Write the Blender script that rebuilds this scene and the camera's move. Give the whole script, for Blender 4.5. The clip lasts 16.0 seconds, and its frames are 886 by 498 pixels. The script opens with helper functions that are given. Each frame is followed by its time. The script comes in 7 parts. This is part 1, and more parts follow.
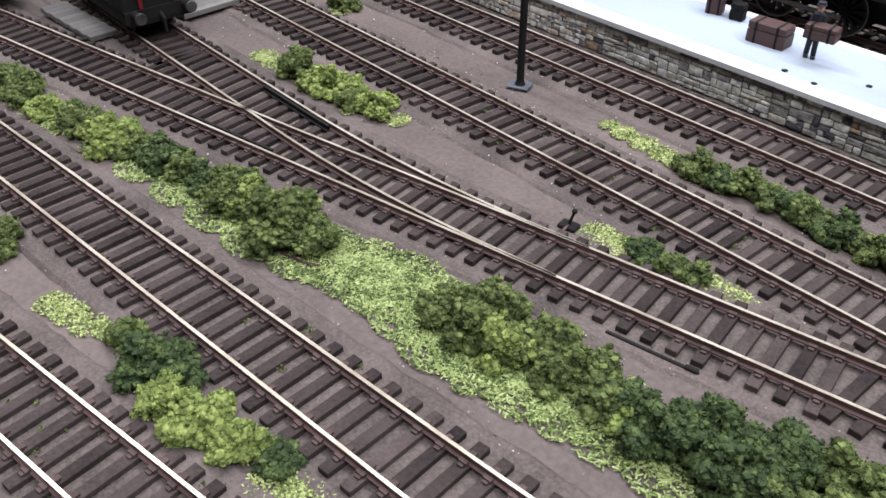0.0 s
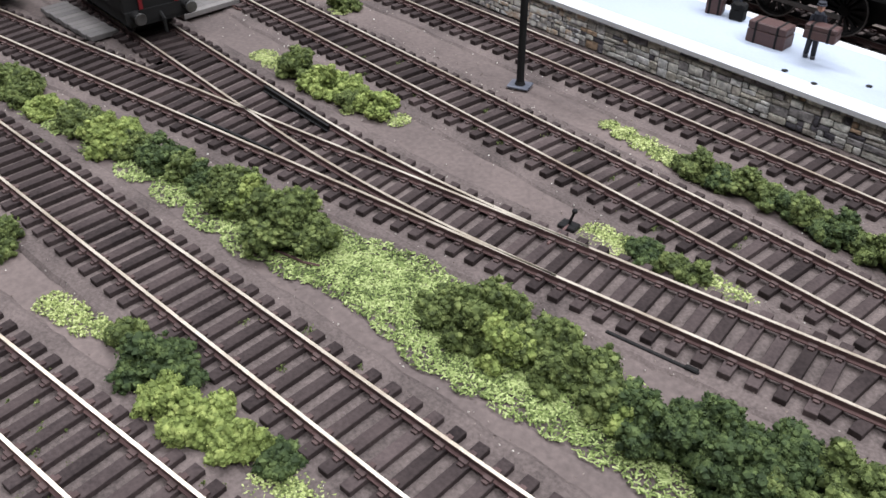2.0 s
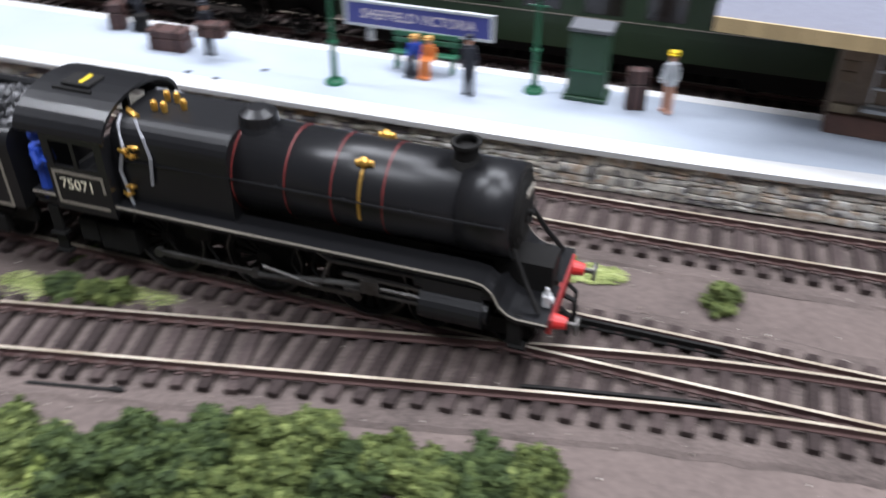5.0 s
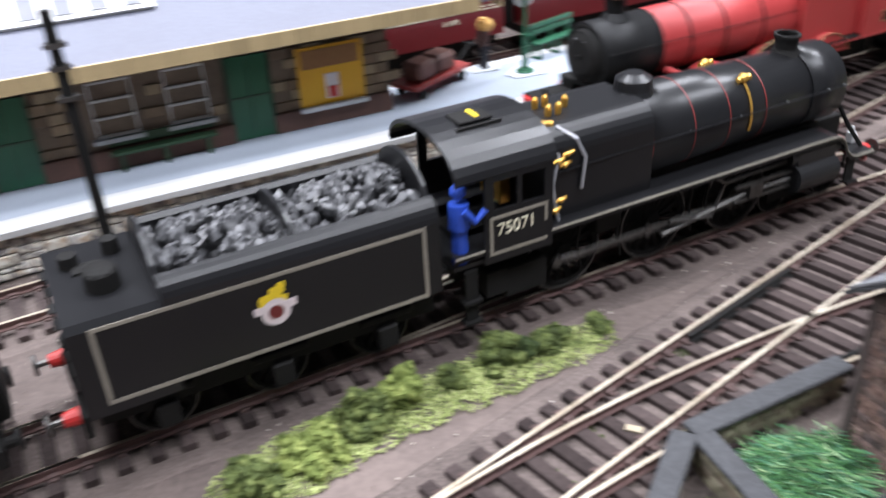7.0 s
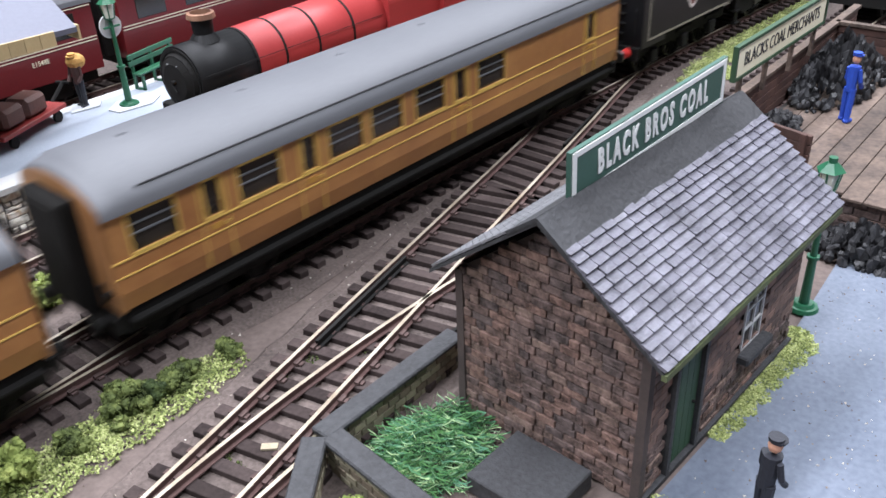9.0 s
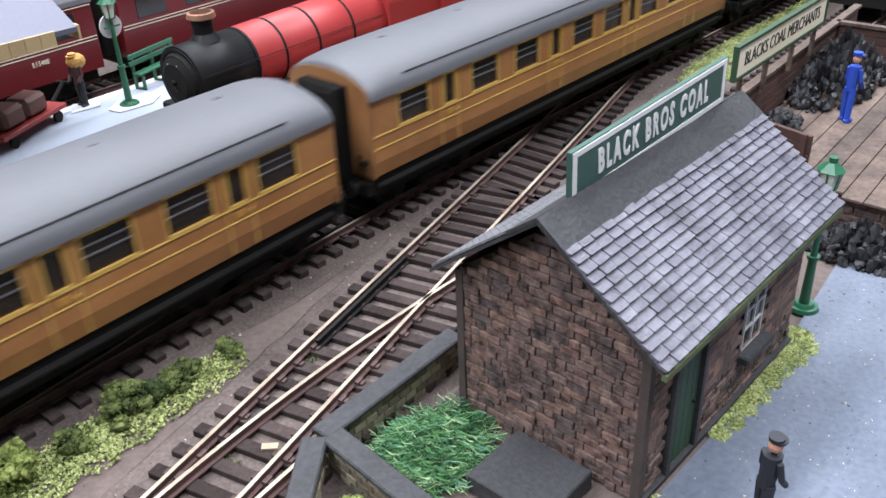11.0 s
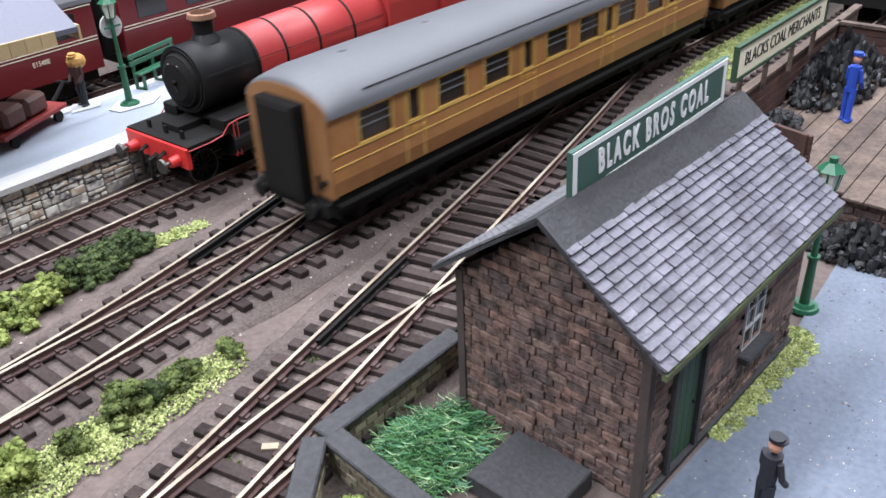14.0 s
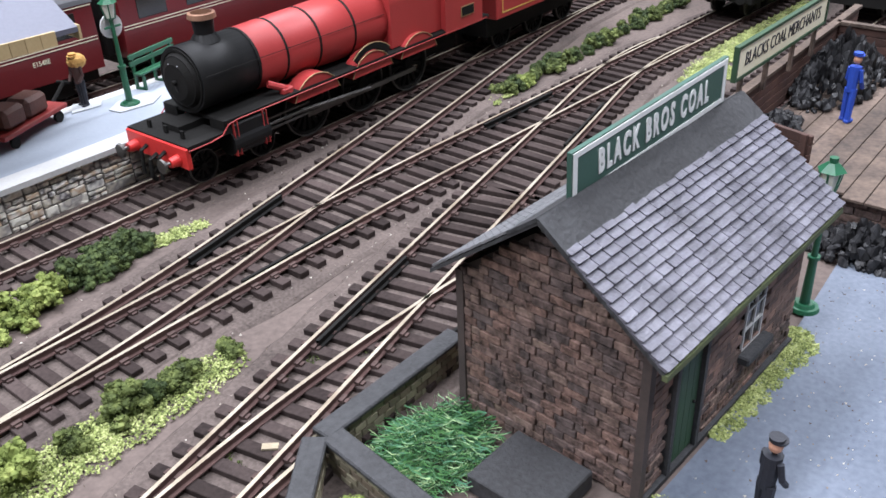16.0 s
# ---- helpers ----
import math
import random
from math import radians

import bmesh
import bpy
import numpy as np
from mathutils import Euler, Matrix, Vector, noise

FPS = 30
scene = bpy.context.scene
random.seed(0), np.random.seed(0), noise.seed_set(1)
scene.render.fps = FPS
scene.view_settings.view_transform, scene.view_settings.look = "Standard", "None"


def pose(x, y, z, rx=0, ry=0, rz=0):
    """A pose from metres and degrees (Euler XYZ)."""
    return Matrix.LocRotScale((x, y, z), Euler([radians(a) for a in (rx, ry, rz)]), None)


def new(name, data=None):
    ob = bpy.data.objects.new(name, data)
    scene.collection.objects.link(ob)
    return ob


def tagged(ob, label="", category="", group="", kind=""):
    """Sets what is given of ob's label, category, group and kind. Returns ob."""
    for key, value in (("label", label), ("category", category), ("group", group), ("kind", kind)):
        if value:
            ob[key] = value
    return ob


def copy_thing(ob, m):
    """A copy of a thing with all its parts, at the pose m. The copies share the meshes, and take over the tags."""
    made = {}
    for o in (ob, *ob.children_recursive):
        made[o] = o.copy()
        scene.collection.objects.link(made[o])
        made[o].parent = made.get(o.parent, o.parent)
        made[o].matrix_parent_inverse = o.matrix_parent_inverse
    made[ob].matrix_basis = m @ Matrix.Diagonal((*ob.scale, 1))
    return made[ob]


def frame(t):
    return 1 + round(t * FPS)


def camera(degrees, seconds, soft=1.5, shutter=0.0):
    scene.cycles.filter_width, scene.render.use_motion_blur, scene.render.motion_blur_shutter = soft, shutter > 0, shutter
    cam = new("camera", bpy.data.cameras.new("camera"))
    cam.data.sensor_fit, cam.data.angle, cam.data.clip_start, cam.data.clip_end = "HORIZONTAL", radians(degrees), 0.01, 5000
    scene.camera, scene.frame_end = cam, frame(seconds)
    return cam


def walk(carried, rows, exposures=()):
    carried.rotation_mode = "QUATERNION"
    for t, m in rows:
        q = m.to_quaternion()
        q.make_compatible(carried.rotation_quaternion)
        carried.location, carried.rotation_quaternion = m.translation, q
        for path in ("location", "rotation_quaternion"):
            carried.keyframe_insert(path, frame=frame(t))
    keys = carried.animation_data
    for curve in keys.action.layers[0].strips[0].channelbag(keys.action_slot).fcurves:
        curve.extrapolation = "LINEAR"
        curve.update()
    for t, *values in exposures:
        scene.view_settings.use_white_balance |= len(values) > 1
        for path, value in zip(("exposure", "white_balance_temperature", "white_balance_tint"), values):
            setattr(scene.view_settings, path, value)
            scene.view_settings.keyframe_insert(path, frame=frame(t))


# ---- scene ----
# A table-top model railway at its true (small) size. Lengths below are in millimetres; MM turns them into metres.
MM = 0.001
RAIL = 4.3           # height of the rail heads over the ground

cam = camera(54.0, 16.0, soft=1.6, shutter=0.5)


def eye(x, y, z, yaw, pitch, roll):
    """Camera pose from millimetres over the rail heads and degrees."""
    return (pose(x * MM, y * MM, (z + RAIL) * MM, 0, 0, yaw) @ pose(0, 0, 0, 90 + pitch)
            @ pose(0, 0, 0, 0, 0, roll))


walk(cam, [
    (0.0, eye(0, -202, 147.4, 49.5, -36.0, -0.06)),
    (3.2, eye(0, -202, 147.4, 49.5, -36.0, -0.06)),
    (3.5, eye(2.3, -199, 147.4, 47.96, -35.97, 0.0)),
    (4.0, eye(11.2, -189.3, 149.5, 39.82, -36.05, 0.47)),
    (4.5, eye(25.4, -178.1, 149.5, 31.0, -35.9, 0.3)),
    (4.7, eye(32.5, -176.0, 150.5, 26.0, -35.9, 0.5)),
    (5.4, eye(69.0, -172.5, 148.0, 9.5, -34.5, -0.9)),
    (6.1, eye(109.0, -170.5, 141.5, -6.0, -32.4, -2.6)),
    (6.8, eye(149.0, -169.9, 132.5, -21.4, -30.7, -3.5)),
    (7.0, eye(154.2, -170.1, 130.6, -27.0, -30.8, -3.1)),
    (7.5, eye(163.4, -175.2, 131.4, -37.3, -31.05, -3.25)),
    (8.0, eye(169.6, -180.6, 130.0, -46.76, -30.82, -2.71)),
    (8.5, eye(170.7, -181.8, 127.6, -50.1, -30.36, -2.38)),
    (8.7, eye(171.0, -182.0, 127.9, -50.05, -30.43, -2.46)),
    (16.0, eye(171.0, -182.0, 127.9, -50.0, -30.43, -2.46)),
], exposures=[(0.0, 0.52), (4.5, 0.55), (6.8, 1.04), (7.5, 1.2), (7.9, 1.22), (8.6, 1.04), (9.2, 0.98), (11.3, 0.95), (13.5, 0.93), (16.0, 0.83)])

# ---- light: a lit hall with fluorescent fittings under a white ceiling ----
world = bpy.data.worlds.new("hall")
scene.world = world
world.use_nodes = True
world.node_tree.nodes["Background"].inputs[0].default_value = (0.75, 0.8, 0.9, 1)
world.node_tree.nodes["Background"].inputs[1].default_value = 0.1


def tube(x, y, z, sx, sy, power, tint=(0.945, 0.975, 1.075)):
    d = bpy.data.lights.new("fluorescent", "AREA")
    d.shape, d.size, d.size_y, d.energy, d.color = "RECTANGLE", sx, sy, power, tint
    ob = new("fluorescent", d)
    ob.matrix_world = pose(x, y, z)
    return ob


tube(0.1, 0.9, 2.2, 2.4, 0.5, 60)
tube(0.6, -0.9, 2.2, 2.4, 0.5, 42)
tube(-1.6, 0.0, 2.2, 1.5, 0.25, 36)
tube(2.0, 0.2, 2.2, 1.5, 0.25, 34)


# ---- materials ----
def mat(name, base, dark=None, rough=0.7, metal=0.0, grain=0.4, coarse=0.03, bump=0.3, fine=1.2, spec=0.5, rand=0.0, emit=0.0, placed=False):
    """A painted or weathered surface: two colours mixed by noise at two scales (millimetres), bump, uneven gloss."""
    m = bpy.data.materials.new(name)
    m.use_nodes = True
    nt = m.node_tree
    b = nt.nodes["Principled BSDF"]
    tc = nt.nodes.new("ShaderNodeTexCoord")
    n1 = nt.nodes.new("ShaderNodeTexNoise")
    n1.inputs["Scale"].default_value = 1000.0 * coarse
    n1.inputs["Detail"].default_value = 5
    n2 = nt.nodes.new("ShaderNodeTexNoise")
    n2.inputs["Scale"].default_value = 1000.0 * fine
    n2.inputs["Detail"].default_value = 4
    where = nt.nodes.new("ShaderNodeNewGeometry").outputs["Position"] if placed else tc.outputs["Object"]
    for n in (n1, n2):
        nt.links.new(where, n.inputs["Vector"])
    add = nt.nodes.new("ShaderNodeMath")
    add.operation = "MULTIPLY_ADD"
    add.inputs[1].default_value = grain
    nt.links.new(n2.outputs["Fac"], add.inputs[0])
    nt.links.new(n1.outputs["Fac"], add.inputs[2])
    ramp = nt.nodes.new("ShaderNodeMapRange")
    ramp.inputs[1].default_value = 0.3 + grain * 0.4
    ramp.inputs[2].default_value = 0.7 + grain * 0.6
    nt.links.new(add.outputs[0], ramp.inputs[0])
    mix = nt.nodes.new("ShaderNodeMix")
    mix.data_type = "RGBA"
    dark = dark or tuple(c * 0.6 for c in base)
    mix.inputs[6].default_value = (*dark, 1)
    mix.inputs[7].default_value = (*base, 1)
    nt.links.new(ramp.outputs[0], mix.inputs[0])
    colour = mix.outputs[2]
    if rand:
        oi = nt.nodes.new("ShaderNodeObjectInfo")
        mr = nt.nodes.new("ShaderNodeMapRange")
        mr.inputs[3].default_value, mr.inputs[4].default_value = 1 - rand, 1 + rand
        nt.links.new(oi.outputs["Random"], mr.inputs[0])
        hs = nt.nodes.new("ShaderNodeHueSaturation")
        nt.links.new(mr.outputs[0], hs.inputs["Value"])
        nt.links.new(colour, hs.inputs["Color"])
        colour = hs.outputs[0]
    nt.links.new(colour, b.inputs["Base Color"])
    b.inputs["Metallic"].default_value = metal
    b.inputs["Specular IOR Level"].default_value = spec
    rr = nt.nodes.new("ShaderNodeMapRange")
    rr.inputs[3].default_value, rr.inputs[4].default_value = max(0.05, rough - 0.12), min(1, rough + 0.12)
    nt.links.new(n1.outputs["Fac"], rr.inputs[0])
    nt.links.new(rr.outputs[0], b.inputs["Roughness"])
    if bump:
        bp = nt.nodes.new("ShaderNodeBump")
        bp.inputs["Strength"].default_value = bump
        bp.inputs["Distance"].default_value = 0.0004
        nt.links.new(n2.outputs["Fac"], bp.inputs["Height"])
        nt.links.new(bp.outputs[0], b.inputs["Normal"])
    if emit:
        b.inputs["Emission Color"].default_value = (*base, 1)
        b.inputs["Emission Strength"].default_value = emit
    return m


def island_mat(name, cols, rough=0.8, fine=1.5, spec=0.3, lumps=False):
    """One joined heap of many pieces: each piece takes its own tint between the colours."""
    m = mat(name, cols[0], rough=rough, spec=spec)
    nt = m.node_tree
    b = nt.nodes["Principled BSDF"]
    g = nt.nodes.new("ShaderNodeNewGeometry")
    r = nt.nodes.new("ShaderNodeValToRGB")
    e = r.color_ramp.elements
    e[0].color, e[1].color = (*cols[0], 1), (*cols[-1], 1)
    for i, c in enumerate(cols[1:-1]):
        e.new((i + 1) / (len(cols) - 1)).color = (*c, 1)
    tc = nt.nodes.new("ShaderNodeTexCoord")
    n = nt.nodes.new("ShaderNodeTexNoise")
    n.inputs["Scale"].default_value = 330.0 if lumps else 160.0
    nt.links.new(tc.outputs["Object"], n.inputs["Vector"])
    mr = nt.nodes.new("ShaderNodeMapRange")
    mr.inputs[1].default_value, mr.inputs[2].default_value = 0.3, 0.7
    mr.inputs[3].default_value, mr.inputs[4].default_value = (0.0, 0.65) if lumps else (-0.3, 0.3)
    nt.links.new(n.outputs["Fac"], mr.inputs[0])
    ad = nt.nodes.new("ShaderNodeMath")
    ad.operation = "MULTIPLY_ADD"
    ad.use_clamp = True
    ad.inputs[1].default_value = 0.35 if lumps else 1.0
    nt.links.new(g.outputs["Random Per Island"], ad.inputs[0])
    nt.links.new(mr.outputs[0], ad.inputs[2])
    nt.links.new(ad.outputs[0], r.inputs[0])
    nt.links.new(r.outputs[0], b.inputs["Base Color"])
    return m


M = {
    "ground": mat("ground_paint", (0.145, 0.112, 0.1), (0.066, 0.051, 0.046), 0.75, grain=0.6, coarse=0.014, fine=0.6, bump=0.5, spec=0.25),
    "bed": mat("trackbed", (0.142, 0.112, 0.101), (0.052, 0.041, 0.037), 0.88, grain=0.8, coarse=0.04, fine=1.1, bump=0.8, spec=0.2),
    "sleeper": mat("sleeper_plastic", (0.066, 0.05, 0.047), (0.024, 0.0185, 0.0178), 0.8, grain=0.6, coarse=0.05, fine=0.9, rand=0.35, spec=0.06, placed=True),
    "chair": mat("rusty_chair", (0.1, 0.066, 0.06), (0.042, 0.028, 0.026), 0.8, spec=0.15, coarse=0.06, fine=1.0, placed=True),
    "rail_top": mat("rail_worn_top", (0.62, 0.56, 0.46), (0.36, 0.29, 0.21), 0.33, metal=0.5, coarse=0.05, fine=0.9, bump=0.05),
    "rail_side": mat("rail_rusty_side", (0.135, 0.08, 0.072), (0.065, 0.038, 0.036), 0.8, spec=0.2, coarse=0.06, fine=1.0),
    "black": mat("loco_black", (0.011, 0.011, 0.012), (0.008, 0.008, 0.009), 0.33, coarse=0.02, fine=2.0, bump=0.0, grain=0.3, spec=0.34),
    "matt_black": mat("matt_black", (0.014, 0.0135, 0.013), (0.008, 0.0075, 0.007), 0.72, coarse=0.05, fine=1.6, spec=0.16),
    "gun": mat("gun_metal", (0.16, 0.155, 0.15), (0.07, 0.065, 0.06), 0.4, metal=0.8, coarse=0.1),
    "red": mat("buffer_red", (0.6, 0.035, 0.03), (0.45, 0.02, 0.02), 0.45, coarse=0.05, bump=0.05),
    "brass": mat("brass", (0.75, 0.45, 0.1), (0.5, 0.27, 0.06), 0.3, metal=0.75, coarse=0.2, bump=0.05),
    "steel_pipe": mat("steel_pipe", (0.45, 0.47, 0.5), (0.3, 0.3, 0.32), 0.4, metal=0.5),
    "white": mat("white_paint", (0.58, 0.58, 0.58), (0.46, 0.46, 0.46), 0.6, coarse=0.03, fine=0.8),
    "cream": mat("cream_paint", (0.84, 0.8, 0.62), (0.74, 0.69, 0.5), 0.6),
    "teak": mat("teak_paint", (0.42, 0.2, 0.068), (0.27, 0.112, 0.04), 0.38, coarse=0.045, fine=0.5, grain=0.4, bump=0.05),
    "teak_dark": mat("teak_end", (0.33, 0.165, 0.065), (0.22, 0.1, 0.04), 0.45, coarse=0.06, fine=0.7, bump=0.05),
    "lining": mat("yellow_lining", (0.74, 0.5, 0.13), (0.55, 0.34, 0.08), 0.5, bump=0),
    "roof_grey": mat("roof_grey", (0.116, 0.12, 0.131), (0.086, 0.089, 0.099), 0.58, coarse=0.02, fine=0.8, bump=0.1),
    "glass_dark": mat("window_dark", (0.03, 0.025, 0.022), (0.015, 0.012, 0.01), 0.12, bump=0, coarse=0.05),
    "coal": island_mat("coal", [(0.012, 0.012, 0.013), (0.05, 0.05, 0.053), (0.11, 0.11, 0.115)], 0.4, spec=0.6),
    "coal_heap": island_mat("coal_heap", [(0.008, 0.008, 0.009), (0.018, 0.018, 0.02), (0.045, 0.045, 0.048)], 0.5, spec=0.35),
    "platform": mat("platform_grey", (0.335, 0.375, 0.435), (0.28, 0.315, 0.37), 0.8, coarse=0.015, fine=0.8, grain=0.3, bump=0.2),
    "slab": mat("paving_slab", (0.5, 0.52, 0.54), (0.4, 0.42, 0.44), 0.8),
    "mortar": mat("mortar", (0.075, 0.066, 0.06), (0.04, 0.035, 0.033), 0.9),
    "leaf_mid": island_mat("foliage_mid", [(0.016, 0.024, 0.0065), (0.068, 0.09, 0.024), (0.2, 0.235, 0.076)], lumps=True),
    "leaf_dark": island_mat("foliage_dark", [(0.011, 0.021, 0.0075), (0.036, 0.056, 0.0165), (0.105, 0.14, 0.044)], lumps=True),
    "leaf_light": island_mat("foliage_light", [(0.05, 0.068, 0.015), (0.15, 0.19, 0.048), (0.33, 0.37, 0.115)], lumps=True),
    "flock": island_mat("ground_flock", [(0.04, 0.055, 0.015), (0.17, 0.22, 0.065), (0.36, 0.41, 0.17)]),
    "flock_yellow": island_mat("yellow_flock", [(0.09, 0.115, 0.035), (0.25, 0.295, 0.095), (0.44, 0.475, 0.21)]),
}


def rand_mat(name, cols, rough=0.85, fine=1.3, bump=0.6, coarse=0.12, mottling=0.35):
    """Stones, bricks and tiles: each object takes its own colour, with mottling."""
    m = mat(name, (1, 1, 1), (1 - mottling,) * 3, rough, coarse=coarse, fine=fine, bump=bump, spec=0.3, placed=True)
    nt = m.node_tree
    b = nt.nodes["Principled BSDF"]
    old = b.inputs["Base Color"].links[0].from_socket
    oi = nt.nodes.new("ShaderNodeObjectInfo")
    r = nt.nodes.new("ShaderNodeValToRGB")
    r.color_ramp.interpolation = "CONSTANT"
    e = r.color_ramp.elements
    for i, c in enumerate(cols):
        p = i / len(cols)
        x = e[0] if i == 0 else (e[1] if i == 1 else e.new(p))
        x.position, x.color = p, (*c, 1)
    nt.links.new(oi.outputs["Random"], r.inputs[0])
    mx = nt.nodes.new("ShaderNodeMix")
    mx.data_type, mx.blend_type = "RGBA", "MULTIPLY"
    mx.inputs[0].default_value = 1
    nt.links.new(old, mx.inputs[6])
    nt.links.new(r.outputs[0], mx.inputs[7])
    nt.links.new(mx.outputs[2], b.inputs["Base Color"])
    return m


M.update({
    "rubble": rand_mat("rubble_stone", [(0.8, 0.77, 0.68), (0.4, 0.37, 0.35), (0.62, 0.57, 0.47), (0.13, 0.12, 0.13), (0.8, 0.78, 0.73), (0.5, 0.35, 0.23), (0.7, 0.67, 0.6), (0.66, 0.62, 0.53), (0.22, 0.2, 0.21), (0.58, 0.53, 0.45), (0.76, 0.74, 0.68)], mottling=0.7, coarse=0.4, bump=1.0),
    "brick": rand_mat("old_brick", [(0.25, 0.168, 0.146), (0.2, 0.142, 0.128), (0.29, 0.182, 0.15), (0.165, 0.124, 0.116), (0.235, 0.16, 0.138), (0.31, 0.215, 0.18)], coarse=0.42, fine=1.5, mottling=0.85, bump=1.0),
    "slate": rand_mat("roof_slate", [(0.172, 0.169, 0.202), (0.156, 0.153, 0.185), (0.19, 0.187, 0.221), (0.163, 0.16, 0.193)], 0.36, bump=0.6, mottling=0.55, coarse=0.16),
    "sand_stone": rand_mat("station_stone", [(0.32, 0.24, 0.16), (0.24, 0.175, 0.12), (0.38, 0.3, 0.2), (0.2, 0.145, 0.1)]),
    "road": mat("yard_road", (0.165, 0.188, 0.233), (0.086, 0.102, 0.135), 0.85, coarse=0.02, fine=0.7, grain=0.5, bump=0.5, spec=0.3),
    "coping": mat("dark_coping", (0.048, 0.049, 0.053), (0.02, 0.02, 0.022), 0.75, coarse=0.05, fine=0.9, bump=0.8, grain=0.8),
    "green_paint": mat("green_paint", (0.018, 0.12, 0.06), (0.012, 0.085, 0.04), 0.4, coarse=0.06, bump=0.05),
    "dark_green": mat("dark_green_paint", (0.02, 0.06, 0.03), (0.012, 0.04, 0.02), 0.5, coarse=0.05),
    "sign_green": mat("sign_green", (0.045, 0.11, 0.085), (0.03, 0.08, 0.06), 0.55, coarse=0.05, bump=0.05),
    "blue_sign": mat("sign_blue", (0.05, 0.06, 0.27), (0.04, 0.045, 0.2), 0.5, bump=0),
    "maroon": mat("coach_maroon", (0.16, 0.012, 0.016), (0.11, 0.008, 0.01), 0.35, coarse=0.03, bump=0.05),
    "loco_red": mat("loco_red", (0.42, 0.042, 0.042), (0.33, 0.03, 0.03), 0.5, coarse=0.03, bump=0.05),
    "coach_green": mat("coach_green", (0.022, 0.045, 0.02), (0.014, 0.03, 0.012), 0.45, coarse=0.03),
    "plank": mat("old_planks", (0.15, 0.107, 0.083), (0.046, 0.031, 0.025), 0.8, coarse=0.09, fine=0.6, grain=0.8, rand=0.25, bump=0.6),
    "wood_dark": mat("stained_timber", (0.1, 0.048, 0.036), (0.04, 0.019, 0.016), 0.8, coarse=0.08, rand=0.2),
    "luggage": mat("brown_leather", (0.085, 0.04, 0.034), (0.045, 0.02, 0.017), 0.55),
    "navy": mat("figure_navy", (0.018, 0.02, 0.03), (0.01, 0.011, 0.016), 0.65),
    "orange": mat("figure_orange", (0.7, 0.22, 0.05), (0.5, 0.14, 0.03), 0.6),
    "sack": mat("sack_cloth", (0.55, 0.33, 0.1), (0.4, 0.2, 0.05), 0.8, coarse=0.3),
    "poster": mat("poster_yellow", (0.75, 0.42, 0.02), (0.65, 0.3, 0.02), 0.5, bump=0),
    "grass_green": island_mat("tufted_grass", [(0.015, 0.05, 0.02), (0.045, 0.14, 0.05), (0.13, 0.29, 0.1), (0.08, 0.22, 0.14), (0.42, 0.58, 0.3)], 0.6),
    "skylight": mat("skylight_glass", (0.13, 0.135, 0.16), (0.1, 0.1, 0.12), 0.45, bump=0),
    "station_roof": mat("station_roof", (0.15, 0.157, 0.2), (0.115, 0.12, 0.157), 0.6, coarse=0.03, fine=0.7),
    "lamp_glass": mat("lamp_glass", (0.75, 0.75, 0.68), (0.6, 0.6, 0.5), 0.1, bump=0),
    "grit": island_mat("grit", [(0.07, 0.052, 0.045), (0.2, 0.16, 0.13), (0.6, 0.57, 0.5)], 0.9),
})


# ---- helpers for meshes ----
def part(name, bm, material, parent=None, label="", kind="", smooth=False):
    """Link a bmesh, drawn in millimetres, as one mesh object under parent."""
    for v in bm.verts:
        v.co *= MM
    me = bpy.data.meshes.new(name)
    bm.to_mesh(me)
    bm.free()
    me.materials.append(M[material] if isinstance(material, str) else material)
    if smooth:
        for p in me.polygons:
            p.use_smooth = True
    ob = new(name, me)
    if parent:
        ob.parent = parent
    return tagged(ob, label, kind=kind)


def same(ob, x=0, y=0, z=0, rx=0, ry=0, rz=0, parent=None, name=None):
    """Another object on the same mesh, moved by millimetres."""
    o = new(name or ob.name.split(".")[0], ob.data)
    o.parent = parent or ob.parent
    o.matrix_basis = pose(x * MM, y * MM, z * MM, rx, ry, rz)
    return o


def thing(name, label, category, x=0, y=0, z=0, rz=0, group=""):
    e = new(name)
    e.empty_display_size = 0.01
    e.matrix_basis = pose(x * MM, y * MM, z * MM, 0, 0, rz)
    return tagged(e, label, category, group)


def box(bm, x, y, z, sx, sy, sz, m=None, bevel=0.0):
    """A box centred on x, y with its base at z."""
    r = bmesh.ops.create_cube(bm, size=1)
    vs = r["verts"]
    for v in vs:
        v.co = Vector((v.co.x * sx + x, v.co.y * sy + y, (v.co.z + 0.5) * sz + z))
        if m:
            v.co = m @ v.co
    if bevel:
        es = list({e for v in vs for e in v.link_edges})
        bmesh.ops.bevel(bm, geom=es, offset=bevel, segments=1, affect="EDGES")


def rod(bm, a, b, r, r2=None, seg=10, caps=True):
    a, b = Vector(a), Vector(b)
    q = (b - a).to_track_quat("Z", "Y").to_matrix().to_4x4()
    m = Matrix.Translation((a + b) / 2) @ q
    bmesh.ops.create_cone(bm, cap_ends=caps, segments=seg, radius1=r, radius2=r if r2 is None else r2, depth=(b - a).length, matrix=m)


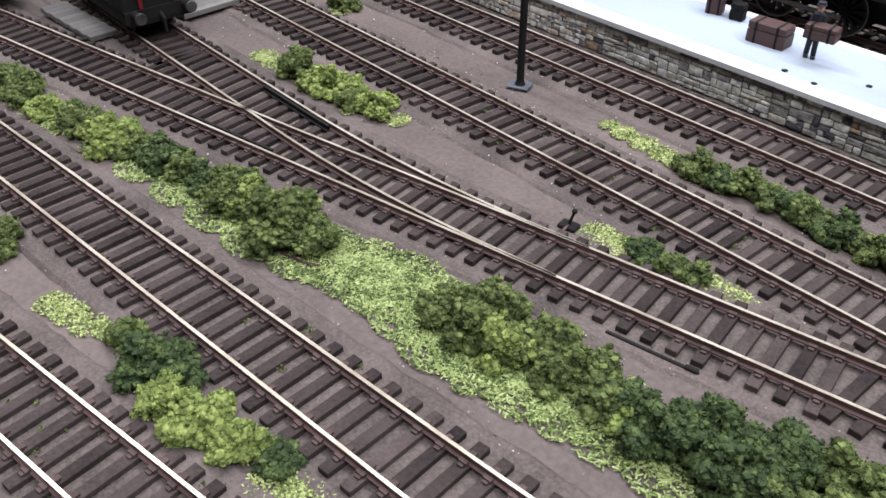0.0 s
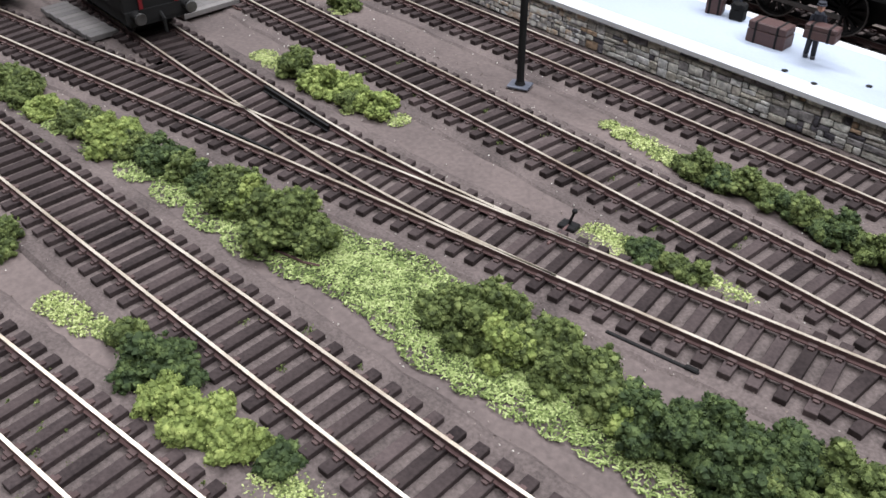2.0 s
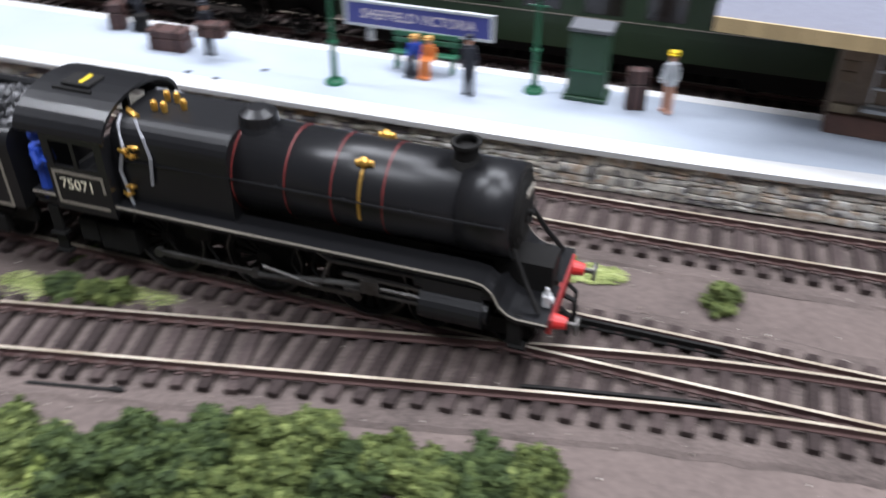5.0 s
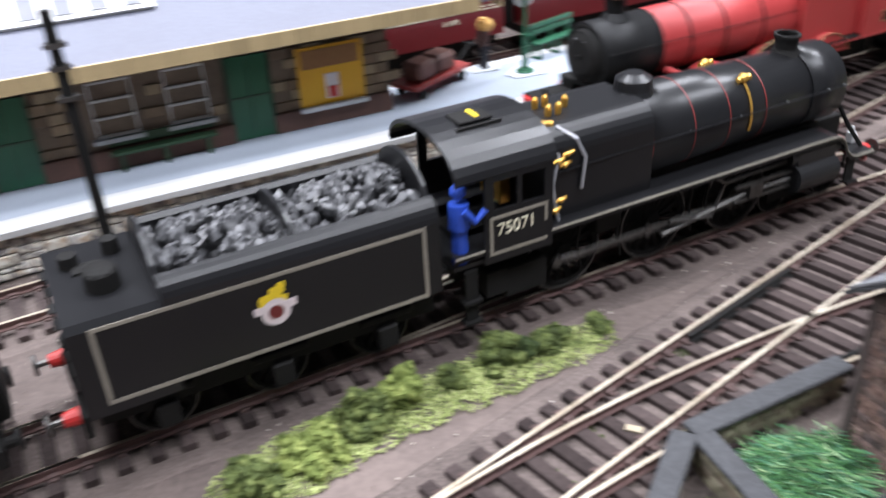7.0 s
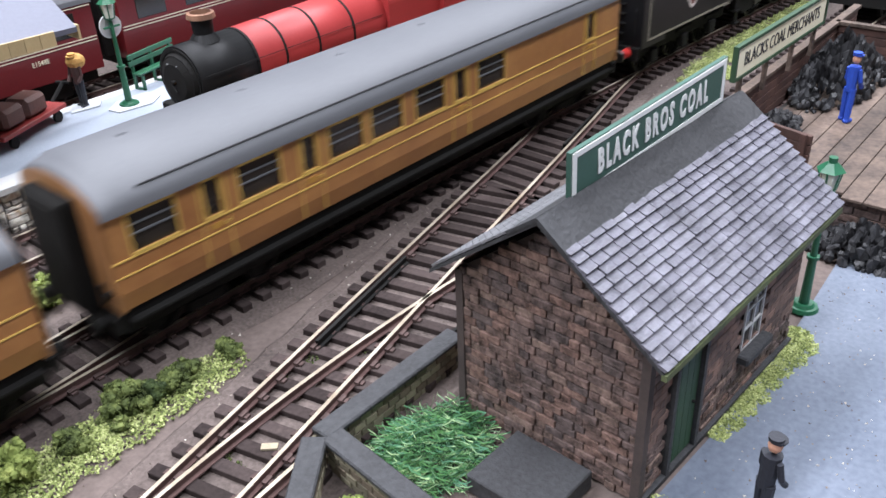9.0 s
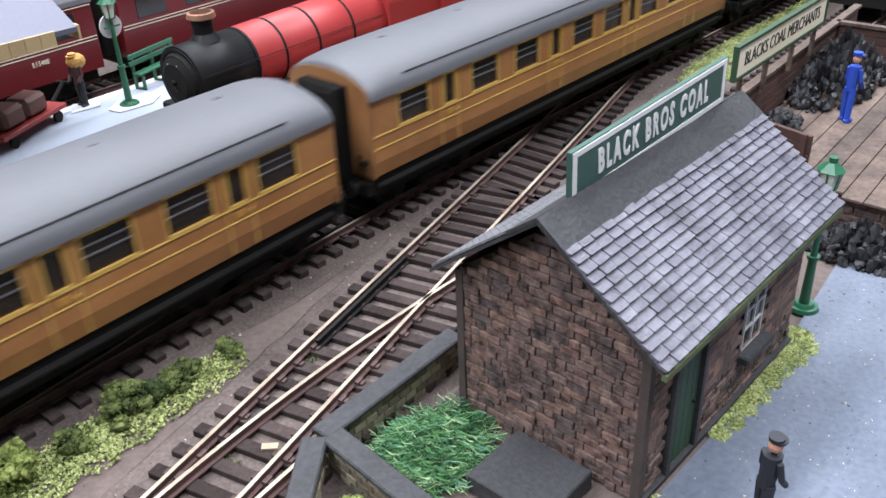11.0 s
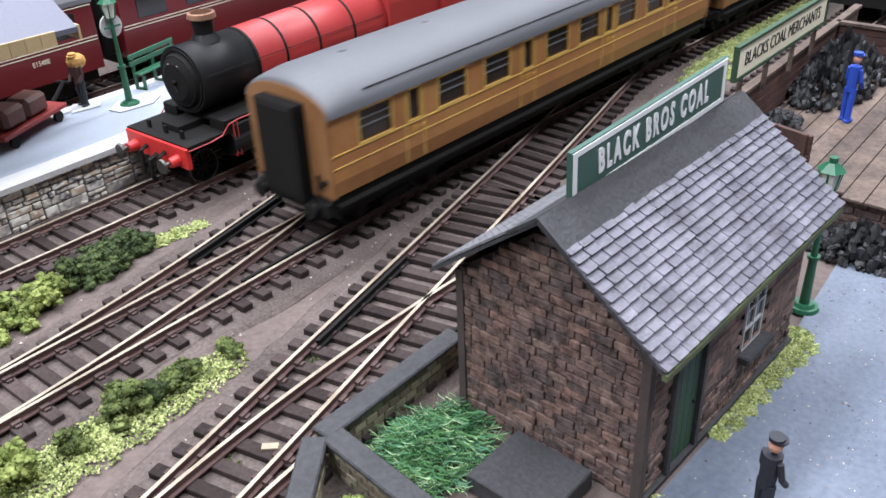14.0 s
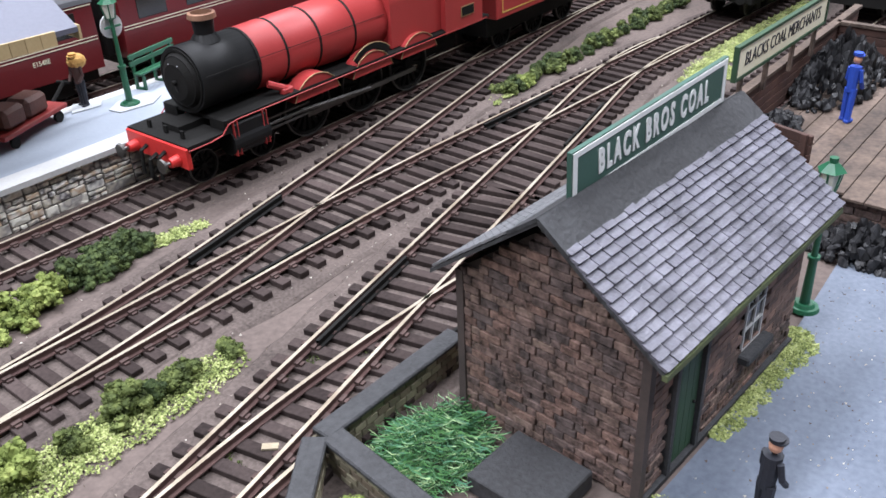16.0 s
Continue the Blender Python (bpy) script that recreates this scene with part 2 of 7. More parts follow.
def pipe(bm, pts, r, seg=6):
    """One bent tube through the points."""
    pts = [Vector(p) for p in pts]
    u = prev = None
    made = []
    for i, p in enumerate(pts):
        d = (pts[min(i + 1, len(pts) - 1)] - pts[max(i - 1, 0)]).normalized()
        if u is None:
            u = d.orthogonal()
        u = (u - d * u.dot(d)).normalized()
        w = d.cross(u)
        hoop = [bm.verts.new(p + (u * math.cos(2 * math.pi * k / seg) + w * math.sin(2 * math.pi * k / seg)) * r) for k in range(seg)]
        if prev:
            made += [bm.faces.new((prev[k], prev[(k + 1) % seg], hoop[(k + 1) % seg], hoop[k])) for k in range(seg)]
        else:
            made.append(bm.faces.new(hoop[::-1]))
        prev = hoop
    made.append(bm.faces.new(prev))
    bmesh.ops.recalc_face_normals(bm, faces=made)


def ball(bm, x, y, z, r, sz=1.0, sub=2):
    bmesh.ops.create_icosphere(bm, subdivisions=sub, radius=r, matrix=Matrix.Translation((x, y, z)) @ Matrix.Diagonal((1, 1, sz, 1)))


def prism(bm, prof, x0, x1, caps=True):
    """A profile in the y, z plane drawn along x."""
    a = [bm.verts.new((x0, y, z)) for y, z in prof]
    b = [bm.verts.new((x1, y, z)) for y, z in prof]
    n = len(prof)
    for i in range(n):
        bm.faces.new((a[i], b[i], b[(i + 1) % n], a[(i + 1) % n]))
    if caps:
        bm.faces.new(a)
        bm.faces.new(b[::-1])
    bmesh.ops.recalc_face_normals(bm, faces=bm.faces)


def sheet(bm, pts, z0, z1):
    """A flat slab with the outline pts."""
    a = [bm.verts.new((x, y, z0)) for x, y in pts]
    b = [bm.verts.new((x, y, z1)) for x, y in pts]
    n = len(pts)
    for i in range(n):
        bm.faces.new((a[i], a[(i + 1) % n], b[(i + 1) % n], b[i]))
    bm.faces.new(a[::-1])
    bm.faces.new(b)
    bmesh.ops.recalc_face_normals(bm, faces=bm.faces)


# ---- ground ----
def ground():
    bm = bmesh.new()
    bmesh.ops.create_grid(bm, x_segments=210, y_segments=80, size=0.5)
    for v in bm.verts:
        v.co = Vector((v.co.x * 4200 - 140, v.co.y * 1600 + 100, 0))
        v.co.z = 0.5 * noise.noise(v.co * 0.02) + 0.25 * noise.noise(v.co * 0.07) - 0.5
    tagged(part("ground", bm, "ground", smooth=True), "brown painted baseboard of the layout with a gritty worn surface", "ground", kind="structure")


ground()


# ---- track ----
def resample(pts, step):
    out, need, prev = [Vector(pts[0])], step, Vector(pts[0])
    for p in pts[1:]:
        p = Vector(p)
        while (p - prev).length >= need:
            prev = prev + (p - prev).normalized() * need
            out.append(prev.copy())
            need = step
        need -= (p - prev).length
        prev = p
    return out


SLOPE = 0.215


def y_d(x):
    """The running track bends gently away beyond the coal office."""
    return -0.055 * (math.sqrt((x - 370) ** 2 + 900) + (x - 370)) / 2


def line_d():
    return [(x, y_d(x)) for x in range(-2100, 1801, 10)]


def swell(x):
    """The platform and its track bow out a little near the station building."""
    return 4.0 * math.exp(-((x - 150) / 85) ** 2)


def y_e(x):
    return 59.3 + 0.0085 * x + swell(x)


def line_e():
    return [(x, y_e(x)) for x in range(-2100, 1801, 10)]


def y_c(x):
    if x < 30:
        return -105.1 + SLOPE * (x + 400)
    return -(149 - x) ** 2 / (2 * 119 / SLOPE)


def line_c():
    return [(x, y_c(x)) for x in range(-760, 150, 7)] + [(149, 0)]


def y_s(x):
    if x < -252:
        return -59.5
    k = SLOPE / 126
    return -59.5 + 0.5 * k * (x + 252) ** 2 if x < -126 else y_c(x)


def line_s():
    return [(x, y_s(x)) for x in range(-760, -120, 6)]


def y_b(x):
    if x < -100:
        return -125 + 0.113 * (x + 100)
    if x < 235:
        s = (x + 100) / 335
        h0, h1 = 2 * s ** 3 - 3 * s * s + 1, s ** 3 - 2 * s * s + s
        return h0 * -125 + h1 * 335 * 0.113 + (1 - h0) * -61.5 + (s ** 3 - s * s) * 335 * 0.2
    if x < 440:
        return -61.5 + 0.2 * (x - 235)
    s = (x - 440) / 120
    return (-20.5 + 24 * s) * (1 - s * s) + s * s * y_d(x) + (-4 * s * s * (1 - s))


def line_b():
    return [(x, y_b(x)) for x in range(-760, 561, 7)]


def y_a(x):
    return -181.4 + 0.189 * (x + 160) if x < -60 else -162.5 + 0.14 * (x + 60)


def line_a():
    return [(x, y_a(x)) for x in range(-760, 60, 10)]


def y_h(x):
    return -73.2 + 0.205 * (x - 178) - (x - 178) ** 2 / (2 * 530)


def line_h():
    return [(x, y_h(x)) for x in range(178, 380, 6)]


def y_g(x):
    if x < 313:
        return (x - 190) ** 2 / (2 * 600)
    if x < 500:
        return 12.6 + 0.205 * (x - 313)
    end = 63.9
    y0 = 12.6 + 0.205 * 187
    return end - (end - y0) * max(0.0, (1 - (x - 500) / 115)) ** 2


def line_g():
    return [(x, y_g(x)) for x in range(190, 616, 6)]


RAIL_PROF = [(-1.0, 2.0), (1.0, 2.0), (1.0, 2.35), (0.3, 2.6), (0.3, 3.5), (0.48, 3.7), (0.48, RAIL), (-0.48, RAIL), (-0.48, 3.7), (-0.3, 3.5), (-0.3, 2.6), (-1.0, 2.35)]


def rail_mesh(pts, off, gap=None):
    bm = bmesh.new()
    prev = None
    n = len(RAIL_PROF)
    for i, p in enumerate(pts):
        d = (pts[min(i + 1, len(pts) - 1)] - pts[max(i - 1, 0)]).normalized()
        nrm = Vector((-d.y, d.x))
        if gap and any(a < p.x < b for a, b in gap):
            prev = None
            continue
        ring = [bm.verts.new((*(p + nrm * (off + y)), z)) for y, z in RAIL_PROF]
        if prev:
            for k in range(n):
                f = bm.faces.new((prev[k], ring[k], ring[(k + 1) % n], prev[(k + 1) % n]))
                f.material_index = 1 if k == 6 else 0
        prev = ring
    bmesh.ops.recalc_face_normals(bm, faces=bm.faces)
    return bm


def sleeper_bm(half_l, half_r, chairs):
    bm = bmesh.new()
    box(bm, 0, (half_l - half_r) / 2, -0.6, 3.3, half_l + half_r, 2.7, bevel=0.15)
    for c in chairs:
        old = set(bm.faces)
        for s in (-1, 1):
            box(bm, 0, c + s * 1.2, 2.1, 2.3, 1.2, 1.0)
            box(bm, 0, c + s * 2.1, 2.1, 1.5, 1.1, 0.55)
        for f in bm.faces:
            if f not in old:
                f.material_index = 1
    return bm


SHARED = {}


def track(name, label, line, branch=None, skip=None, gaps=(None, None), pitch=7.0):
    """Flexible track: two rails and sleepers. branch: another centre line that the sleepers reach out to;
    skip: x ranges without sleepers of its own."""
    t = thing(name, label, "railway track", group="tracks")
    fine = resample(line, 5.0)
    SHARED["n"] = SHARED.get("n", 0) + 1
    bm = bmesh.new()
    top = 0.12 + 0.06 * SHARED["n"]
    prev = None
    for i, p in enumerate(fine):
        d = (fine[min(i + 1, len(fine) - 1)] - fine[max(i - 1, 0)]).normalized()
        nrm = Vector((-d.y, d.x))
        w = [19.5 + 1.2 * noise.noise(Vector((p.x * 0.07, p.y, q))) for q in (1.3, 7.7)]
        ring = [bm.verts.new((*(p + nrm * o), z)) for o, z in ((w[0] + 1.5, -0.6), (w[0], top), (-w[1], top), (-w[1] - 1.5, -0.6))]
        if prev:
            for q in range(3):
                bm.faces.new((prev[q], prev[q + 1], ring[q + 1], ring[q]))
        prev = ring
    bmesh.ops.recalc_face_normals(bm, faces=bm.faces)
    part("trackbed", bm, "bed", t, "gritty brown trackbed")
    for off, nm, g in ((8.7, "rail", gaps[0]), (-8.7, "rail", gaps[1])):
        r = part(nm, rail_mesh(fine, off, g), "rail_side", t, "rusty sided rail with a bright worn head")
        r.data.materials.append(M["rail_top"])
    for i, p in enumerate(resample(line, pitch)):
        if skip and any(a < p.x < b for a, b in skip):
            continue
        j = min(range(len(fine)), key=lambda k: (fine[k] - p).length_squared)
        d = (fine[min(j + 1, len(fine) - 1)] - fine[max(j - 1, 0)]).normalized()
        hl = hr = 14.8
        for b in branch or ():
            lo, hi, fn = b
            if lo < p.x < hi:
                o = fn(p.x) - p.y
                if o > 0.3:
                    hl = 14.8 + min(o, 31)
                elif o < -0.3:
                    hr = 14.8 + min(-o, 31)
        key = (round(hl), round(hr))
        if key not in SHARED:
            o = part("sleeper", sleeper_bm(*((14.8, 14.8) if key == (15, 15) else key), (8.7, -8.7)), "sleeper", t)
            o.data.materials.append(M["chair"])
            SHARED[key] = o.data
        else:
            o = new("sleeper", SHARED[key])
            o.parent = t
        jit = noise.noise(Vector((p.x * 0.9, p.y, 3)))
        o.matrix_basis = pose(p.x * MM, p.y * MM, 0, 0, 0, math.degrees(math.atan2(d.y, d.x)) + jit * 0.8)
    return t


def all_tracks():
    track("running_track", "straight main running track with rusty rails and dark sleepers", line_d(),
          [(-50, 149, y_c), (190, 390, y_g), (380, 561, y_b)])
    track("platform_track", "track beside the stone platform wall, rusty rails on dark sleepers", line_e(), [(412, 616, y_g)])
    track("yard_track", "yard track slanting through a turnout, dark sleepers", line_c(), [(-330, -126, y_s)], skip=[(-50, 160)])
    track("siding_track", "siding track joining the yard track at a turnout", line_s(), skip=[(-330, -100)])
    track("goods_track", "goods track curving past the bushes to a turnout", line_b(), [(178, 356, y_h)], skip=[(382, 620)])
    track("outer_track", "outer yard track along the baseboard edge", line_a())
    track("coal_siding", "short siding behind the coal office, pale rails", line_h(), skip=[(170, 358)])
    track("crossover_track", "crossover between the running and platform tracks", line_g(), skip=[(180, 390), (411, 640)])


all_tracks()


# ---- platform ----
TOP = 16.0


def edge(x):
    return 77.6 + 0.006 * x + 1.5 * swell(x)


def platform():
    t = thing("platform", "pale grey station platform with white edging and a rubble wall", "platform")
    xs = list(range(-560, 1001, 10))
    bm = bmesh.new()
    for (o0, o1, z0, z1), nm in (((2.5, 50, 0, TOP - 0.6), "core"),):
        sheet(bm, [(x, edge(x) + o0) for x in xs] + [(x, 128) for x in xs[::-1]], z0, z1)
    part("core", bm, M["wall_mortar"], t, "grey mortar behind the stones")
    bm = bmesh.new()
    sheet(bm, [(x, edge(x) + 9) for x in xs] + [(x, 124.5) for x in xs[::-1]], TOP - 0.55, TOP)
    part("paving", bm, "platform", t, "pale blue-grey paving")
    bm = bmesh.new()
    sheet(bm, [(x, edge(x)) for x in xs] + [(x, edge(x) + 8.97) for x in xs[::-1]], TOP - 1.9, TOP + 0.05)
    part("edge_stone", bm, "white", t, "white painted front edging")
    bm = bmesh.new()
    sheet(bm, [(x, 124.53) for x in xs] + [(x, 129.5) for x in xs[::-1]], TOP - 1.9, TOP + 0.05)
    part("edge_stone", bm, "white", t, "white painted rear edging")
    # rubble facing: short panels, each split into uneven rows and stones; the stretch that is passed stone by stone
    rnd = random.Random(3)
    rest = bmesh.new()
    count = 0

    def stone(bm, ox, oy, oz, w, h, k):
        hw, hh = w / 2, h / 2
        c = [min(0.55, 0.22 * h) * k.uniform(0.2, 1) for _ in range(8)]
        pts = [(-hw, -hh + c[0]), (-hw + c[1], -hh), (hw - c[2], -hh), (hw, -hh + c[3]), (hw, hh - c[4]), (hw - c[5], hh), (-hw + c[6], hh), (-hw, hh - c[7])]
        f = [bm.verts.new((ox + a - math.copysign(0.22, a), oy + k.uniform(-0.15, 0.15), oz + b - math.copysign(0.18, b))) for a, b in pts]
        g = [bm.verts.new((ox + a, oy + 0.6, oz + b)) for a, b in pts]
        mid = bm.verts.new((ox + k.uniform(-0.2, 0.2) * w, oy - k.uniform(0.05, 0.35), oz + k.uniform(-0.15, 0.15) * h))
        for i in range(8):
            bm.faces.new((f[i], f[(i + 1) % 8], mid))
            bm.faces.new((f[i], g[i], g[(i + 1) % 8], f[(i + 1) % 8]))

    x = -560.0
    while x < 480:
        pw = rnd.uniform(6, 17)
        z = 0.0
        while z < 13.9:
            h = min(rnd.choice((1.7, 2.0, 2.4, 3.0, 3.8)), 14.1 - z)
            if 14.1 - z - h < 1.4:
                h = 14.1 - z
            u = 0.0
            while u < pw - 0.1:
                w = min(rnd.choice((2.6, 4.2, 6.0, 8.5)) * (1.15 if h > 2.8 else 1.0), pw - u)
                if pw - u - w < 2.0:
                    w = pw - u
                cx, cz = x + u + w / 2, z + h / 2
                cy = edge(cx) + 1.75 + rnd.uniform(-0.35, 0.35)
                k = random.Random(rnd.randrange(10 ** 6))
                if -235 < cx < -20 and count < 300:
                    b2 = bmesh.new()
                    stone(b2, 0, 0, 0, w - 0.28, h - 0.26, k)
                    bmesh.ops.recalc_face_normals(b2, faces=b2.faces)
                    o = part("stone", b2, "rubble", t)
                    o.matrix_basis = at(cx, cy, cz)
                    count += 1
                else:
                    stone(rest, cx, cy, cz, w - 0.28, h - 0.26, k)
                u += w
            z += h
        x += pw
    bmesh.ops.recalc_face_normals(rest, faces=rest.faces)
    part("rubble_facing", rest, M["rubble_joined"], t, "rest of the rubble facing", kind="stuff")
    # iron covers in the paving
    for x, y in ((-145, 88), (-132, 86), (-118, 99)):
        bm = bmesh.new()
        rod(bm, (x, y, TOP), (x, y, TOP + 0.25), 1.2, seg=12)
        part("drain_cover", bm, "matt_black", t)
    return t


M["wall_mortar"] = mat("wall_mortar", (0.2, 0.185, 0.17), (0.09, 0.083, 0.08), 0.9, coarse=0.1)
M["rubble_joined"] = island_mat("rubble_joined", [(0.74, 0.71, 0.63), (0.3, 0.28, 0.27), (0.64, 0.59, 0.5), (0.12, 0.11, 0.12), (0.78, 0.76, 0.71), (0.5, 0.37, 0.26), (0.7, 0.67, 0.6)], 0.85)




# ---- lettering ----
def letters(text, size, material, parent, m, name="lettering", squeeze=1.0, thick=0.12, label="", bold=0.0, spaced=1.0):
    """Raised letters of the built-in font, upright in the x, z plane, centred, facing -y; sizes in millimetres."""
    cu = bpy.data.curves.new("text", "FONT")
    cu.body, cu.size, cu.align_x, cu.align_y, cu.extrude, cu.resolution_u, cu.offset = text, size * MM, "CENTER", "CENTER", thick * MM, 3, bold * MM
    cu.space_character = spaced
    tmp = new("text", cu)
    me = bpy.data.meshes.new_from_object(tmp.evaluated_get(bpy.context.evaluated_depsgraph_get()))
    bpy.data.objects.remove(tmp)
    me.transform(Matrix.Rotation(radians(90), 4, "X") @ Matrix.Diagonal((squeeze, 1, 1, 1)))
    me.materials.clear()
    me.materials.append(M[material])
    ob = new(name, me)
    ob.parent = parent
    ob.matrix_basis = m
    return tagged(ob, label)


def at(x, y, z, rx=0, ry=0, rz=0):
    return pose(x * MM, y * MM, z * MM, rx, ry, rz)


M.update({
    "door_gilt": mat("door_gilt", (0.5, 0.27, 0.05), (0.4, 0.2, 0.04), 0.5, bump=0),
    "boiler_red_line": mat("red_lining", (0.17, 0.022, 0.02), (0.12, 0.015, 0.014), 0.5, bump=0),
    "panel_line": mat("grey_lining", (0.3, 0.27, 0.22), (0.2, 0.18, 0.15), 0.6, bump=0),
    "crest_yellow": mat("crest_yellow", (0.8, 0.6, 0.03), (0.7, 0.5, 0.02), 0.5, bump=0),
    "crest_white": mat("crest_white", (0.75, 0.7, 0.7), (0.6, 0.5, 0.5), 0.5, bump=0),
    "driver_blue": mat("overall_blue", (0.02, 0.08, 0.5), (0.015, 0.05, 0.33), 0.6),
    "dull_red": mat("dull_red", (0.3, 0.022, 0.022), (0.2, 0.014, 0.014), 0.55, coarse=0.05, bump=0.05),
    "skin": mat("figure_face", (0.55, 0.3, 0.2), (0.45, 0.22, 0.15), 0.6),
    "cab_inside": mat("cab_inside", (0.12, 0.08, 0.05), (0.06, 0.04, 0.03), 0.7),
})


def ring(bm, x, y, z, r, w, t, seg=28, a0=0, a1=360):
    """A flat band round the x axis."""
    n = max(3, int(seg * abs(a1 - a0) / 360))
    prev = first = None
    full = abs(a1 - a0) >= 360
    for i in range(n + (0 if full else 1)):
        a = radians(a0 + (a1 - a0) * i / n)
        c, s = math.cos(a), math.sin(a)
        q = [bm.verts.new((x + dx, y + c * rr, z + s * rr)) for dx, rr in ((-w / 2, r), (w / 2, r), (w / 2, r + t), (-w / 2, r + t))]
        if prev:
            for k in range(4):
                bm.faces.new((prev[k], q[k], q[(k + 1) % 4], prev[(k + 1) % 4]))
        else:
            first = q
        prev = q
    if full:
        for k in range(4):
            bm.faces.new((prev[k], first[k], first[(k + 1) % 4], prev[(k + 1) % 4]))
    bmesh.ops.recalc_face_normals(bm, faces=bm.faces)


def wheel_bm(r, spokes=12, t=2.4):
    """A wheel in one piece with its axle along y: tyre, tapered spokes (or a dished disc) and hub."""
    bm = bmesh.new()
    seg = 2 * spokes if spokes else 28

    def loop(q, y):
        return [bm.verts.new((math.cos(2 * math.pi * i / seg) * q, y, math.sin(2 * math.pi * i / seg) * q)) for i in range(seg)]

    def band(p, q, only=None):
        for i in range(seg):
            if only is None or i % 2 == only:
                j = (i + 1) % seg
                bm.faces.new((p[i], p[j], q[j], q[i]))

    outer = [loop(r, s * t / 2) for s in (-1, 1)]
    inner = [loop(r * 0.86, s * t / 2) for s in (-1, 1)]
    web = [loop(r * 0.85, s * t * 0.22) for s in (-1, 1)]
    root = [loop(r * 0.24, s * t * 0.3) for s in (-1, 1)]
    hub = [loop(r * 0.2, s * t * 0.7) for s in (-1, 1)]
    band(outer[0], outer[1])
    for k in (0, 1):
        band(outer[k], inner[k])
        band(inner[k], web[k])
        band(web[k], root[k], 0 if spokes else None)
        band(root[k], hub[k])
        bm.faces.new(hub[k])
    if spokes:
        band(web[0], web[1], 1)
        band(root[0], root[1], 1)
        for i in range(seg):
            bm.faces.new((web[0][i], web[1][i], root[1][i], root[0][i]))
    bmesh.ops.recalc_face_normals(bm, faces=bm.faces)
    return bm


def wheelset(parent, xs, r, spokes, y=8.3):
    first = None
    for x in xs:
        for s in (-1, 1):
            if first is None:
                first = part("wheel", wheel_bm(r, spokes), "matt_black", parent)
                first.matrix_basis = at(x, s * y, r)
                bm = bmesh.new()
                ring(bm, 0, 0, 0, r * 0.97, 0.9, r * 0.05, 32)
                bmesh.ops.rotate(bm, verts=bm.verts, cent=(0, 0, 0), matrix=Matrix.Rotation(radians(90), 3, "Z"))
                tyre = part("tyre", bm, "gun", first)
                tyre.matrix_basis = at(0, -1.2, 0)
            else:
                w = same(first, x, s * y, r, rz=0 if s < 0 else 180)
                ty = new("tyre", tyre.data)
                ty.parent = w
                ty.matrix_basis = at(0, -1.2, 0)


def buffers(parent, x, z, face, material="red"):
    for y in (-11.5, 11.5):
        bm = bmesh.new()
        rod(bm, (x, y, z), (x + face * 3.5, y, z), 2.1, 1.6, 14)
        b = part("buffer", bm, material, parent, "red buffer housing with a steel head" if material == "red" else "")
        bm = bmesh.new()
        rod(bm, (x + face * 3.4, y, z), (x + face * 6, y, z), 0.7, seg=8)
        rod(bm, (x + face * 6, y, z), (x + face * 6.8, y, z), 2.6, 2.4, 16)
        part("buffer_head", bm, "gun", b)


def coal_heap(bm, x0, x1, y0, y1, z, n, size, hump=3.0):
    rnd = random.Random(7)
    for i in range(n):
        x, y = rnd.uniform(x0, x1), rnd.uniform(y0, y1)
        u, v = (x - x0) / (x1 - x0), (y - y0) / (y1 - y0)
        h = hump * 4 * v * (1 - v) * (0.6 + 0.4 * math.sin(u * 9))
        r = rnd.uniform(0.5, 1.0) * size
        k = bmesh.ops.create_icosphere(bm, subdivisions=1, radius=r)["verts"]
        m = Euler((rnd.uniform(0, 6), rnd.uniform(0, 6), rnd.uniform(0, 6))).to_matrix()
        sc = (rnd.uniform(0.7, 1.3), rnd.uniform(0.6, 1.1), rnd.uniform(0.5, 0.9))
        for q in k:
            q.co = m @ Vector([q.co[j] * sc[j] * rnd.uniform(0.8, 1.15) for j in range(3)]) + Vector((x, y, z + h + rnd.uniform(-0.6, 0.8)))


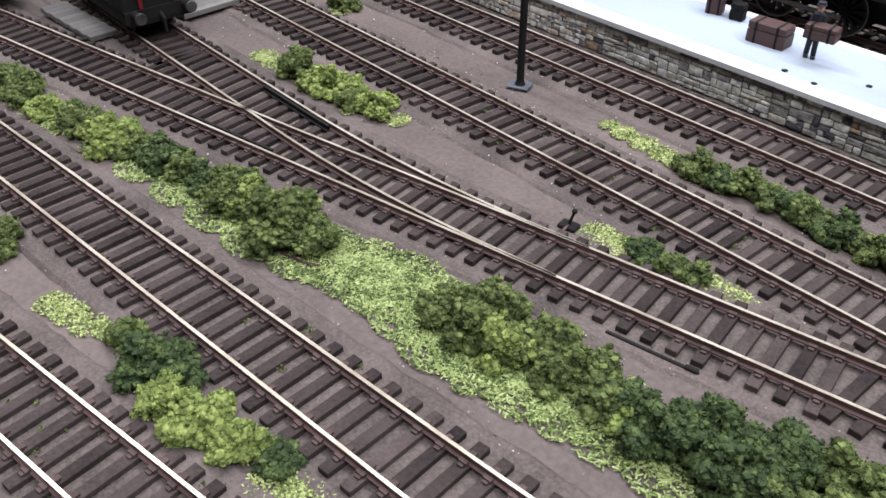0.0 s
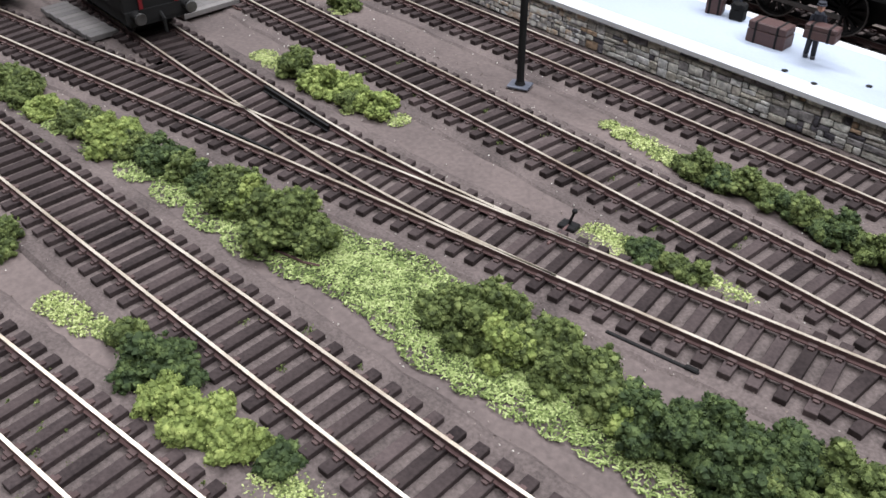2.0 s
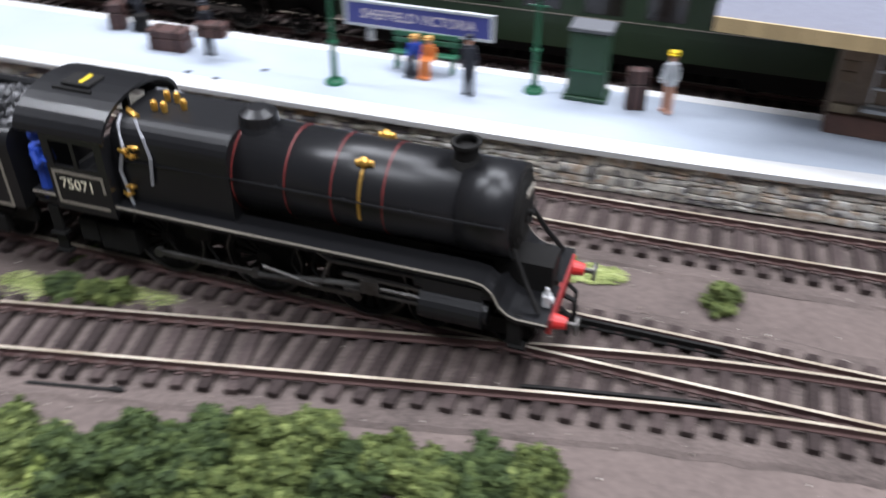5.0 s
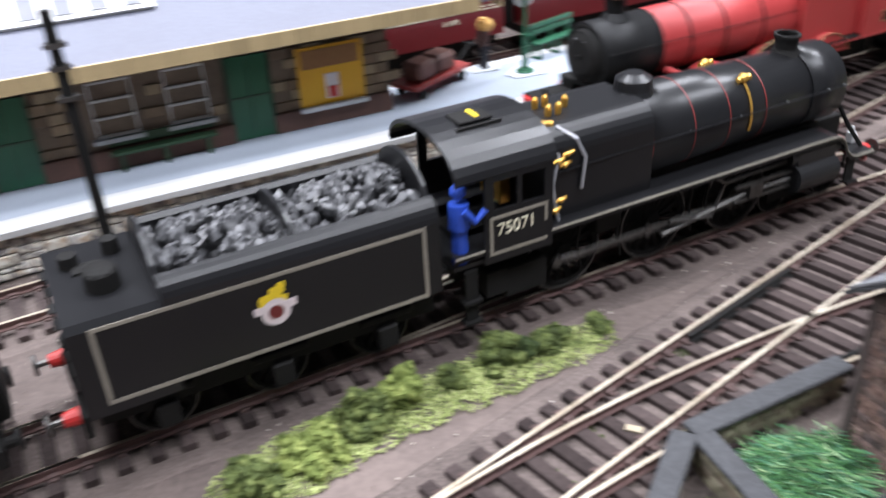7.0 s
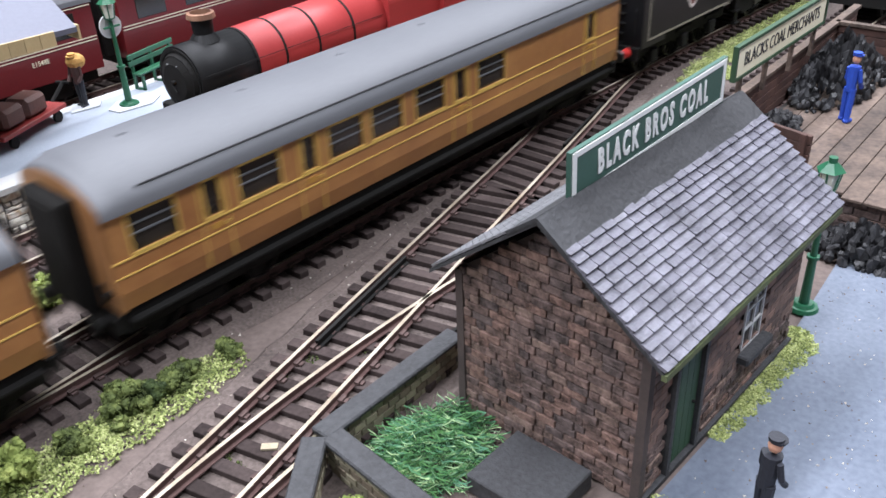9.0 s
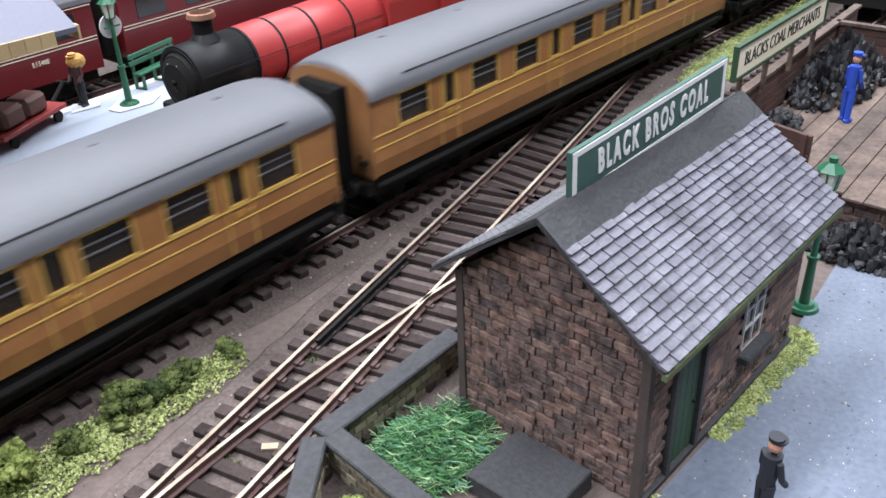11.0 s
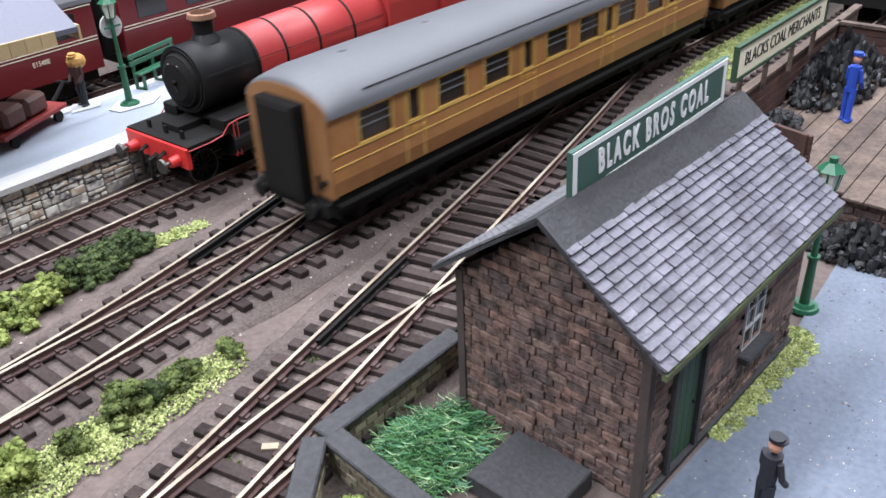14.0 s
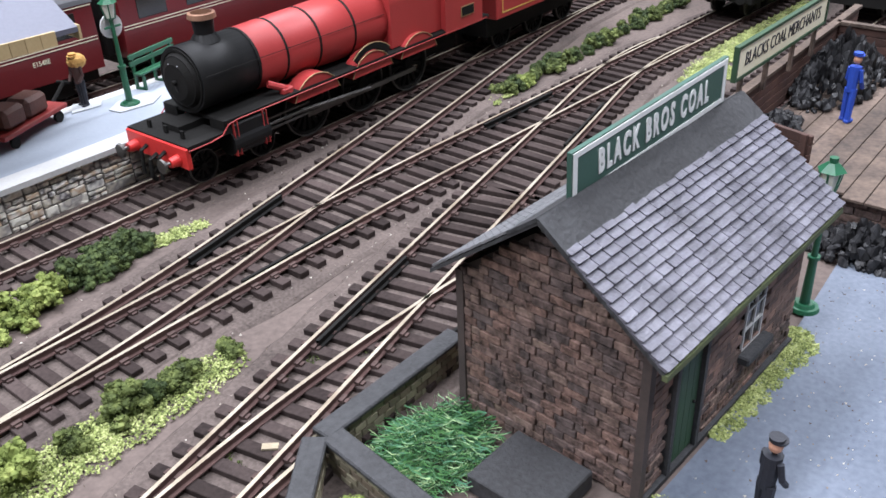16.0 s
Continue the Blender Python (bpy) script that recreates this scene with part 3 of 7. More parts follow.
# ---- the black locomotive (x forward, z over the rail heads) ----
def locomotive():
    t = thing("steam_locomotive", "black tender locomotive with thin red boiler bands and brass fittings", "locomotive")
    bm = bmesh.new()
    rod(bm, (104, 0, 35), (170, 0, 35), 12.6, 11.5, 40)
    part("boiler", bm, "black", t, "gloss black boiler barrel", smooth=False)
    for p in t.children[0].data.polygons:
        p.use_smooth = len(p.vertices) == 4
    bm = bmesh.new()
    rod(bm, (166, 0, 35), (181, 0, 35), 11.9, 11.9, 40)
    sb = part("smokebox", bm, "black", t)
    for p in sb.data.polygons:
        p.use_smooth = len(p.vertices) == 4
    bm = bmesh.new()
    prev = None
    for i in range(5):
        a = i / 4
        rod(bm, (181 + a * 1.6, 0, 35), (181.5 + a * 1.6, 0, 35), 9.8 * math.sqrt(max(0.05, 1 - a * a * 0.92)), seg=28)
    ring(bm, 181.2, 0, 35, 9.7, 0.8, 0.7, 32)
    rod(bm, (183, 0, 35), (184.6, 0, 35), 0.9, seg=8)
    rod(bm, (184.2, 0, 35), (184.4, 2.6, 37), 0.3, seg=5)
    rod(bm, (184.2, 0, 35), (184.4, -2.2, 33.5), 0.3, seg=5)
    door = part("smokebox_door", bm, "matt_black", t)
    bm = bmesh.new()
    box(bm, 183.2, 0, 40.6, 0.5, 6.4, 1.2)
    part("number_plate", bm, "panel_line", door)
    # firebox with rounded square shoulders
    bm = bmesh.new()
    prof = []
    for cy, cz, a0, a1 in ((7.0, 41.2, 0, 90), (-7.0, 41.2, 90, 180)):
        for i in range(7):
            a = radians(a0 + (a1 - a0) * i / 6)
            prof.append((cy + math.cos(a) * 6.0, cz + math.sin(a) * 6.0))
    prof += [(-13.0, 24), (13.0, 24)]
    prism(bm, prof, 71, 105)
    part("firebox", bm, "black", t)
    for i, (x, r) in enumerate(((105.4, 12.56), (120, 12.32), (132.5, 12.11), (146, 11.88))):
        bm = bmesh.new()
        ring(bm, x, 0, 35, r, 0.42, 0.1, 40)
        part("boiler_band", bm, "boiler_red_line", t, "thin red lining band")
    bm = bmesh.new()
    rod(bm, (165, 0, 45.5), (165, 0, 47.4), 4.6, 3.6, 20)
    rod(bm, (165, 0, 47), (165, 0, 51.2), 3.2, 3.5, 20, False)
    ring(bm, 0, 0, 0, 3.1, 0.9, 0.9, 20)
    for v in bm.verts[-80:]:
        v.co = Vector((v.co.z + 165, v.co.y, v.co.x + 51.2))
    rod(bm, (165, 0, 49.5), (165, 0, 49.7), 3.1, seg=20)
    part("chimney", bm, "matt_black", t)
    bm = bmesh.new()
    rod(bm, (108, 0, 45), (108, 0, 47.5), 6.4, 5.2, 24)
    rod(bm, (108, 0, 47.5), (108, 0, 50.2), 5.2, 4.9, 24)
    rod(bm, (108, 0, 50.2), (108, 0, 51.6), 4.9, 2.6, 24)
    part("dome", bm, "black", t, smooth=False)
    # running plate, falling in a curve to the front
    bm = bmesh.new()
    prof = [(44, 24), (172, 24), (176, 23.4), (178.5, 21.5), (180.5, 18), (183, 16), (185.5, 15.2), (194, 15.2)]
    for s in (-1, 1):
        a = [bm.verts.new((x, s * 16.6, z)) for x, z in prof]
        b = [bm.verts.new((x, s * (9.0 if x < 180 else 1.0), z)) for x, z in prof]
        c = [bm.verts.new((x, s * 16.6, z - 1.7)) for x, z in prof]
        for i in range(len(prof) - 1):
            bm.faces.new((a[i], a[i + 1], b[i + 1], b[i]))
            bm.faces.new((c[i], c[i + 1], a[i + 1], a[i]))
    plate = part("running_plate", bm, "black", t)
    for s in (-1, 1):
        bm = bmesh.new()
        pipe(bm, [(x, s * 16.75, z - 0.3) for x, z in prof], 0.28, 5)
        part("plate_lining", bm, "panel_line", plate, "fine pale lining along the edge")
    # front: beam, buffers, lamp, coupling, steps
    bm = bmesh.new()
    box(bm, 194, 0, 10.4, 1.6, 29, 4.6, bevel=0.2)
    part("buffer_beam", bm, M["dull_red"], t, "dull red buffer beam")
    buffers(t, 194.8, 12.6, 1)
    bm = bmesh.new()
    pipe(bm, [(195, 0, 12), (198, 0, 11), (198.5, 0, 6), (197, 0, 4)], 0.7, 6)
    pipe(bm, [(195, -5, 12), (197.5, -5, 10), (197.5, -5, 4)], 0.6, 6)
    pipe(bm, [(195, 5, 12), (197.5, 5, 10), (197.5, 5, 4)], 0.6, 6)
    part("coupling", bm, "matt_black", t)
    bm = bmesh.new()
    box(bm, 192, -9.5, 15.2, 2.4, 2.4, 3.6, bevel=0.3)
    rod(bm, (192, -9.5, 18.8), (192, -9.5, 20.6), 0.9, 0.5, 8)
    rod(bm, (193, -9.5, 17.2), (193.9, -9.5, 17.2), 0.9, seg=10)
    part("headlamp", bm, "white", t, "white painted headlamp")
    for s in (-1, 1):
        bm = bmesh.new()
        box(bm, 185, s * 15.5, 6, 4, 0.7, 9.5)
        box(bm, 186, s * 15.5, 5.6, 5, 3, 0.6)
        part("step", bm, "matt_black", t)
        bm = bmesh.new()
        pipe(bm, [(182, s * 9.5, 30), (186, s * 11.5, 23), (191, s * 14, 16)], 0.7, 6)
        part("frame_stay", bm, "matt_black", t)
        # cylinder and slide bars
        bm = bmesh.new()
        rod(bm, (158, s * 14, 13), (176, s * 14, 13), 4.6, seg=20)
        rod(bm, (156, s * 13, 19.5), (178, s * 13, 19.5), 3.0, seg=16)
        box(bm, 167, s * 12.5, 13, 17, 7, 8)
        box(bm, 167, s * 8, 9, 17, 9, 13)
        rod(bm, (176, s * 14, 13), (177.2, s * 14, 13), 3.2, seg=14)
        part("cylinder", bm, "black", t)
        bm = bmesh.new()
        box(bm, 147, s * 14.2, 15.3, 23, 1.1, 0.8)
        box(bm, 147, s * 14.2, 10.8, 23, 1.1, 0.8)
        rod(bm, (158, s * 14.2, 13), (143, s * 14.2, 13), 0.6, seg=6)
        box(bm, 143, s * 14.2, 11.4, 5, 2, 4)
        part("slide_bar", bm, "gun", t, "dull steel slide bars")
        bm = bmesh.new()
        box(bm, 0, 0, -0.95, 62, 0.8, 1.9, bevel=0.2)
        for dx in (-30, 0, 30):
            rod(bm, (dx, -0.6, 0), (dx, 0.6, 0), 1.5, seg=12)
        o = part("coupling_rod", bm, "gun", t)
        o.matrix_basis = at(110, s * 12.2, 7.2)
        bm = bmesh.new()
        pipe(bm, [(143, s * 13.4, 13), (110, s * 13.4, 8.4)], 0.85, 6)
        pipe(bm, [(132, s * 13.6, 19), (128, s * 13.6, 9), (112, s * 14, 12)], 0.6, 6)
        pipe(bm, [(157, s * 13.6, 19), (132, s * 13.6, 18.5), (128, s * 13.8, 21)], 0.6, 6)
        part("valve_gear", bm, "gun", t)
        # handrail and boiler side pipe
        bm = bmesh.new()
        pipe(bm, [(74, s * 13.6, 37), (100, s * 12.9, 37), (180, s * 12.4, 37)], 0.25, 5)
        for x in (80, 118, 136, 154, 172, 179):
            rod(bm, (x, s * 11.2, 37), (x, s * 12.8, 37), 0.35, seg=5)
        part("handrail", bm, "black", t)
        bm = bmesh.new()
        pts = [(140, s * (12.2 * math.sin(radians(a))), 35 + 12.2 * math.cos(radians(a))) for a in range(34, 112, 8)]
        pipe(bm, pts, 0.42, 6)
        ball(bm, 140, s * 7.4, 45.4, 1.5)
        rod(bm, (138, s * 7.4, 45), (142.5, s * 7.4, 45.4), 0.9, seg=8)
        part("clack_valve", bm, "brass", t, "polished brass valve and feed pipe")
        # injector fittings by the cab
        bm = bmesh.new()
        for x, y, z, q in ((75, 13.6, 40, 1.1), (77, 13.5, 38.5, 0.9), (74, 14.0, 27, 1.1), (75.5, 14.2, 29.5, 0.9), (78, 13.3, 41, 0.7)):
            ball(bm, x, s * y, z, q, sub=1)
            rod(bm, (x - 1.6, s * y, z), (x + 1.6, s * y, z + 0.4), 0.5, seg=6)
        part("injector_valve", bm, "brass", t, "brass injector valves")
        bm = bmesh.new()
        pipe(bm, [(72, s * 8, 47.2), (73, s * 11, 45.8), (75, s * 13.5, 41), (73, s * 14, 34), (74, s * 14, 28), (75, s * 14.2, 23.5)], 0.55, 6)
        pipe(bm, [(77, s * 9, 47), (81, s * 12.5, 44), (83, s * 13.7, 39), (82, s * 13.8, 31)], 0.5, 6)
        part("injector_pipe", bm, "steel_pipe", t, "bare steel injector pipes")
        # sand pipes and brake gear below the plate
        for x in (84, 97, 122, 128):
            bm = bmesh.new()
            pipe(bm, [(x, s * 12, 22), (x - 2, s * 12.6, 14), (x + 1, s * 11, 5)], 0.45, 5)
            part("sand_pipe", bm, "matt_black", t)
        bm = bmesh.new()
        box(bm, 92, s * 11, 15, 8, 4, 7, bevel=0.4)
        part("sand_box", bm, "matt_black", t)
    bm = bmesh.new()
    for x, y in ((79, 3), (82, 3), (79, -3), (82, -3), (86, 0)):
        rod(bm, (x, y, 46.8), (x, y, 49.2), 0.8, 1.0, 8)
        ball(bm, x, y, 49.4, 1.0, sub=1)
    rod(bm, (73, -6, 47.6), (77, -8, 47.2), 0.9, seg=6)
    part("safety_valve", bm, "brass", t, "brass safety valves on the firebox top")
    # frames
    bm = bmesh.new()
    box(bm, 121, 0, 9, 142, 9, 14)
    part("frame", bm, "matt_black", t)
    wheelset(t, (80, 110, 140), 11.2, 16)
    bm = bmesh.new()
    for s in (-1, 1):
        box(bm, 171, s * 9.8, 4, 34, 1.2, 5)
    box(bm, 171, 0, 5, 8, 18, 4)
    part("bogie_frame", bm, "matt_black", t)
    wheelset(t, (158, 183), 5.9, 10, 7.6)
    # cab
    bm = bmesh.new()
    for s in (-1, 1):
        y = s * 16.8
        for x0, x1, z0, z1 in ((52, 71, 20, 34), (52, 54.5, 34, 42.5), (61, 62.2, 34, 42.5), (68.6, 71, 34, 42.5), (52, 71, 41.5, 43.6)):
            box(bm, (x0 + x1) / 2, y, z0, x1 - x0, 0.9, z1 - z0)
    box(bm, 70.6, 0, 24, 0.9, 33, 19)
    box(bm, 57, 0, 20, 26, 32, 1.2)
    cab = part("cab", bm, "black", t)
    bm = bmesh.new()
    prof = [(17.4 * math.sin(radians(a)), 43.2 + 8.6 * (math.cos(radians(a)))) for a in range(-90, 91, 12)]
    n = len(prof)
    full = prof + [(y * 0.96, z - 0.9) for y, z in prof[::-1]]
    prism(bm, full, 44.5, 72)
    roof = part("cab_roof", bm, "black", t)
    bm = bmesh.new()
    box(bm, 57, -2, 51.7, 9, 7, 0.7, bevel=0.2)
    box(bm, 57, -6.8, 50.9, 12, 0.7, 0.8)
    vent = part("roof_vent", bm, "matt_black", roof)
    bm = bmesh.new()
    box(bm, 58, -1.8, 52.4, 1.2, 5, 0.15)
    part("vent_mark", bm, "crest_yellow", vent)
    bm = bmesh.new()
    box(bm, 67, 3, 26, 3, 10, 12)
    for y in (-2, 2, 5):
        rod(bm, (65.4, y, 33), (64.6, y, 35.5), 0.5, seg=6)
    part("backhead", bm, "brass", t, "cab backhead with brass gauges")
    for s in (-1, 1):
        panel(t, 53.2, 69.4, 22.2, 32.6, s * 17.4, "panel_line", cut=4.5)
        letters("75071", 4.6, "cream", t, at(60.6, s * 17.35, 28.6, 0, 0, 0 if s < 0 else 180), "cab_number", 0.95, label="cream painted running number")
        bm = bmesh.new()
        box(bm, 48.5, s * 15.8, 4, 3.4, 0.8, 15)
        box(bm, 48.5, s * 15.8, 4, 5, 3, 0.7)
        box(bm, 48.5, s * 15.8, 10, 5, 3, 0.7)
        part("cab_step", bm, "matt_black", t)
        bm = bmesh.new()
        box(bm, 66, s * 11, 6, 12, 5, 8)
        box(bm, 57, s * 12, 8, 6, 4, 7)
        part("injector", bm, "matt_black", t)
    return t


def panel(parent, x0, x1, z0, z1, y, material, w=0.8, cut=0.0, name="panel_lining"):
    """A painted lining frame on a side at y."""
    bm = bmesh.new()
    for a, b, c, d in ((x0, x1, z0, z0 + w), (x0, x1, z1 - w, z1), (x0, x0 + w, z0 + w, z1 - w), (x1 - w, x1, z0 + w + cut, z1 - w)):
        box(bm, (a + b) / 2, y, c, b - a, 0.12, d - c)
    return part(name, bm, material, parent, "thin painted lining")


def driver():
    """The crewman is one plain figure."""
    bm = bmesh.new()
    rod(bm, (0, 0, 0), (0, 0, 9.5), 2.2, 1.9, 10)
    rod(bm, (0, 0, 9.5), (0, 0, 16), 2.6, 2.4, 10)
    ball(bm, 0, 0, 19, 2.0)
    pipe(bm, [(0, -2.6, 15), (2.5, -3.6, 12), (5, -3.8, 14.5)], 0.95, 8)
    pipe(bm, [(0, 2.6, 15), (1, 3, 10)], 0.95, 8)
    return tagged(part("crew_figure", bm, "driver_blue"), "plain figure in blue overalls leaning from the cab", "figurine")


# ---- its tender ----
def tender():
    t = thing("tender", "black lined tender heaped with coal behind the locomotive", "tender")
    bm = bmesh.new()
    # high sides that curve inwards at the top
    prof = [(-17.3, 17), (17.3, 17), (17.3, 35.6)]
    prof += [(13.3 + 4.0 * math.cos(radians(a)), 35.6 + 5.2 * math.sin(radians(a))) for a in range(15, 91, 15)]
    prof += [(12.3, 39.8), (12.3, 34.6), (-12.3, 34.6), (-12.3, 39.8)]
    prof += [(-13.3 + 4.0 * math.cos(radians(a)), 35.6 + 5.2 * math.sin(radians(a))) for a in range(90, 166, 15)] + [(-17.3, 35.6)]
    prism(bm, prof, -22, 40)
    prism(bm, [(-17.3, 14.5), (17.3, 14.5), (17.3, 35.2), (16.2, 36.8), (-16.2, 36.8), (-17.3, 35.2)], -41, -22)
    body = part("body", bm, "black", t)
    for x, h in ((39.5, 9.5), (8, 6.0), (-21.5, 8.5)):
        bm = bmesh.new()
        prof = [(13.2 * math.cos(radians(a)), 37.6 + h * math.sin(radians(a))) for a in range(0, 181, 15)] + [(-12.6, 34.6), (12.6, 34.6)]
        prism(bm, prof, x - 0.5, x + 0.5)
        part("bulkhead", bm, "black", t)
    bm = bmesh.new()
    rod(bm, (-31, -5, 36.2), (-31, -5, 40.6), 3.6, 3.6, 18)
    ball(bm, -31, -5, 40.6, 3.6, 0.35)
    part("filler_cap", bm, "matt_black", t)
    bm = bmesh.new()
    rod(bm, (-36, 7, 36.2), (-36, 7, 39.6), 2.2, 2.0, 12)
    rod(bm, (-27, 9, 36.2), (-27, 9, 40.1), 2.0, 1.8, 12)
    box(bm, -33, 4, 36.2, 6, 4, 1.2)
    part("vent", bm, "matt_black", t)
    bm = bmesh.new()
    coal_heap(bm, -20, 38, -12, 12, 37.4, 520, 2.1, 4.5)
    part("coal_load", bm, "coal", t, "heap of glossy black coal", kind="stuff")
    for s in (-1, 1):
        panel(t, -36.6, 36.4, 16.9, 35.4, s * 17.36, "panel_line", 0.9)
        bm = bmesh.new()
        for v in ((-0.6, 28.6, 5.0, 2.2), (0.8, 30.6, 3.4, 1.6), (1.8, 31.8, 1.8, 1.2), (-2.6, 27.8, 1.6, 2.4), (2.2, 27.6, 1.4, 2.2)):
            box(bm, v[0], s * 17.38, v[1], v[2], 0.14, v[3])
        c = part("crest", bm, "crest_yellow", t, "small yellow and white crest")
        bm = bmesh.new()
        rod(bm, (0, s * 17.3, 26.2), (0, s * 17.47, 26.2), 3.3, seg=18)
        box(bm, 0, s * 17.4, 26.5, 9.4, 0.2, 1.8)
        part("crest_roundel", bm, "crest_white", c)
        bm = bmesh.new()
        rod(bm, (0, s * 17.4, 26.2), (0, s * 17.52, 26.2), 1.7, seg=14)
        part("crest_centre", bm, "boiler_red_line", c)
        # axle boxes and springs
        for x in (-26, 0, 26):
            bm = bmesh.new()
            box(bm, x, s * 14.2, 5, 5, 3, 6, bevel=0.4)
            box(bm, x, s * 14.4, 12.5, 13, 1.4, 1.6, bevel=0.3)
            part("axle_box", bm, "matt_black", t)
        bm = bmesh.new()
        box(bm, 0, s * 13.4, 10, 78, 1.2, 7.5)
        part("frame_side", bm, "matt_black", t)
        bm = bmesh.new()
        pipe(bm, [(-41.4, s * 14, 20), (-42, s * 14, 21), (-42, s * 14, 30), (-41.2, s * 14, 31)], 0.3, 5)
        part("handrail", bm, "black", t)
    wheelset(t, (-26, 0, 26), 7.6, 12, 8.0)
    bm = bmesh.new()
    box(bm, -41.8, 0, 9.6, 1.4, 33, 5.6, bevel=0.2)
    part("buffer_beam", bm, "matt_black", t)
    buffers(t, -42.4, 12.6, -1)
    bm = bmesh.new()
    for y in (-7, 7):
        for z in range(16, 37, 4):
            box(bm, -41.6, y, z, 1.2, 3.6, 0.3)
    part("ladder", bm, "matt_black", t)
    bm = bmesh.new()
    box(bm, 44, 0, 18.5, 8, 26, 1)
    part("fall_plate", bm, "matt_black", t)
    return t


# ---- teak coaches ----
def coach(windows, label):
    """Length 230, front at +115. windows: (centre, width) along the side."""
    t = thing("passenger_coach", label, "railway coach", group="coaches of the passing train")
    y = 17.2
    bm = bmesh.new()
    lo, hi = 28.9, 38.5
    for s in (-1, 1):
        prism(bm, [(s * y, lo), (s * (y + 0.15), 20), (s * (y - 0.9), 15), (s * (y - 1.6), 15), (s * (y - 0.9), 20), (s * (y - 0.9), lo)], -113, 113)
        prism(bm, [(s * y, hi), (s * y, 40.2), (s * (y - 0.9), 40.2), (s * (y - 0.9), hi)], -113, 113)
        x = -113.0
        for c, w in sorted(windows) + [(113.0, 0.0)]:
            if c - w / 2 - x > 0.1:
                box(bm, (x + c - w / 2) / 2, s * (y - 0.45), lo, c - w / 2 - x, 0.9, hi - lo)
            x = c + w / 2
    body = part("side_panelling", bm, "teak", t)
    for e in (-1, 1):
        bm = bmesh.new()
        prism(bm, [(-17.2, 15), (17.2, 15), (17.2, 40.2)] + [(17.2 * math.cos(radians(a)), 40.2 + 6.2 * math.sin(radians(a))) for a in range(15, 180, 15)] + [(-17.2, 40.2)], e * 112.2, e * 113.4)
        part("end_wall", bm, "teak_dark", t, "plain darker teak end")
        bm = bmesh.new()
        box(bm, e * 115.5, 0, 14, 5, 15, 28, bevel=0.8)
        for k in range(4):
            box(bm, e * (113.8 + k * 1.2), 0, 13.6, 0.5, 17, 29)
        part("gangway", bm, "matt_black", t, "black corridor bellows")
        bm = bmesh.new()
        pipe(bm, [(e * 114, -12, 17), (e * 114.2, -12, 22)], 0.6, 6)
        rod(bm, (e * 113.4, -14.5, 20), (e * 115, -14.5, 20), 0.9, seg=8)
        part("brake_pipe", bm, "matt_black", t)
        bm = bmesh.new()
        box(bm, e * 114, 0, 9.5, 2, 32, 4)
        part("headstock", bm, "matt_black", t)
        for yy in (-11.5, 11.5):
            bm = bmesh.new()
            rod(bm, (e * 114, yy, 12), (e * 118, yy, 12), 1.3, seg=10)
            rod(bm, (e * 117.6, yy, 12), (e * 118.4, yy, 12), 2.5, seg=14)
            part("buffer", bm, "matt_black", t)
    # roof: an ellipse drawn down at the ends
    bm = bmesh.new()
    rings = []
    for x, k in ((-113.1, 0.66), (-112.2, 0.76), (-109, 0.88), (-104, 0.97), (-82, 1), (0, 1), (82, 1), (104, 0.97), (109, 0.88), (112.2, 0.76), (113.1, 0.66)):
        rings.append([bm.verts.new((x, 18.2 * math.cos(radians(a)) * (0.97 + 0.03 * k), 39.4 + (2.2 + 8.2 * k) * math.sin(radians(a)))) for a in range(0, 181, 9)])
    for p, q in zip(rings[:-1], rings[1:]):
        for i in range(len(p) - 1):
            bm.faces.new((p[i], q[i], q[i + 1], p[i + 1]))
    bm.faces.new(rings[0])
    bm.faces.new(rings[-1][::-1])
    bmesh.ops.recalc_face_normals(bm, faces=bm.faces)
    roof = part("roof", bm, "roof_grey", t, "smooth mid-grey roof", smooth=True)
    for a in (26, 154):
        bm = bmesh.new()
        pipe(bm, [(-98, 18.3 * math.cos(radians(a)), 39.4 + 10.5 * math.sin(radians(a))), (98, 18.3 * math.cos(radians(a)), 39.4 + 10.5 * math.sin(radians(a)))], 0.25, 5)
        part("rain_strip", bm, "coping", roof)
    for x in range(-90, 91, 36):
        bm = bmesh.new()
        rod(bm, (x, 0, 49.4), (x, 0, 50.1), 1.2, 0.9, 10)
        part("roof_vent", bm, "roof_grey", roof)
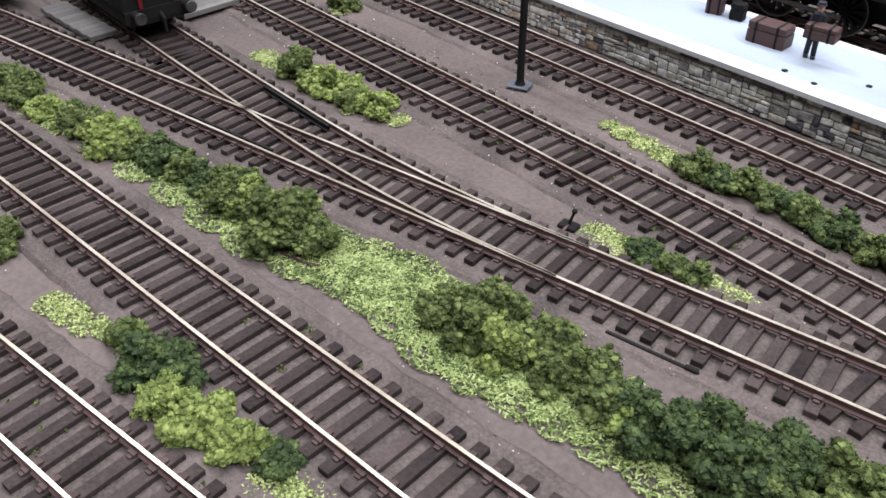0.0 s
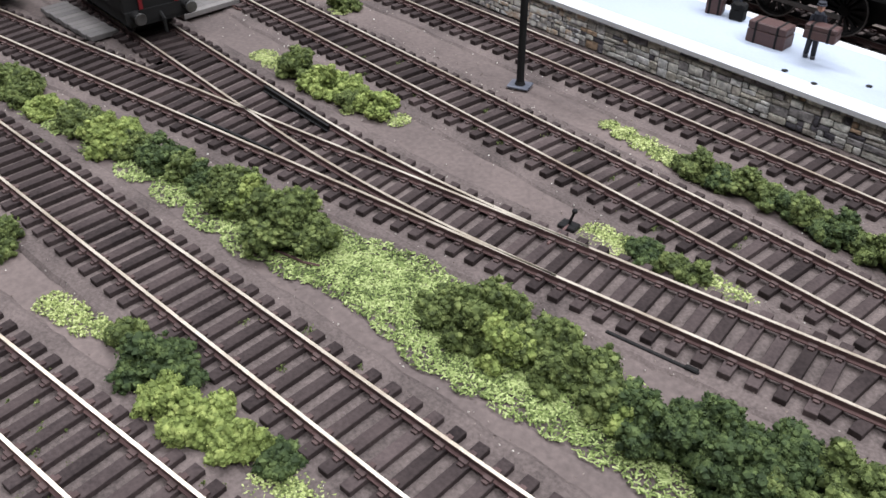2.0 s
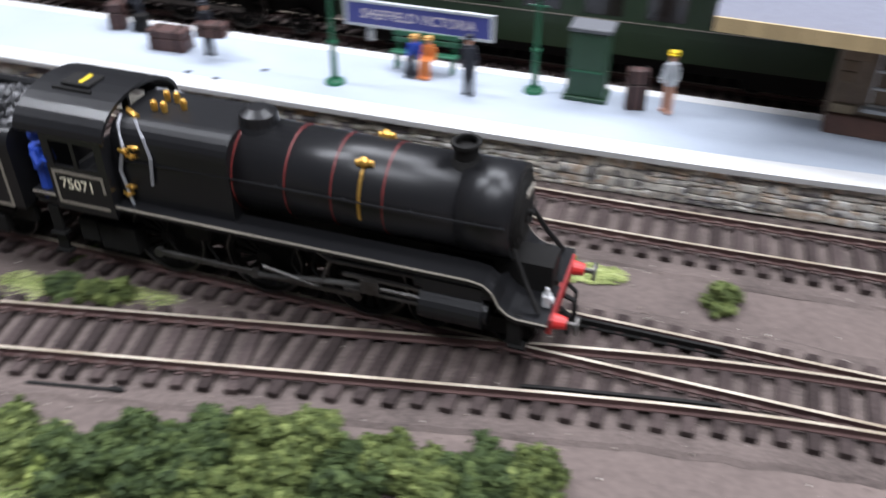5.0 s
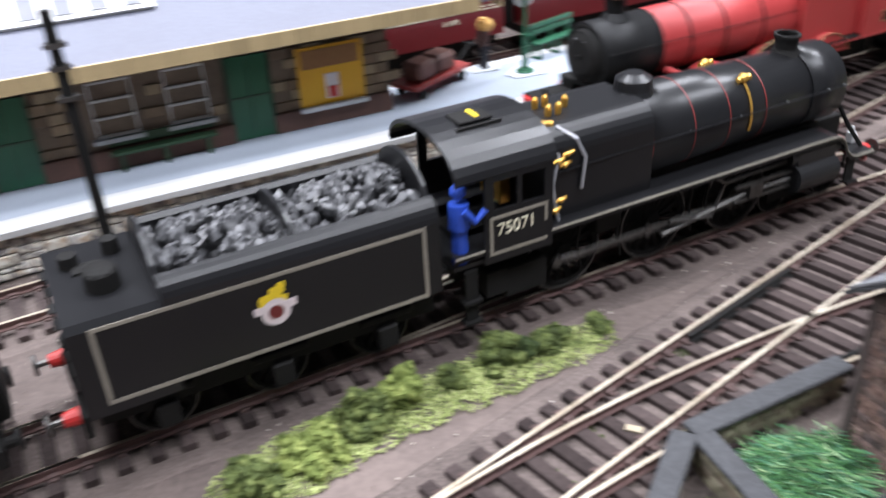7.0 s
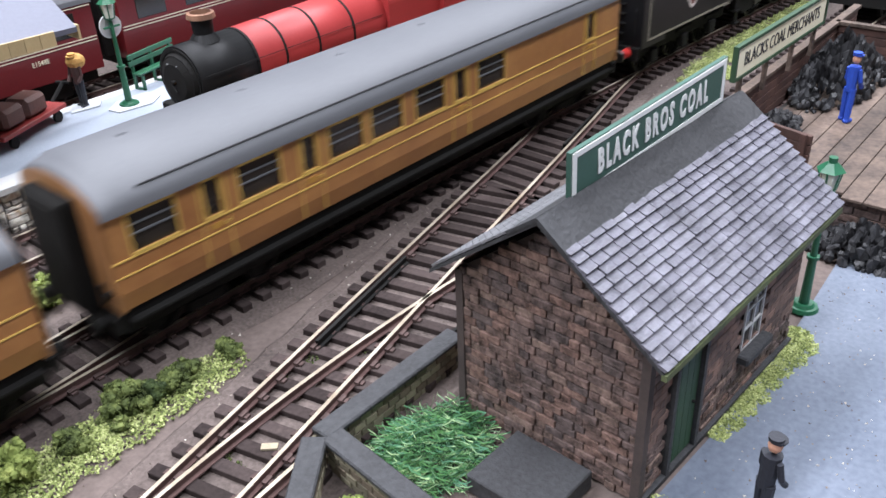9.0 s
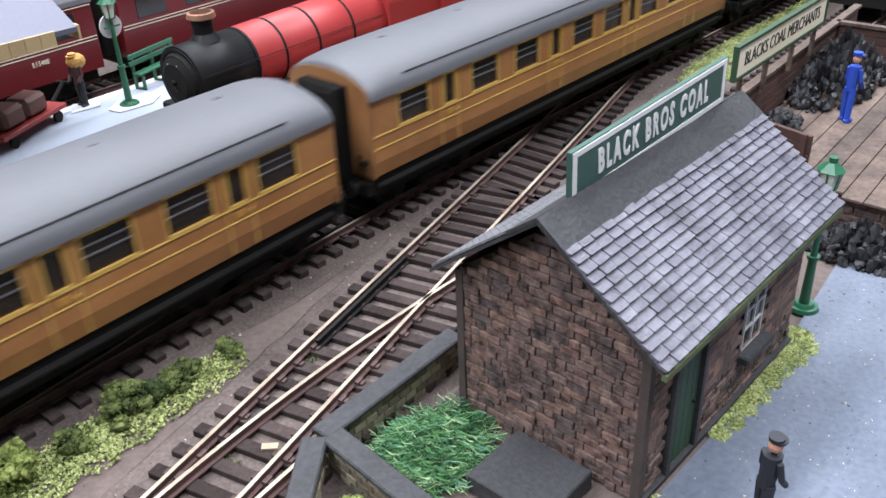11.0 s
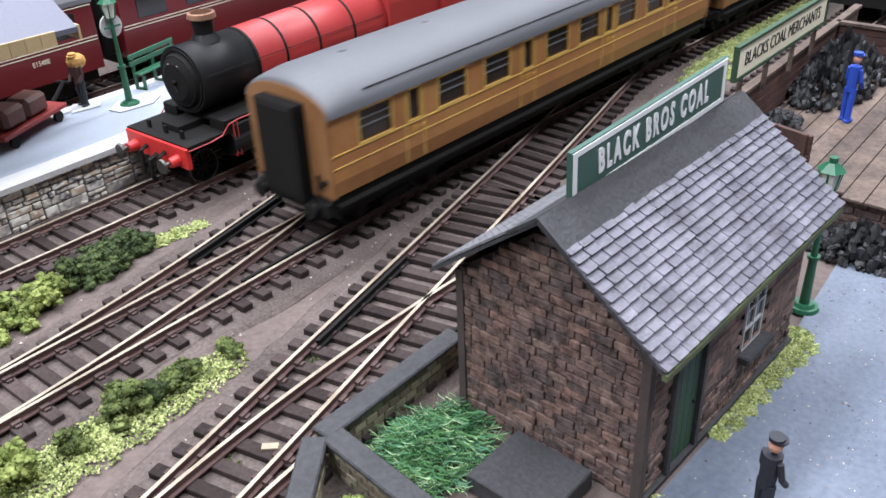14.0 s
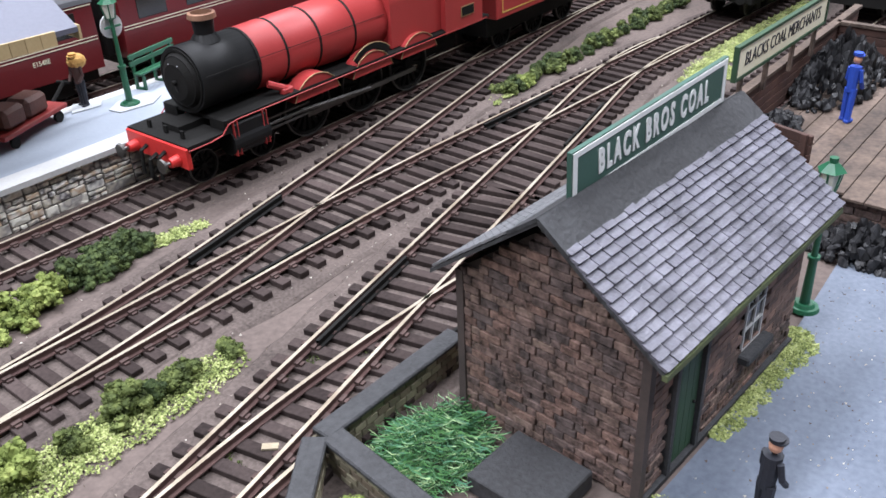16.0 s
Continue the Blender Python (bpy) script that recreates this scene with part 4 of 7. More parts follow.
    for s in (-1, 1):
        for z, h in ((27.9, 0.4), (24.0, 0.35), (39.8, 0.5)):
            bm = bmesh.new()
            box(bm, 0, s * (y + 0.12), z, 225, 0.3, h)
            part("beading", bm, "lining", t, "yellow lined beading")
        for c, w in windows:
            bm = bmesh.new()
            box(bm, c, s * (y - 0.8), lo, w, 0.3, hi - lo)
            g = part("window", bm, "glass_dark", t)
            bm = bmesh.new()
            for z0, z1 in ((hi - 0.1, hi + 0.7), (lo - 0.5, lo + 0.1)):
                box(bm, c, s * (y + 0.1), z0, w + 1.0, 0.35, z1 - z0)
            for xx in (c - w / 2 - 0.25, c + w / 2 + 0.25):
                box(bm, xx, s * (y + 0.1), lo, 0.5, 0.35, hi - lo)
            part("window_frame", bm, "lining", g)
            if w > 6:
                bm = bmesh.new()
                for z in (33.0, 35.4):
                    box(bm, c, s * (y - 0.45), z, w, 0.4, 0.4)
                part("glazing_bar", bm, "roof_grey", g)
            else:
                bm = bmesh.new()
                for xx in (c - w / 2 - 1.6, c + w / 2 + 1.6):
                    box(bm, xx, s * (y + 0.08), 16, 0.35, 0.3, 22)
                rod(bm, (c + w / 2 + 0.8, s * y, 26), (c + w / 2 + 0.8, s * (y + 0.8), 26), 0.4, seg=6)
                part("door_edge", bm, "lining", t)
                bm = bmesh.new()
                box(bm, c, s * (y + 0.1), 25.2, 3.4, 0.2, 1.6)
                part("door_number", bm, "door_gilt", t)
    bm = bmesh.new()
    box(bm, 0, 0, 12.6, 226, 31, 2.6)
    part("underframe", bm, "matt_black", t)
    for s in (-1, 1):
        bm = bmesh.new()
        box(bm, 0, s * 14.9, 8.2, 224, 1.0, 4.6, bevel=0.15)
        part("solebar", bm, "matt_black", t)
        bm = bmesh.new()
        box(bm, 0, s * 16.4, 11.6, 222, 2.2, 0.6)
        part("footboard", bm, "matt_black", t)
    for x, n, w in ((-12, 30, 22), (26, 14, 24)):
        bm = bmesh.new()
        box(bm, x, 0, 5.8, n, w, 6.8, bevel=0.4)
        part("battery_box", bm, "matt_black", t)
    for e in (-1, 1):
        bm = bmesh.new()
        for s in (-1, 1):
            box(bm, e * 84, s * 11.5, 5.5, 46, 1.6, 4, bevel=0.4)
            for dx in (-16, 16):
                box(bm, e * 84 + dx, s * 12.4, 4, 5, 2.4, 6, bevel=0.3)
            box(bm, e * 84, s * 12.2, 3.4, 12, 2.2, 3, bevel=0.3)
        box(bm, e * 84, 0, 7, 10, 22, 5)
        part("bogie", bm, "matt_black", t)
    wheelset(t, (-100, -68, 68, 100), 6.3, 0, 7.8)
    return t


FULL = [(-95, 13), (-78.7, 4.8), (-61.2, 13), (-38.5, 13), (-21.5, 4.8), (-4.2, 13), (16.2, 13), (29.7, 4.8), (42.6, 13), (64.6, 13), (78.8, 4.8), (92.4, 13)]
BRAKE = [(-96.3, 12.5), (-79.7, 4.6), (-64.8, 13.4), (-48, 4.6), (-34.2, 13), (-17.7, 13), (1.5, 13.4), (16, 5), (32, 14.5), (92.5, 4.6)]

LOCO = locomotive()


def draw_in(t, start, k):
    """Draw in everything ahead of start, to give the engine its short front end."""
    for o in t.children_recursive:
        if o.parent == t and o.matrix_basis.translation.length > 1e-6:
            if o.location.x > start * MM:
                o.location.x = start * MM + (o.location.x - start * MM) * k
        elif o.parent == t or o.parent.matrix_basis.translation.length < 1e-6:
            for v in o.data.vertices:
                if v.co.x > start * MM:
                    v.co.x = start * MM + (v.co.x - start * MM) * k


draw_in(LOCO, 150.0, 0.895)
CREW = driver()
TENDER = tender()
def shorten(t, cut):
    """Pull everything behind the rear windows forward, to make a shorter coach."""
    for o in t.children_recursive:
        if o.data and o.data.users == 1:
            for v in o.data.vertices:
                if v.co.x + o.matrix_basis.translation.x < -0.1045:
                    v.co.x += cut * MM
        if o.parent == t and o.matrix_basis.translation.x < -0.05:
            o.location.x += cut * MM


COACHES = [coach(BRAKE, "varnished teak brake coach with grey roof and dark windows")]
shorten(COACHES[0], 4.4)
COACHES.append(coach(FULL, "varnished teak passenger coach with grey roof and dark windows"))
for _ in range(2):
    COACHES.append(copy_thing(COACHES[1], pose(0, 0, 0)))


platform()


# ---- coal office ----
def coal_office():
    t = thing("coal_office", "small weathered brick coal office with slate roof and name board", "building", 288, -131, 0, -3.4)
    L, D, H, R = 70.0, 45.0, 39.0, 57.0
    bm = bmesh.new()
    prof = [(0.6, 0), (D - 0.6, 0), (D - 0.6, H - 1), (D / 2, R - 2), (0.6, H - 1)]
    prism(bm, prof, 0.6, L - 0.6)
    part("core", bm, M["brick_mortar"], t, "dark stained mortar joints")
    # bricks: gable end and the road side, one by one
    rnd = random.Random(5)
    full = {}
    h = 2.02
    k = 0
    cnt = 0

    def brick(w, x, y, z, rz, join=None):
        nonlocal cnt
        dx = rnd.uniform(-0.24, 0.24)
        if join is not None:
            m = pose(x, y, z, 0, 0, rz)
            box(join, 0, 0, 0, w - 0.2, 1.5, h - 0.26, m)
            return
        w = max(1.5, round(w * 2) / 2)
        src = full.get(w)
        if src is None:
            b = bmesh.new()
            box(b, 0, 0, 0, w - 0.2, 1.5, h - 0.26, bevel=0.13)
            src = full[w] = o = part("brick", b, "brick", t)
        else:
            o = new("brick", src.data)
            o.parent = t
        o.matrix_basis = at(x + (dx if rz else 0), y + (0 if rz else dx), z, 0, 0, rz)
        cnt += 1

    side = bmesh.new()
    z = 0.3
    while z < R - 3:
        lim = 0 if z < H - 2.5 else (z + h - (H - 2.5)) * (D / 2) / (R - H)
        y = 0.2 - (2.0 if k % 2 else 0) - rnd.choice((0, 0.5, 1.0))
        while y < D - 0.2:
            w = rnd.choice((5.0, 5.0, 5.5, 4.5, 2.5))
            a, b = max(y, 0.2), min(y + w, D - 0.2)
            if a > lim - 3 and b < D - lim + 3 and b - a > 1.4:
                brick(b - a, 0.4, (a + b) / 2, z, 90, None if cnt < 296 else side)
            y += w
        z += h
        k += 1
    # road side with door and window openings
    z, k = 0.3, 0
    while z < H - 3:
        x = 0.2 - (2.5 if k % 2 else 0)
        while x < L - 0.2:
            a, b = max(x, 0.2), min(x + 5.0, L - 0.2)
            mid = (a + b) / 2
            door = 8.5 < mid < 22.5 and z < 32
            win = 39.6 < mid < 51.4 and 12.5 < z < 29
            if not door and not win and b - a > 1.2:
                if cnt < 296:
                    brick(b - a, mid, 0.4, z, 0)
                else:
                    brick(b - a, mid, 0.4, z, 0, side)
            x += 5.0
        z += h
        k += 1
    z, k = 0.3, 0
    while z < H - 2:
        for x in range(11):
            brick(5.8, 4 + x * 5.8 + (2 if k % 2 else 0), D - 0.4, z, 0, side)
        for y in range(6):
            brick(7.3, L - 0.4, 4 + y * 7.3, z, 90, side)
        z += h
        k += 1
    part("rear_brickwork", side, M["brick_joined"], t, "brickwork of the hidden sides", kind="stuff")
    # corner strips
    for x, y in ((0.2, 0.2), (0.2, D - 0.2)):
        bm = bmesh.new()
        box(bm, x, y, 0, 1.9, 1.9, H - 1.5)
        part("corner_strip", bm, "brick_dark", t)
    # added dark strip for the thin dark line along the wall foot, no real plinth
    bm = bmesh.new()
    box(bm, L / 2, -0.5, 0, L, 1.9, 1.2)
    part("plinth", bm, "coping", t)
    # door
    bm = bmesh.new()
    for i in range(4):
        box(bm, 11.5 + i * 2.6, 0.1, 1.6, 2.45, 1.0, 29)
    d = part("door", bm, "green_dull", t, "dull green plank door")
    bm = bmesh.new()
    for x in (9.6, 21.2):
        box(bm, x, -0.5, 1, 1.2, 1.8, 31)
    box(bm, 15.4, -0.5, 31, 12.8, 1.8, 1.4)
    part("door_frame", bm, "coping", d)
    bm = bmesh.new()
    ball(bm, 19.0, -0.7, 14, 0.45, sub=1)
    part("door_knob", bm, "matt_black", d)
    # window
    bm = bmesh.new()
    box(bm, 45.4, 0.3, 13.5, 9.4, 0.5, 15.5)
    w = part("window", bm, "glass_dark", t, "small white sash window")
    for x in (41.0, 45.4, 49.8):
        bm = bmesh.new()
        box(bm, x, -0.15, 13.5, 0.45, 0.5, 15.5)
        part("glazing_bar", bm, "white", w)
    for zz in (13.5, 18.7, 23.8, 28.6):
        bm = bmesh.new()
        box(bm, 45.4, -0.17, zz, 8.6, 0.5, 0.45)
        part("glazing_bar", bm, "white", w)
    bm = bmesh.new()
    box(bm, 46, -1.2, 11.0, 13, 3.4, 2.2, bevel=0.4)
    part("window_sill", bm, "coping", w, "dark stone sill")
    bm = bmesh.new()
    box(bm, 46, -0.3, 29, 13.5, 1.8, 2.6, bevel=0.3)
    part("lintel", bm, "coping", w)
    # roof slabs
    ov, ey, ez = 4.2, -4.8, 36.4
    sl = math.degrees(math.atan2(R - ez, D / 2 - ey))
    length = math.hypot(R - ez, D / 2 - ey)
    bm = bmesh.new()
    for a, b in ((ey, 1), (D - ey, -1)):
        prism(bm, [(a, ez), (D / 2, R), (D / 2, R + 0.9), (a, ez + 0.9)], -ov, L + ov + 1)
    part("roof", bm, "coping", t, "dark roof boards")
    # slates on the road slope
    n_col, n_row = 21, 13
    pw = (L + 2 * ov + 1) / n_col
    pr = (length - 6.4) / n_row
    first = None
    for r in range(n_row):
        for c in range(n_col):
            if first is None:
                b = bmesh.new()
                hw = pw / 2 - 0.12
                top = [(-hw, pr * 1.15, 0.15), (hw, pr * 1.15, 0.15), (hw, -0.05, 0.95), (hw * 0.88, -0.2, 1.02), (-hw * 0.88, -0.2, 1.02), (-hw, -0.05, 0.95)]
                vt = [b.verts.new(p) for p in top]
                vb = [b.verts.new((p[0], p[1], p[2] - 0.7)) for p in top]
                b.faces.new(vt)
                for i in range(6):
                    b.faces.new((vt[i], vb[i], vb[(i + 1) % 6], vt[(i + 1) % 6]))
                bmesh.ops.recalc_face_normals(b, faces=b.faces)
                first = o = part("slate", b, "slate", t)
            else:
                o = new("slate", first.data)
                o.parent = t
            dist = r * pr + 0.2
            base = pose(0, ey * MM, (ez + 0.9) * MM, sl)
            o.matrix_basis = base @ at(-ov + pw * (c + 0.5) + rnd.uniform(-0.08, 0.08), dist + rnd.uniform(-0.07, 0.07), rnd.uniform(-0.02, 0.12), rnd.uniform(-1.2, 1.2), rnd.uniform(-2.2, 2.2), rnd.uniform(-0.6, 0.6))
    bm = bmesh.new()
    for r in range(12):
        for c in range(n_col):
            m = pose(-ov + pw * (c + 0.5), D - ey - (r * pr + 2) * math.cos(radians(sl)), ez + 1.2 + (r * pr + 2) * math.sin(radians(sl)), -sl - 4)
            box(bm, 0, 0, 0, pw - 0.3, pr, 0.5, m)
    part("rear_slating", bm, M["slate_joined"], t, "slates of the far slope", kind="stuff")
    bm = bmesh.new()
    m = pose(L / 2 + 0.5, D / 2 - 3.2, R - 1.6, sl)
    box(bm, 0, 0, 0, L + 2 * ov + 1.4, 8.6, 0.7, m)
    m = pose(L / 2 + 0.5, D / 2 + 3.2, R - 1.6, -sl)
    box(bm, 0, 0, 0, L + 2 * ov + 1.4, 8.6, 0.7, m)
    part("ridge_flashing", bm, "coping", t, "dark lead ridge flashing")
    bm = bmesh.new()
    prism(bm, [(ey - 0.7, ez - 0.6), (ey + 0.4, ez - 0.6), (ey + 0.4, ez + 0.7), (ey - 0.7, ez + 0.7)], -ov, L + ov)
    part("gutter", bm, M["mossy"], t, "mossy green gutter")
    # name board along the ridge
    bm = bmesh.new()
    box(bm, 36.0, D / 2 + 0.6, R - 1.0, 60, 1.0, 12.0)
    board = part("name_board", bm, "sign_green", t, "green board lettered in white")
    bm = bmesh.new()
    y = D / 2 + 0.0
    for x0, x1, z0, z1 in ((6.5, 65.5, R + 0.6, R + 1.7), (6.5, 65.5, R + 9.6, R + 10.7), (6.5, 7.8, R + 1.7, R + 9.6), (64.2, 65.5, R + 1.7, R + 9.6)):
        box(bm, (x0 + x1) / 2, y + 0.1, z0, x1 - x0, 0.35, z1 - z0)
    part("board_border", bm, M["sign_white"], board)
    letters("BLACK BROS COAL", 6.9, "sign_white", board, at(36.2, y, R + 5.6), squeeze=0.53, bold=0.26, spaced=1.42)
    board.matrix_basis = at(36, 0, R + 5.3, 0, -2, 0) @ at(-36, 0, -R - 5)
    return t


M["sign_white"] = mat("sign_white", (0.8, 0.81, 0.8), (0.68, 0.69, 0.68), 0.55, bump=0.05)
M["brick_mortar"] = mat("brick_mortar", (0.06, 0.047, 0.042), (0.025, 0.02, 0.019), 0.9, coarse=0.12)
M["brick_joined"] = island_mat("brick_joined", [(0.1, 0.072, 0.063), (0.2, 0.13, 0.11), (0.085, 0.062, 0.056), (0.25, 0.155, 0.125)], 0.85)
M["brick_dark"] = mat("brick_edge", (0.075, 0.055, 0.05), (0.045, 0.035, 0.033), 0.85, coarse=0.15)
M["slate_joined"] = island_mat("slate_joined", [(0.13, 0.135, 0.14), (0.17, 0.17, 0.18), (0.2, 0.2, 0.21)], 0.6)
M["mossy"] = mat("mossy_gutter", (0.1, 0.12, 0.05), (0.05, 0.06, 0.035), 0.9, coarse=0.15)
M["green_dull"] = mat("dull_green_paint", (0.03, 0.075, 0.035), (0.02, 0.05, 0.025), 0.6, coarse=0.08)
coal_office()


# ---- yard: road, walls, slab ----
def yard():
    bm = bmesh.new()
    pts = [(282, -133), (330, -136), (362, -135.8), (400, -134), (470, -150), (900, -150), (900, -520), (282, -520)]
    sheet(bm, pts, -1, 0.35)
    tagged(part("road", bm, "road"), "pale blue-grey gritty yard road beside the office", "road", kind="structure")
    for label, pts in (("low brick wall with a dark stone coping", [(259, -73.5), (302, -74.5)]), ("low brick wall with a dark stone coping, by the weeds", [(259.5, -76.4), (255.8, -104)]),
                       ("low brick wall with a dark stone coping, beside the siding", [(256.2, -73.8), (238, -87)])):
        a, b = Vector(pts[0]), Vector(pts[1])
        d = b - a
        t = thing("yard_wall", label, "wall", a.x, a.y, 0, math.degrees(math.atan2(d.y, d.x)), "yard walls")
        n = d.length
        bm = bmesh.new()
        box(bm, n / 2, 0, -0.5, n, 2.8, 8.4)
        part("core", bm, "mortar", t)
        src = None
        rnd = random.Random(2)
        for r in range(4):
            x = 1.6 - (1.6 if r % 2 else 0)
            while x < n - 1:
                for s in (-1, 1):
                    if src is None:
                        bm = bmesh.new()
                        box(bm, 0, 0, 0, 3.3, 0.8, 1.7, bevel=0.1)
                        src = o = part("brick", bm, "wall_brick", t)
                    else:
                        o = new("brick", src.data)
                        o.parent = t
                    o.matrix_basis = at(x, s * 1.55 + rnd.uniform(-0.1, 0.1), 0.1 + r * 1.95)
                x += 3.6
        bm = bmesh.new()
        box(bm, n / 2, 0, 7.9, n + 1.6, 5.4, 1.4, bevel=0.35)
        part("coping", bm, "coping", t)
    bm = bmesh.new()
    box(bm, 0, 0, 0, 17, 19, 4.6, bevel=0.3)
    o = tagged(part("concrete_slab", bm, "coping"), "dark rough bunker slab against the office wall", "slab")
    o.matrix_basis = at(278.5, -112, 0, 0, 0, -3)
    bm = bmesh.new()
    box(bm, 0, 0, 0, 4, 6, 0.5)
    o = tagged(part("timber_offcut", bm, M["pale_wood"]), "pale scrap of timber lying between the rails", "scrap")
    o.matrix_basis = at(253.5, -62, 2.2, 0, 0, 40)
    o.scale = (0.45, 0.6, 1)


M["pale_wood"] = mat("pale_wood", (0.36, 0.3, 0.21), (0.24, 0.2, 0.14), 0.8, coarse=0.2)
M["wall_brick"] = rand_mat("garden_brick", [(0.26, 0.23, 0.16), (0.19, 0.15, 0.11), (0.3, 0.27, 0.19), (0.16, 0.14, 0.1)], coarse=0.2)
yard()


# ---- coal staithes ----
def post_lamp(x, y, z, h, label, name="street_lamp", rz=0):
    t = thing(name, label, "lamp post", x, y, z, rz, "green lamp posts")
    bm = bmesh.new()
    rod(bm, (0, 0, 0), (0, 0, 1.0), 4.0, 3.6, 20)
    rod(bm, (0, 0, 1.0), (0, 0, 1.8), 2.8, 2.2, 16)
    part("base", bm, "green_paint", t)
    bm = bmesh.new()
    rod(bm, (0, 0, 1.5), (0, 0, h * 0.36), 1.35, 1.1, 12)
    rod(bm, (0, 0, h * 0.36), (0, 0, h - 9), 0.85, 0.7, 12)
    rod(bm, (0, 0, h * 0.35), (0, 0, h * 0.37), 1.6, 1.6, 12)
    part("post", bm, "green_paint", t)
    bm = bmesh.new()
    rod(bm, (-3.2, 0, h - 12), (3.2, 0, h - 12), 0.45, seg=8)
    part("ladder_bar", bm, "green_paint", t)
    bm = bmesh.new()
    rod(bm, (0, 0, h - 9.2), (0, 0, h - 8.6), 1.8, 2.0, 6)
    for i in range(6):
        a = i * math.pi / 3
        rod(bm, (1.9 * math.cos(a), 1.9 * math.sin(a), h - 8.6), (2.9 * math.cos(a), 2.9 * math.sin(a), h - 3.2), 0.25, seg=5)
    lan = part("lantern_frame", bm, "green_paint", t)
    bm = bmesh.new()
    rod(bm, (0, 0, h - 8.6), (0, 0, h - 3.3), 1.75, 2.7, 6)
    part("glass", bm, "lamp_glass", lan, "clear lantern glass")
    bm = bmesh.new()
    rod(bm, (0, 0, h - 3.3), (0, 0, h - 1.3), 3.5, 1.3, 6)
    rod(bm, (0, 0, h - 1.3), (0, 0, h), 1.0, 1.1, 8)
    part("cap", bm, "green_paint", t)
    return t


def coal_yard():
    t = thing("coal_staithe", "raised plank coal deck with brick face and timber walls", "loading dock", 420, -114, 0, 0)
    # deck
    bm = bmesh.new()
    sheet(bm, [(-3, 24), (130, 24), (130, -120), (-8, -120), (-6, -14)], 0, 15.2)
    part("base", bm, "mortar", t)
    src = None
    for i in range(22):
        bm = bmesh.new()
        y0 = 22 - i * 6.2
        box(bm, 62 - (3 if i > 5 else 0), y0 - 3, 15.2, 138, 5.9, 0.9, bevel=0.12)
        part("plank", bm, "plank", t)
    rnd = random.Random(9)
    for r in range(6):
        for c in range(15):
            y = 22 - c * 7.4 - (3.6 if r % 2 else 0)
            xf = -3 if y > -14 else -6.2
            if src is None:
                bm = bmesh.new()
                box(bm, 0, 0, 0, 1.4, 7.0, 2.2, bevel=0.12)
                src = o = part("brick", bm, "brick", t)
            else:
                o = new("brick", src.data)
                o.parent = t
            o.matrix_basis = at(xf - 0.6 + rnd.uniform(-0.15, 0.15), y, 0.3 + r * 2.5)
    # rear and side walls of boards
    for i in range(5):
        bm = bmesh.new()
        box(bm, 66, 26, 15 + i * 3.1, 136, 1.6, 2.9, bevel=0.15)
        part("wall_board", bm, "wood_dark", t)
        bm = bmesh.new()
        box(bm, 108, -10, 15 + i * 3.1, 1.6, 70, 2.9, bevel=0.15)
        part("wall_board", bm, "wood_dark", t)
    bm = bmesh.new()
    box(bm, 66, 26, 30.5, 138, 3.0, 1.2)
    part("cap_rail", bm, "plank", t)
    bm = bmesh.new()
    box(bm, 108, -10, 30.5, 3.0, 72, 1.2)
    part("cap_rail", bm, "plank", t)
    # the low boarded bay at the corner of the deck
    for i in range(4):
        bm = bmesh.new()
        box(bm, 0, 0, 15.6 + i * 3.0, 25, 1.4, 2.8, m=pose(4.5, 10.5, 0, 0, 0, 75), bevel=0.15)
        part("wall_board", bm, "wood_dark", t)
    for d in (-10.5, 0, 10.5):
        bm = bmesh.new()
        box(bm, d, 1.1, 15.4, 2.0, 1.2, 12.4, m=pose(4.5, 10.5, 0, 0, 0, 75), bevel=0.15)
        part("wall_post", bm, "wood_dark", t)
    # heaps
    for label, x, y, sx, sy, n, h, z in (("heap of loose coal on the deck", 503, -99, 36, 15, 640, 21, 15.5), ("small heap of coal behind the boards", 446, -96, 16, 8, 130, 6, 15.5), ("spilt coal at the foot of the deck", 409, -138, 9, 15, 340, 12, -0.3), ("spilt coal along the deck wall", 409, -158, 10, 20, 360, 12, -0.3)):
        bm = bmesh.new()
        k = random.Random(int(x))
        for i in range(n):
            a, q = k.uniform(0, 6.283), math.sqrt(k.random())
            hh = h * (1 - q) ** 0.8
            r = k.uniform(0.9, 2.3)
            vs = bmesh.ops.create_icosphere(bm, subdivisions=1, radius=r)["verts"]
            m = Euler((k.uniform(0, 6), k.uniform(0, 6), 0)).to_matrix()
            for v in vs:
                v.co = m @ Vector((v.co.x * k.uniform(0.8, 1.2), v.co.y * 0.8, v.co.z * 0.7)) + Vector((q * math.cos(a) * sx, q * math.sin(a) * sy, hh * k.uniform(0.5, 1) + 0.5))
        o = tagged(part("coal_heap", bm, "coal_heap"), label, "coal", "coal heaps", "stuff")
        o.matrix_basis = at(x, y, z)
    # merchants' board
    b = thing("merchants_board", "cream name board in a green frame on short posts", "sign", 457, -91, 0, -1.5)
    bm = bmesh.new()
    box(bm, 0, 0, 40.2, 74, 1.0, 9.4)
    bd = part("board", bm, "cream", b)
    bm = bmesh.new()
    for x0, x1, z0, z1 in ((-37.8, 37.8, 39.4, 40.3), (-37.8, 37.8, 49.4, 50.4), (-37.8, -36.8, 40.3, 49.4), (36.8, 37.8, 40.3, 49.4)):
        box(bm, (x0 + x1) / 2, -0.2, z0, x1 - x0, 1.6, z1 - z0)
    part("frame", bm, "green_dull", b)
    for x in (-30, -10, 12, 32):
        bm = bmesh.new()
        box(bm, x, 0.6, 29, 1.8, 1.2, 11)
        part("post", bm, "plank", b)
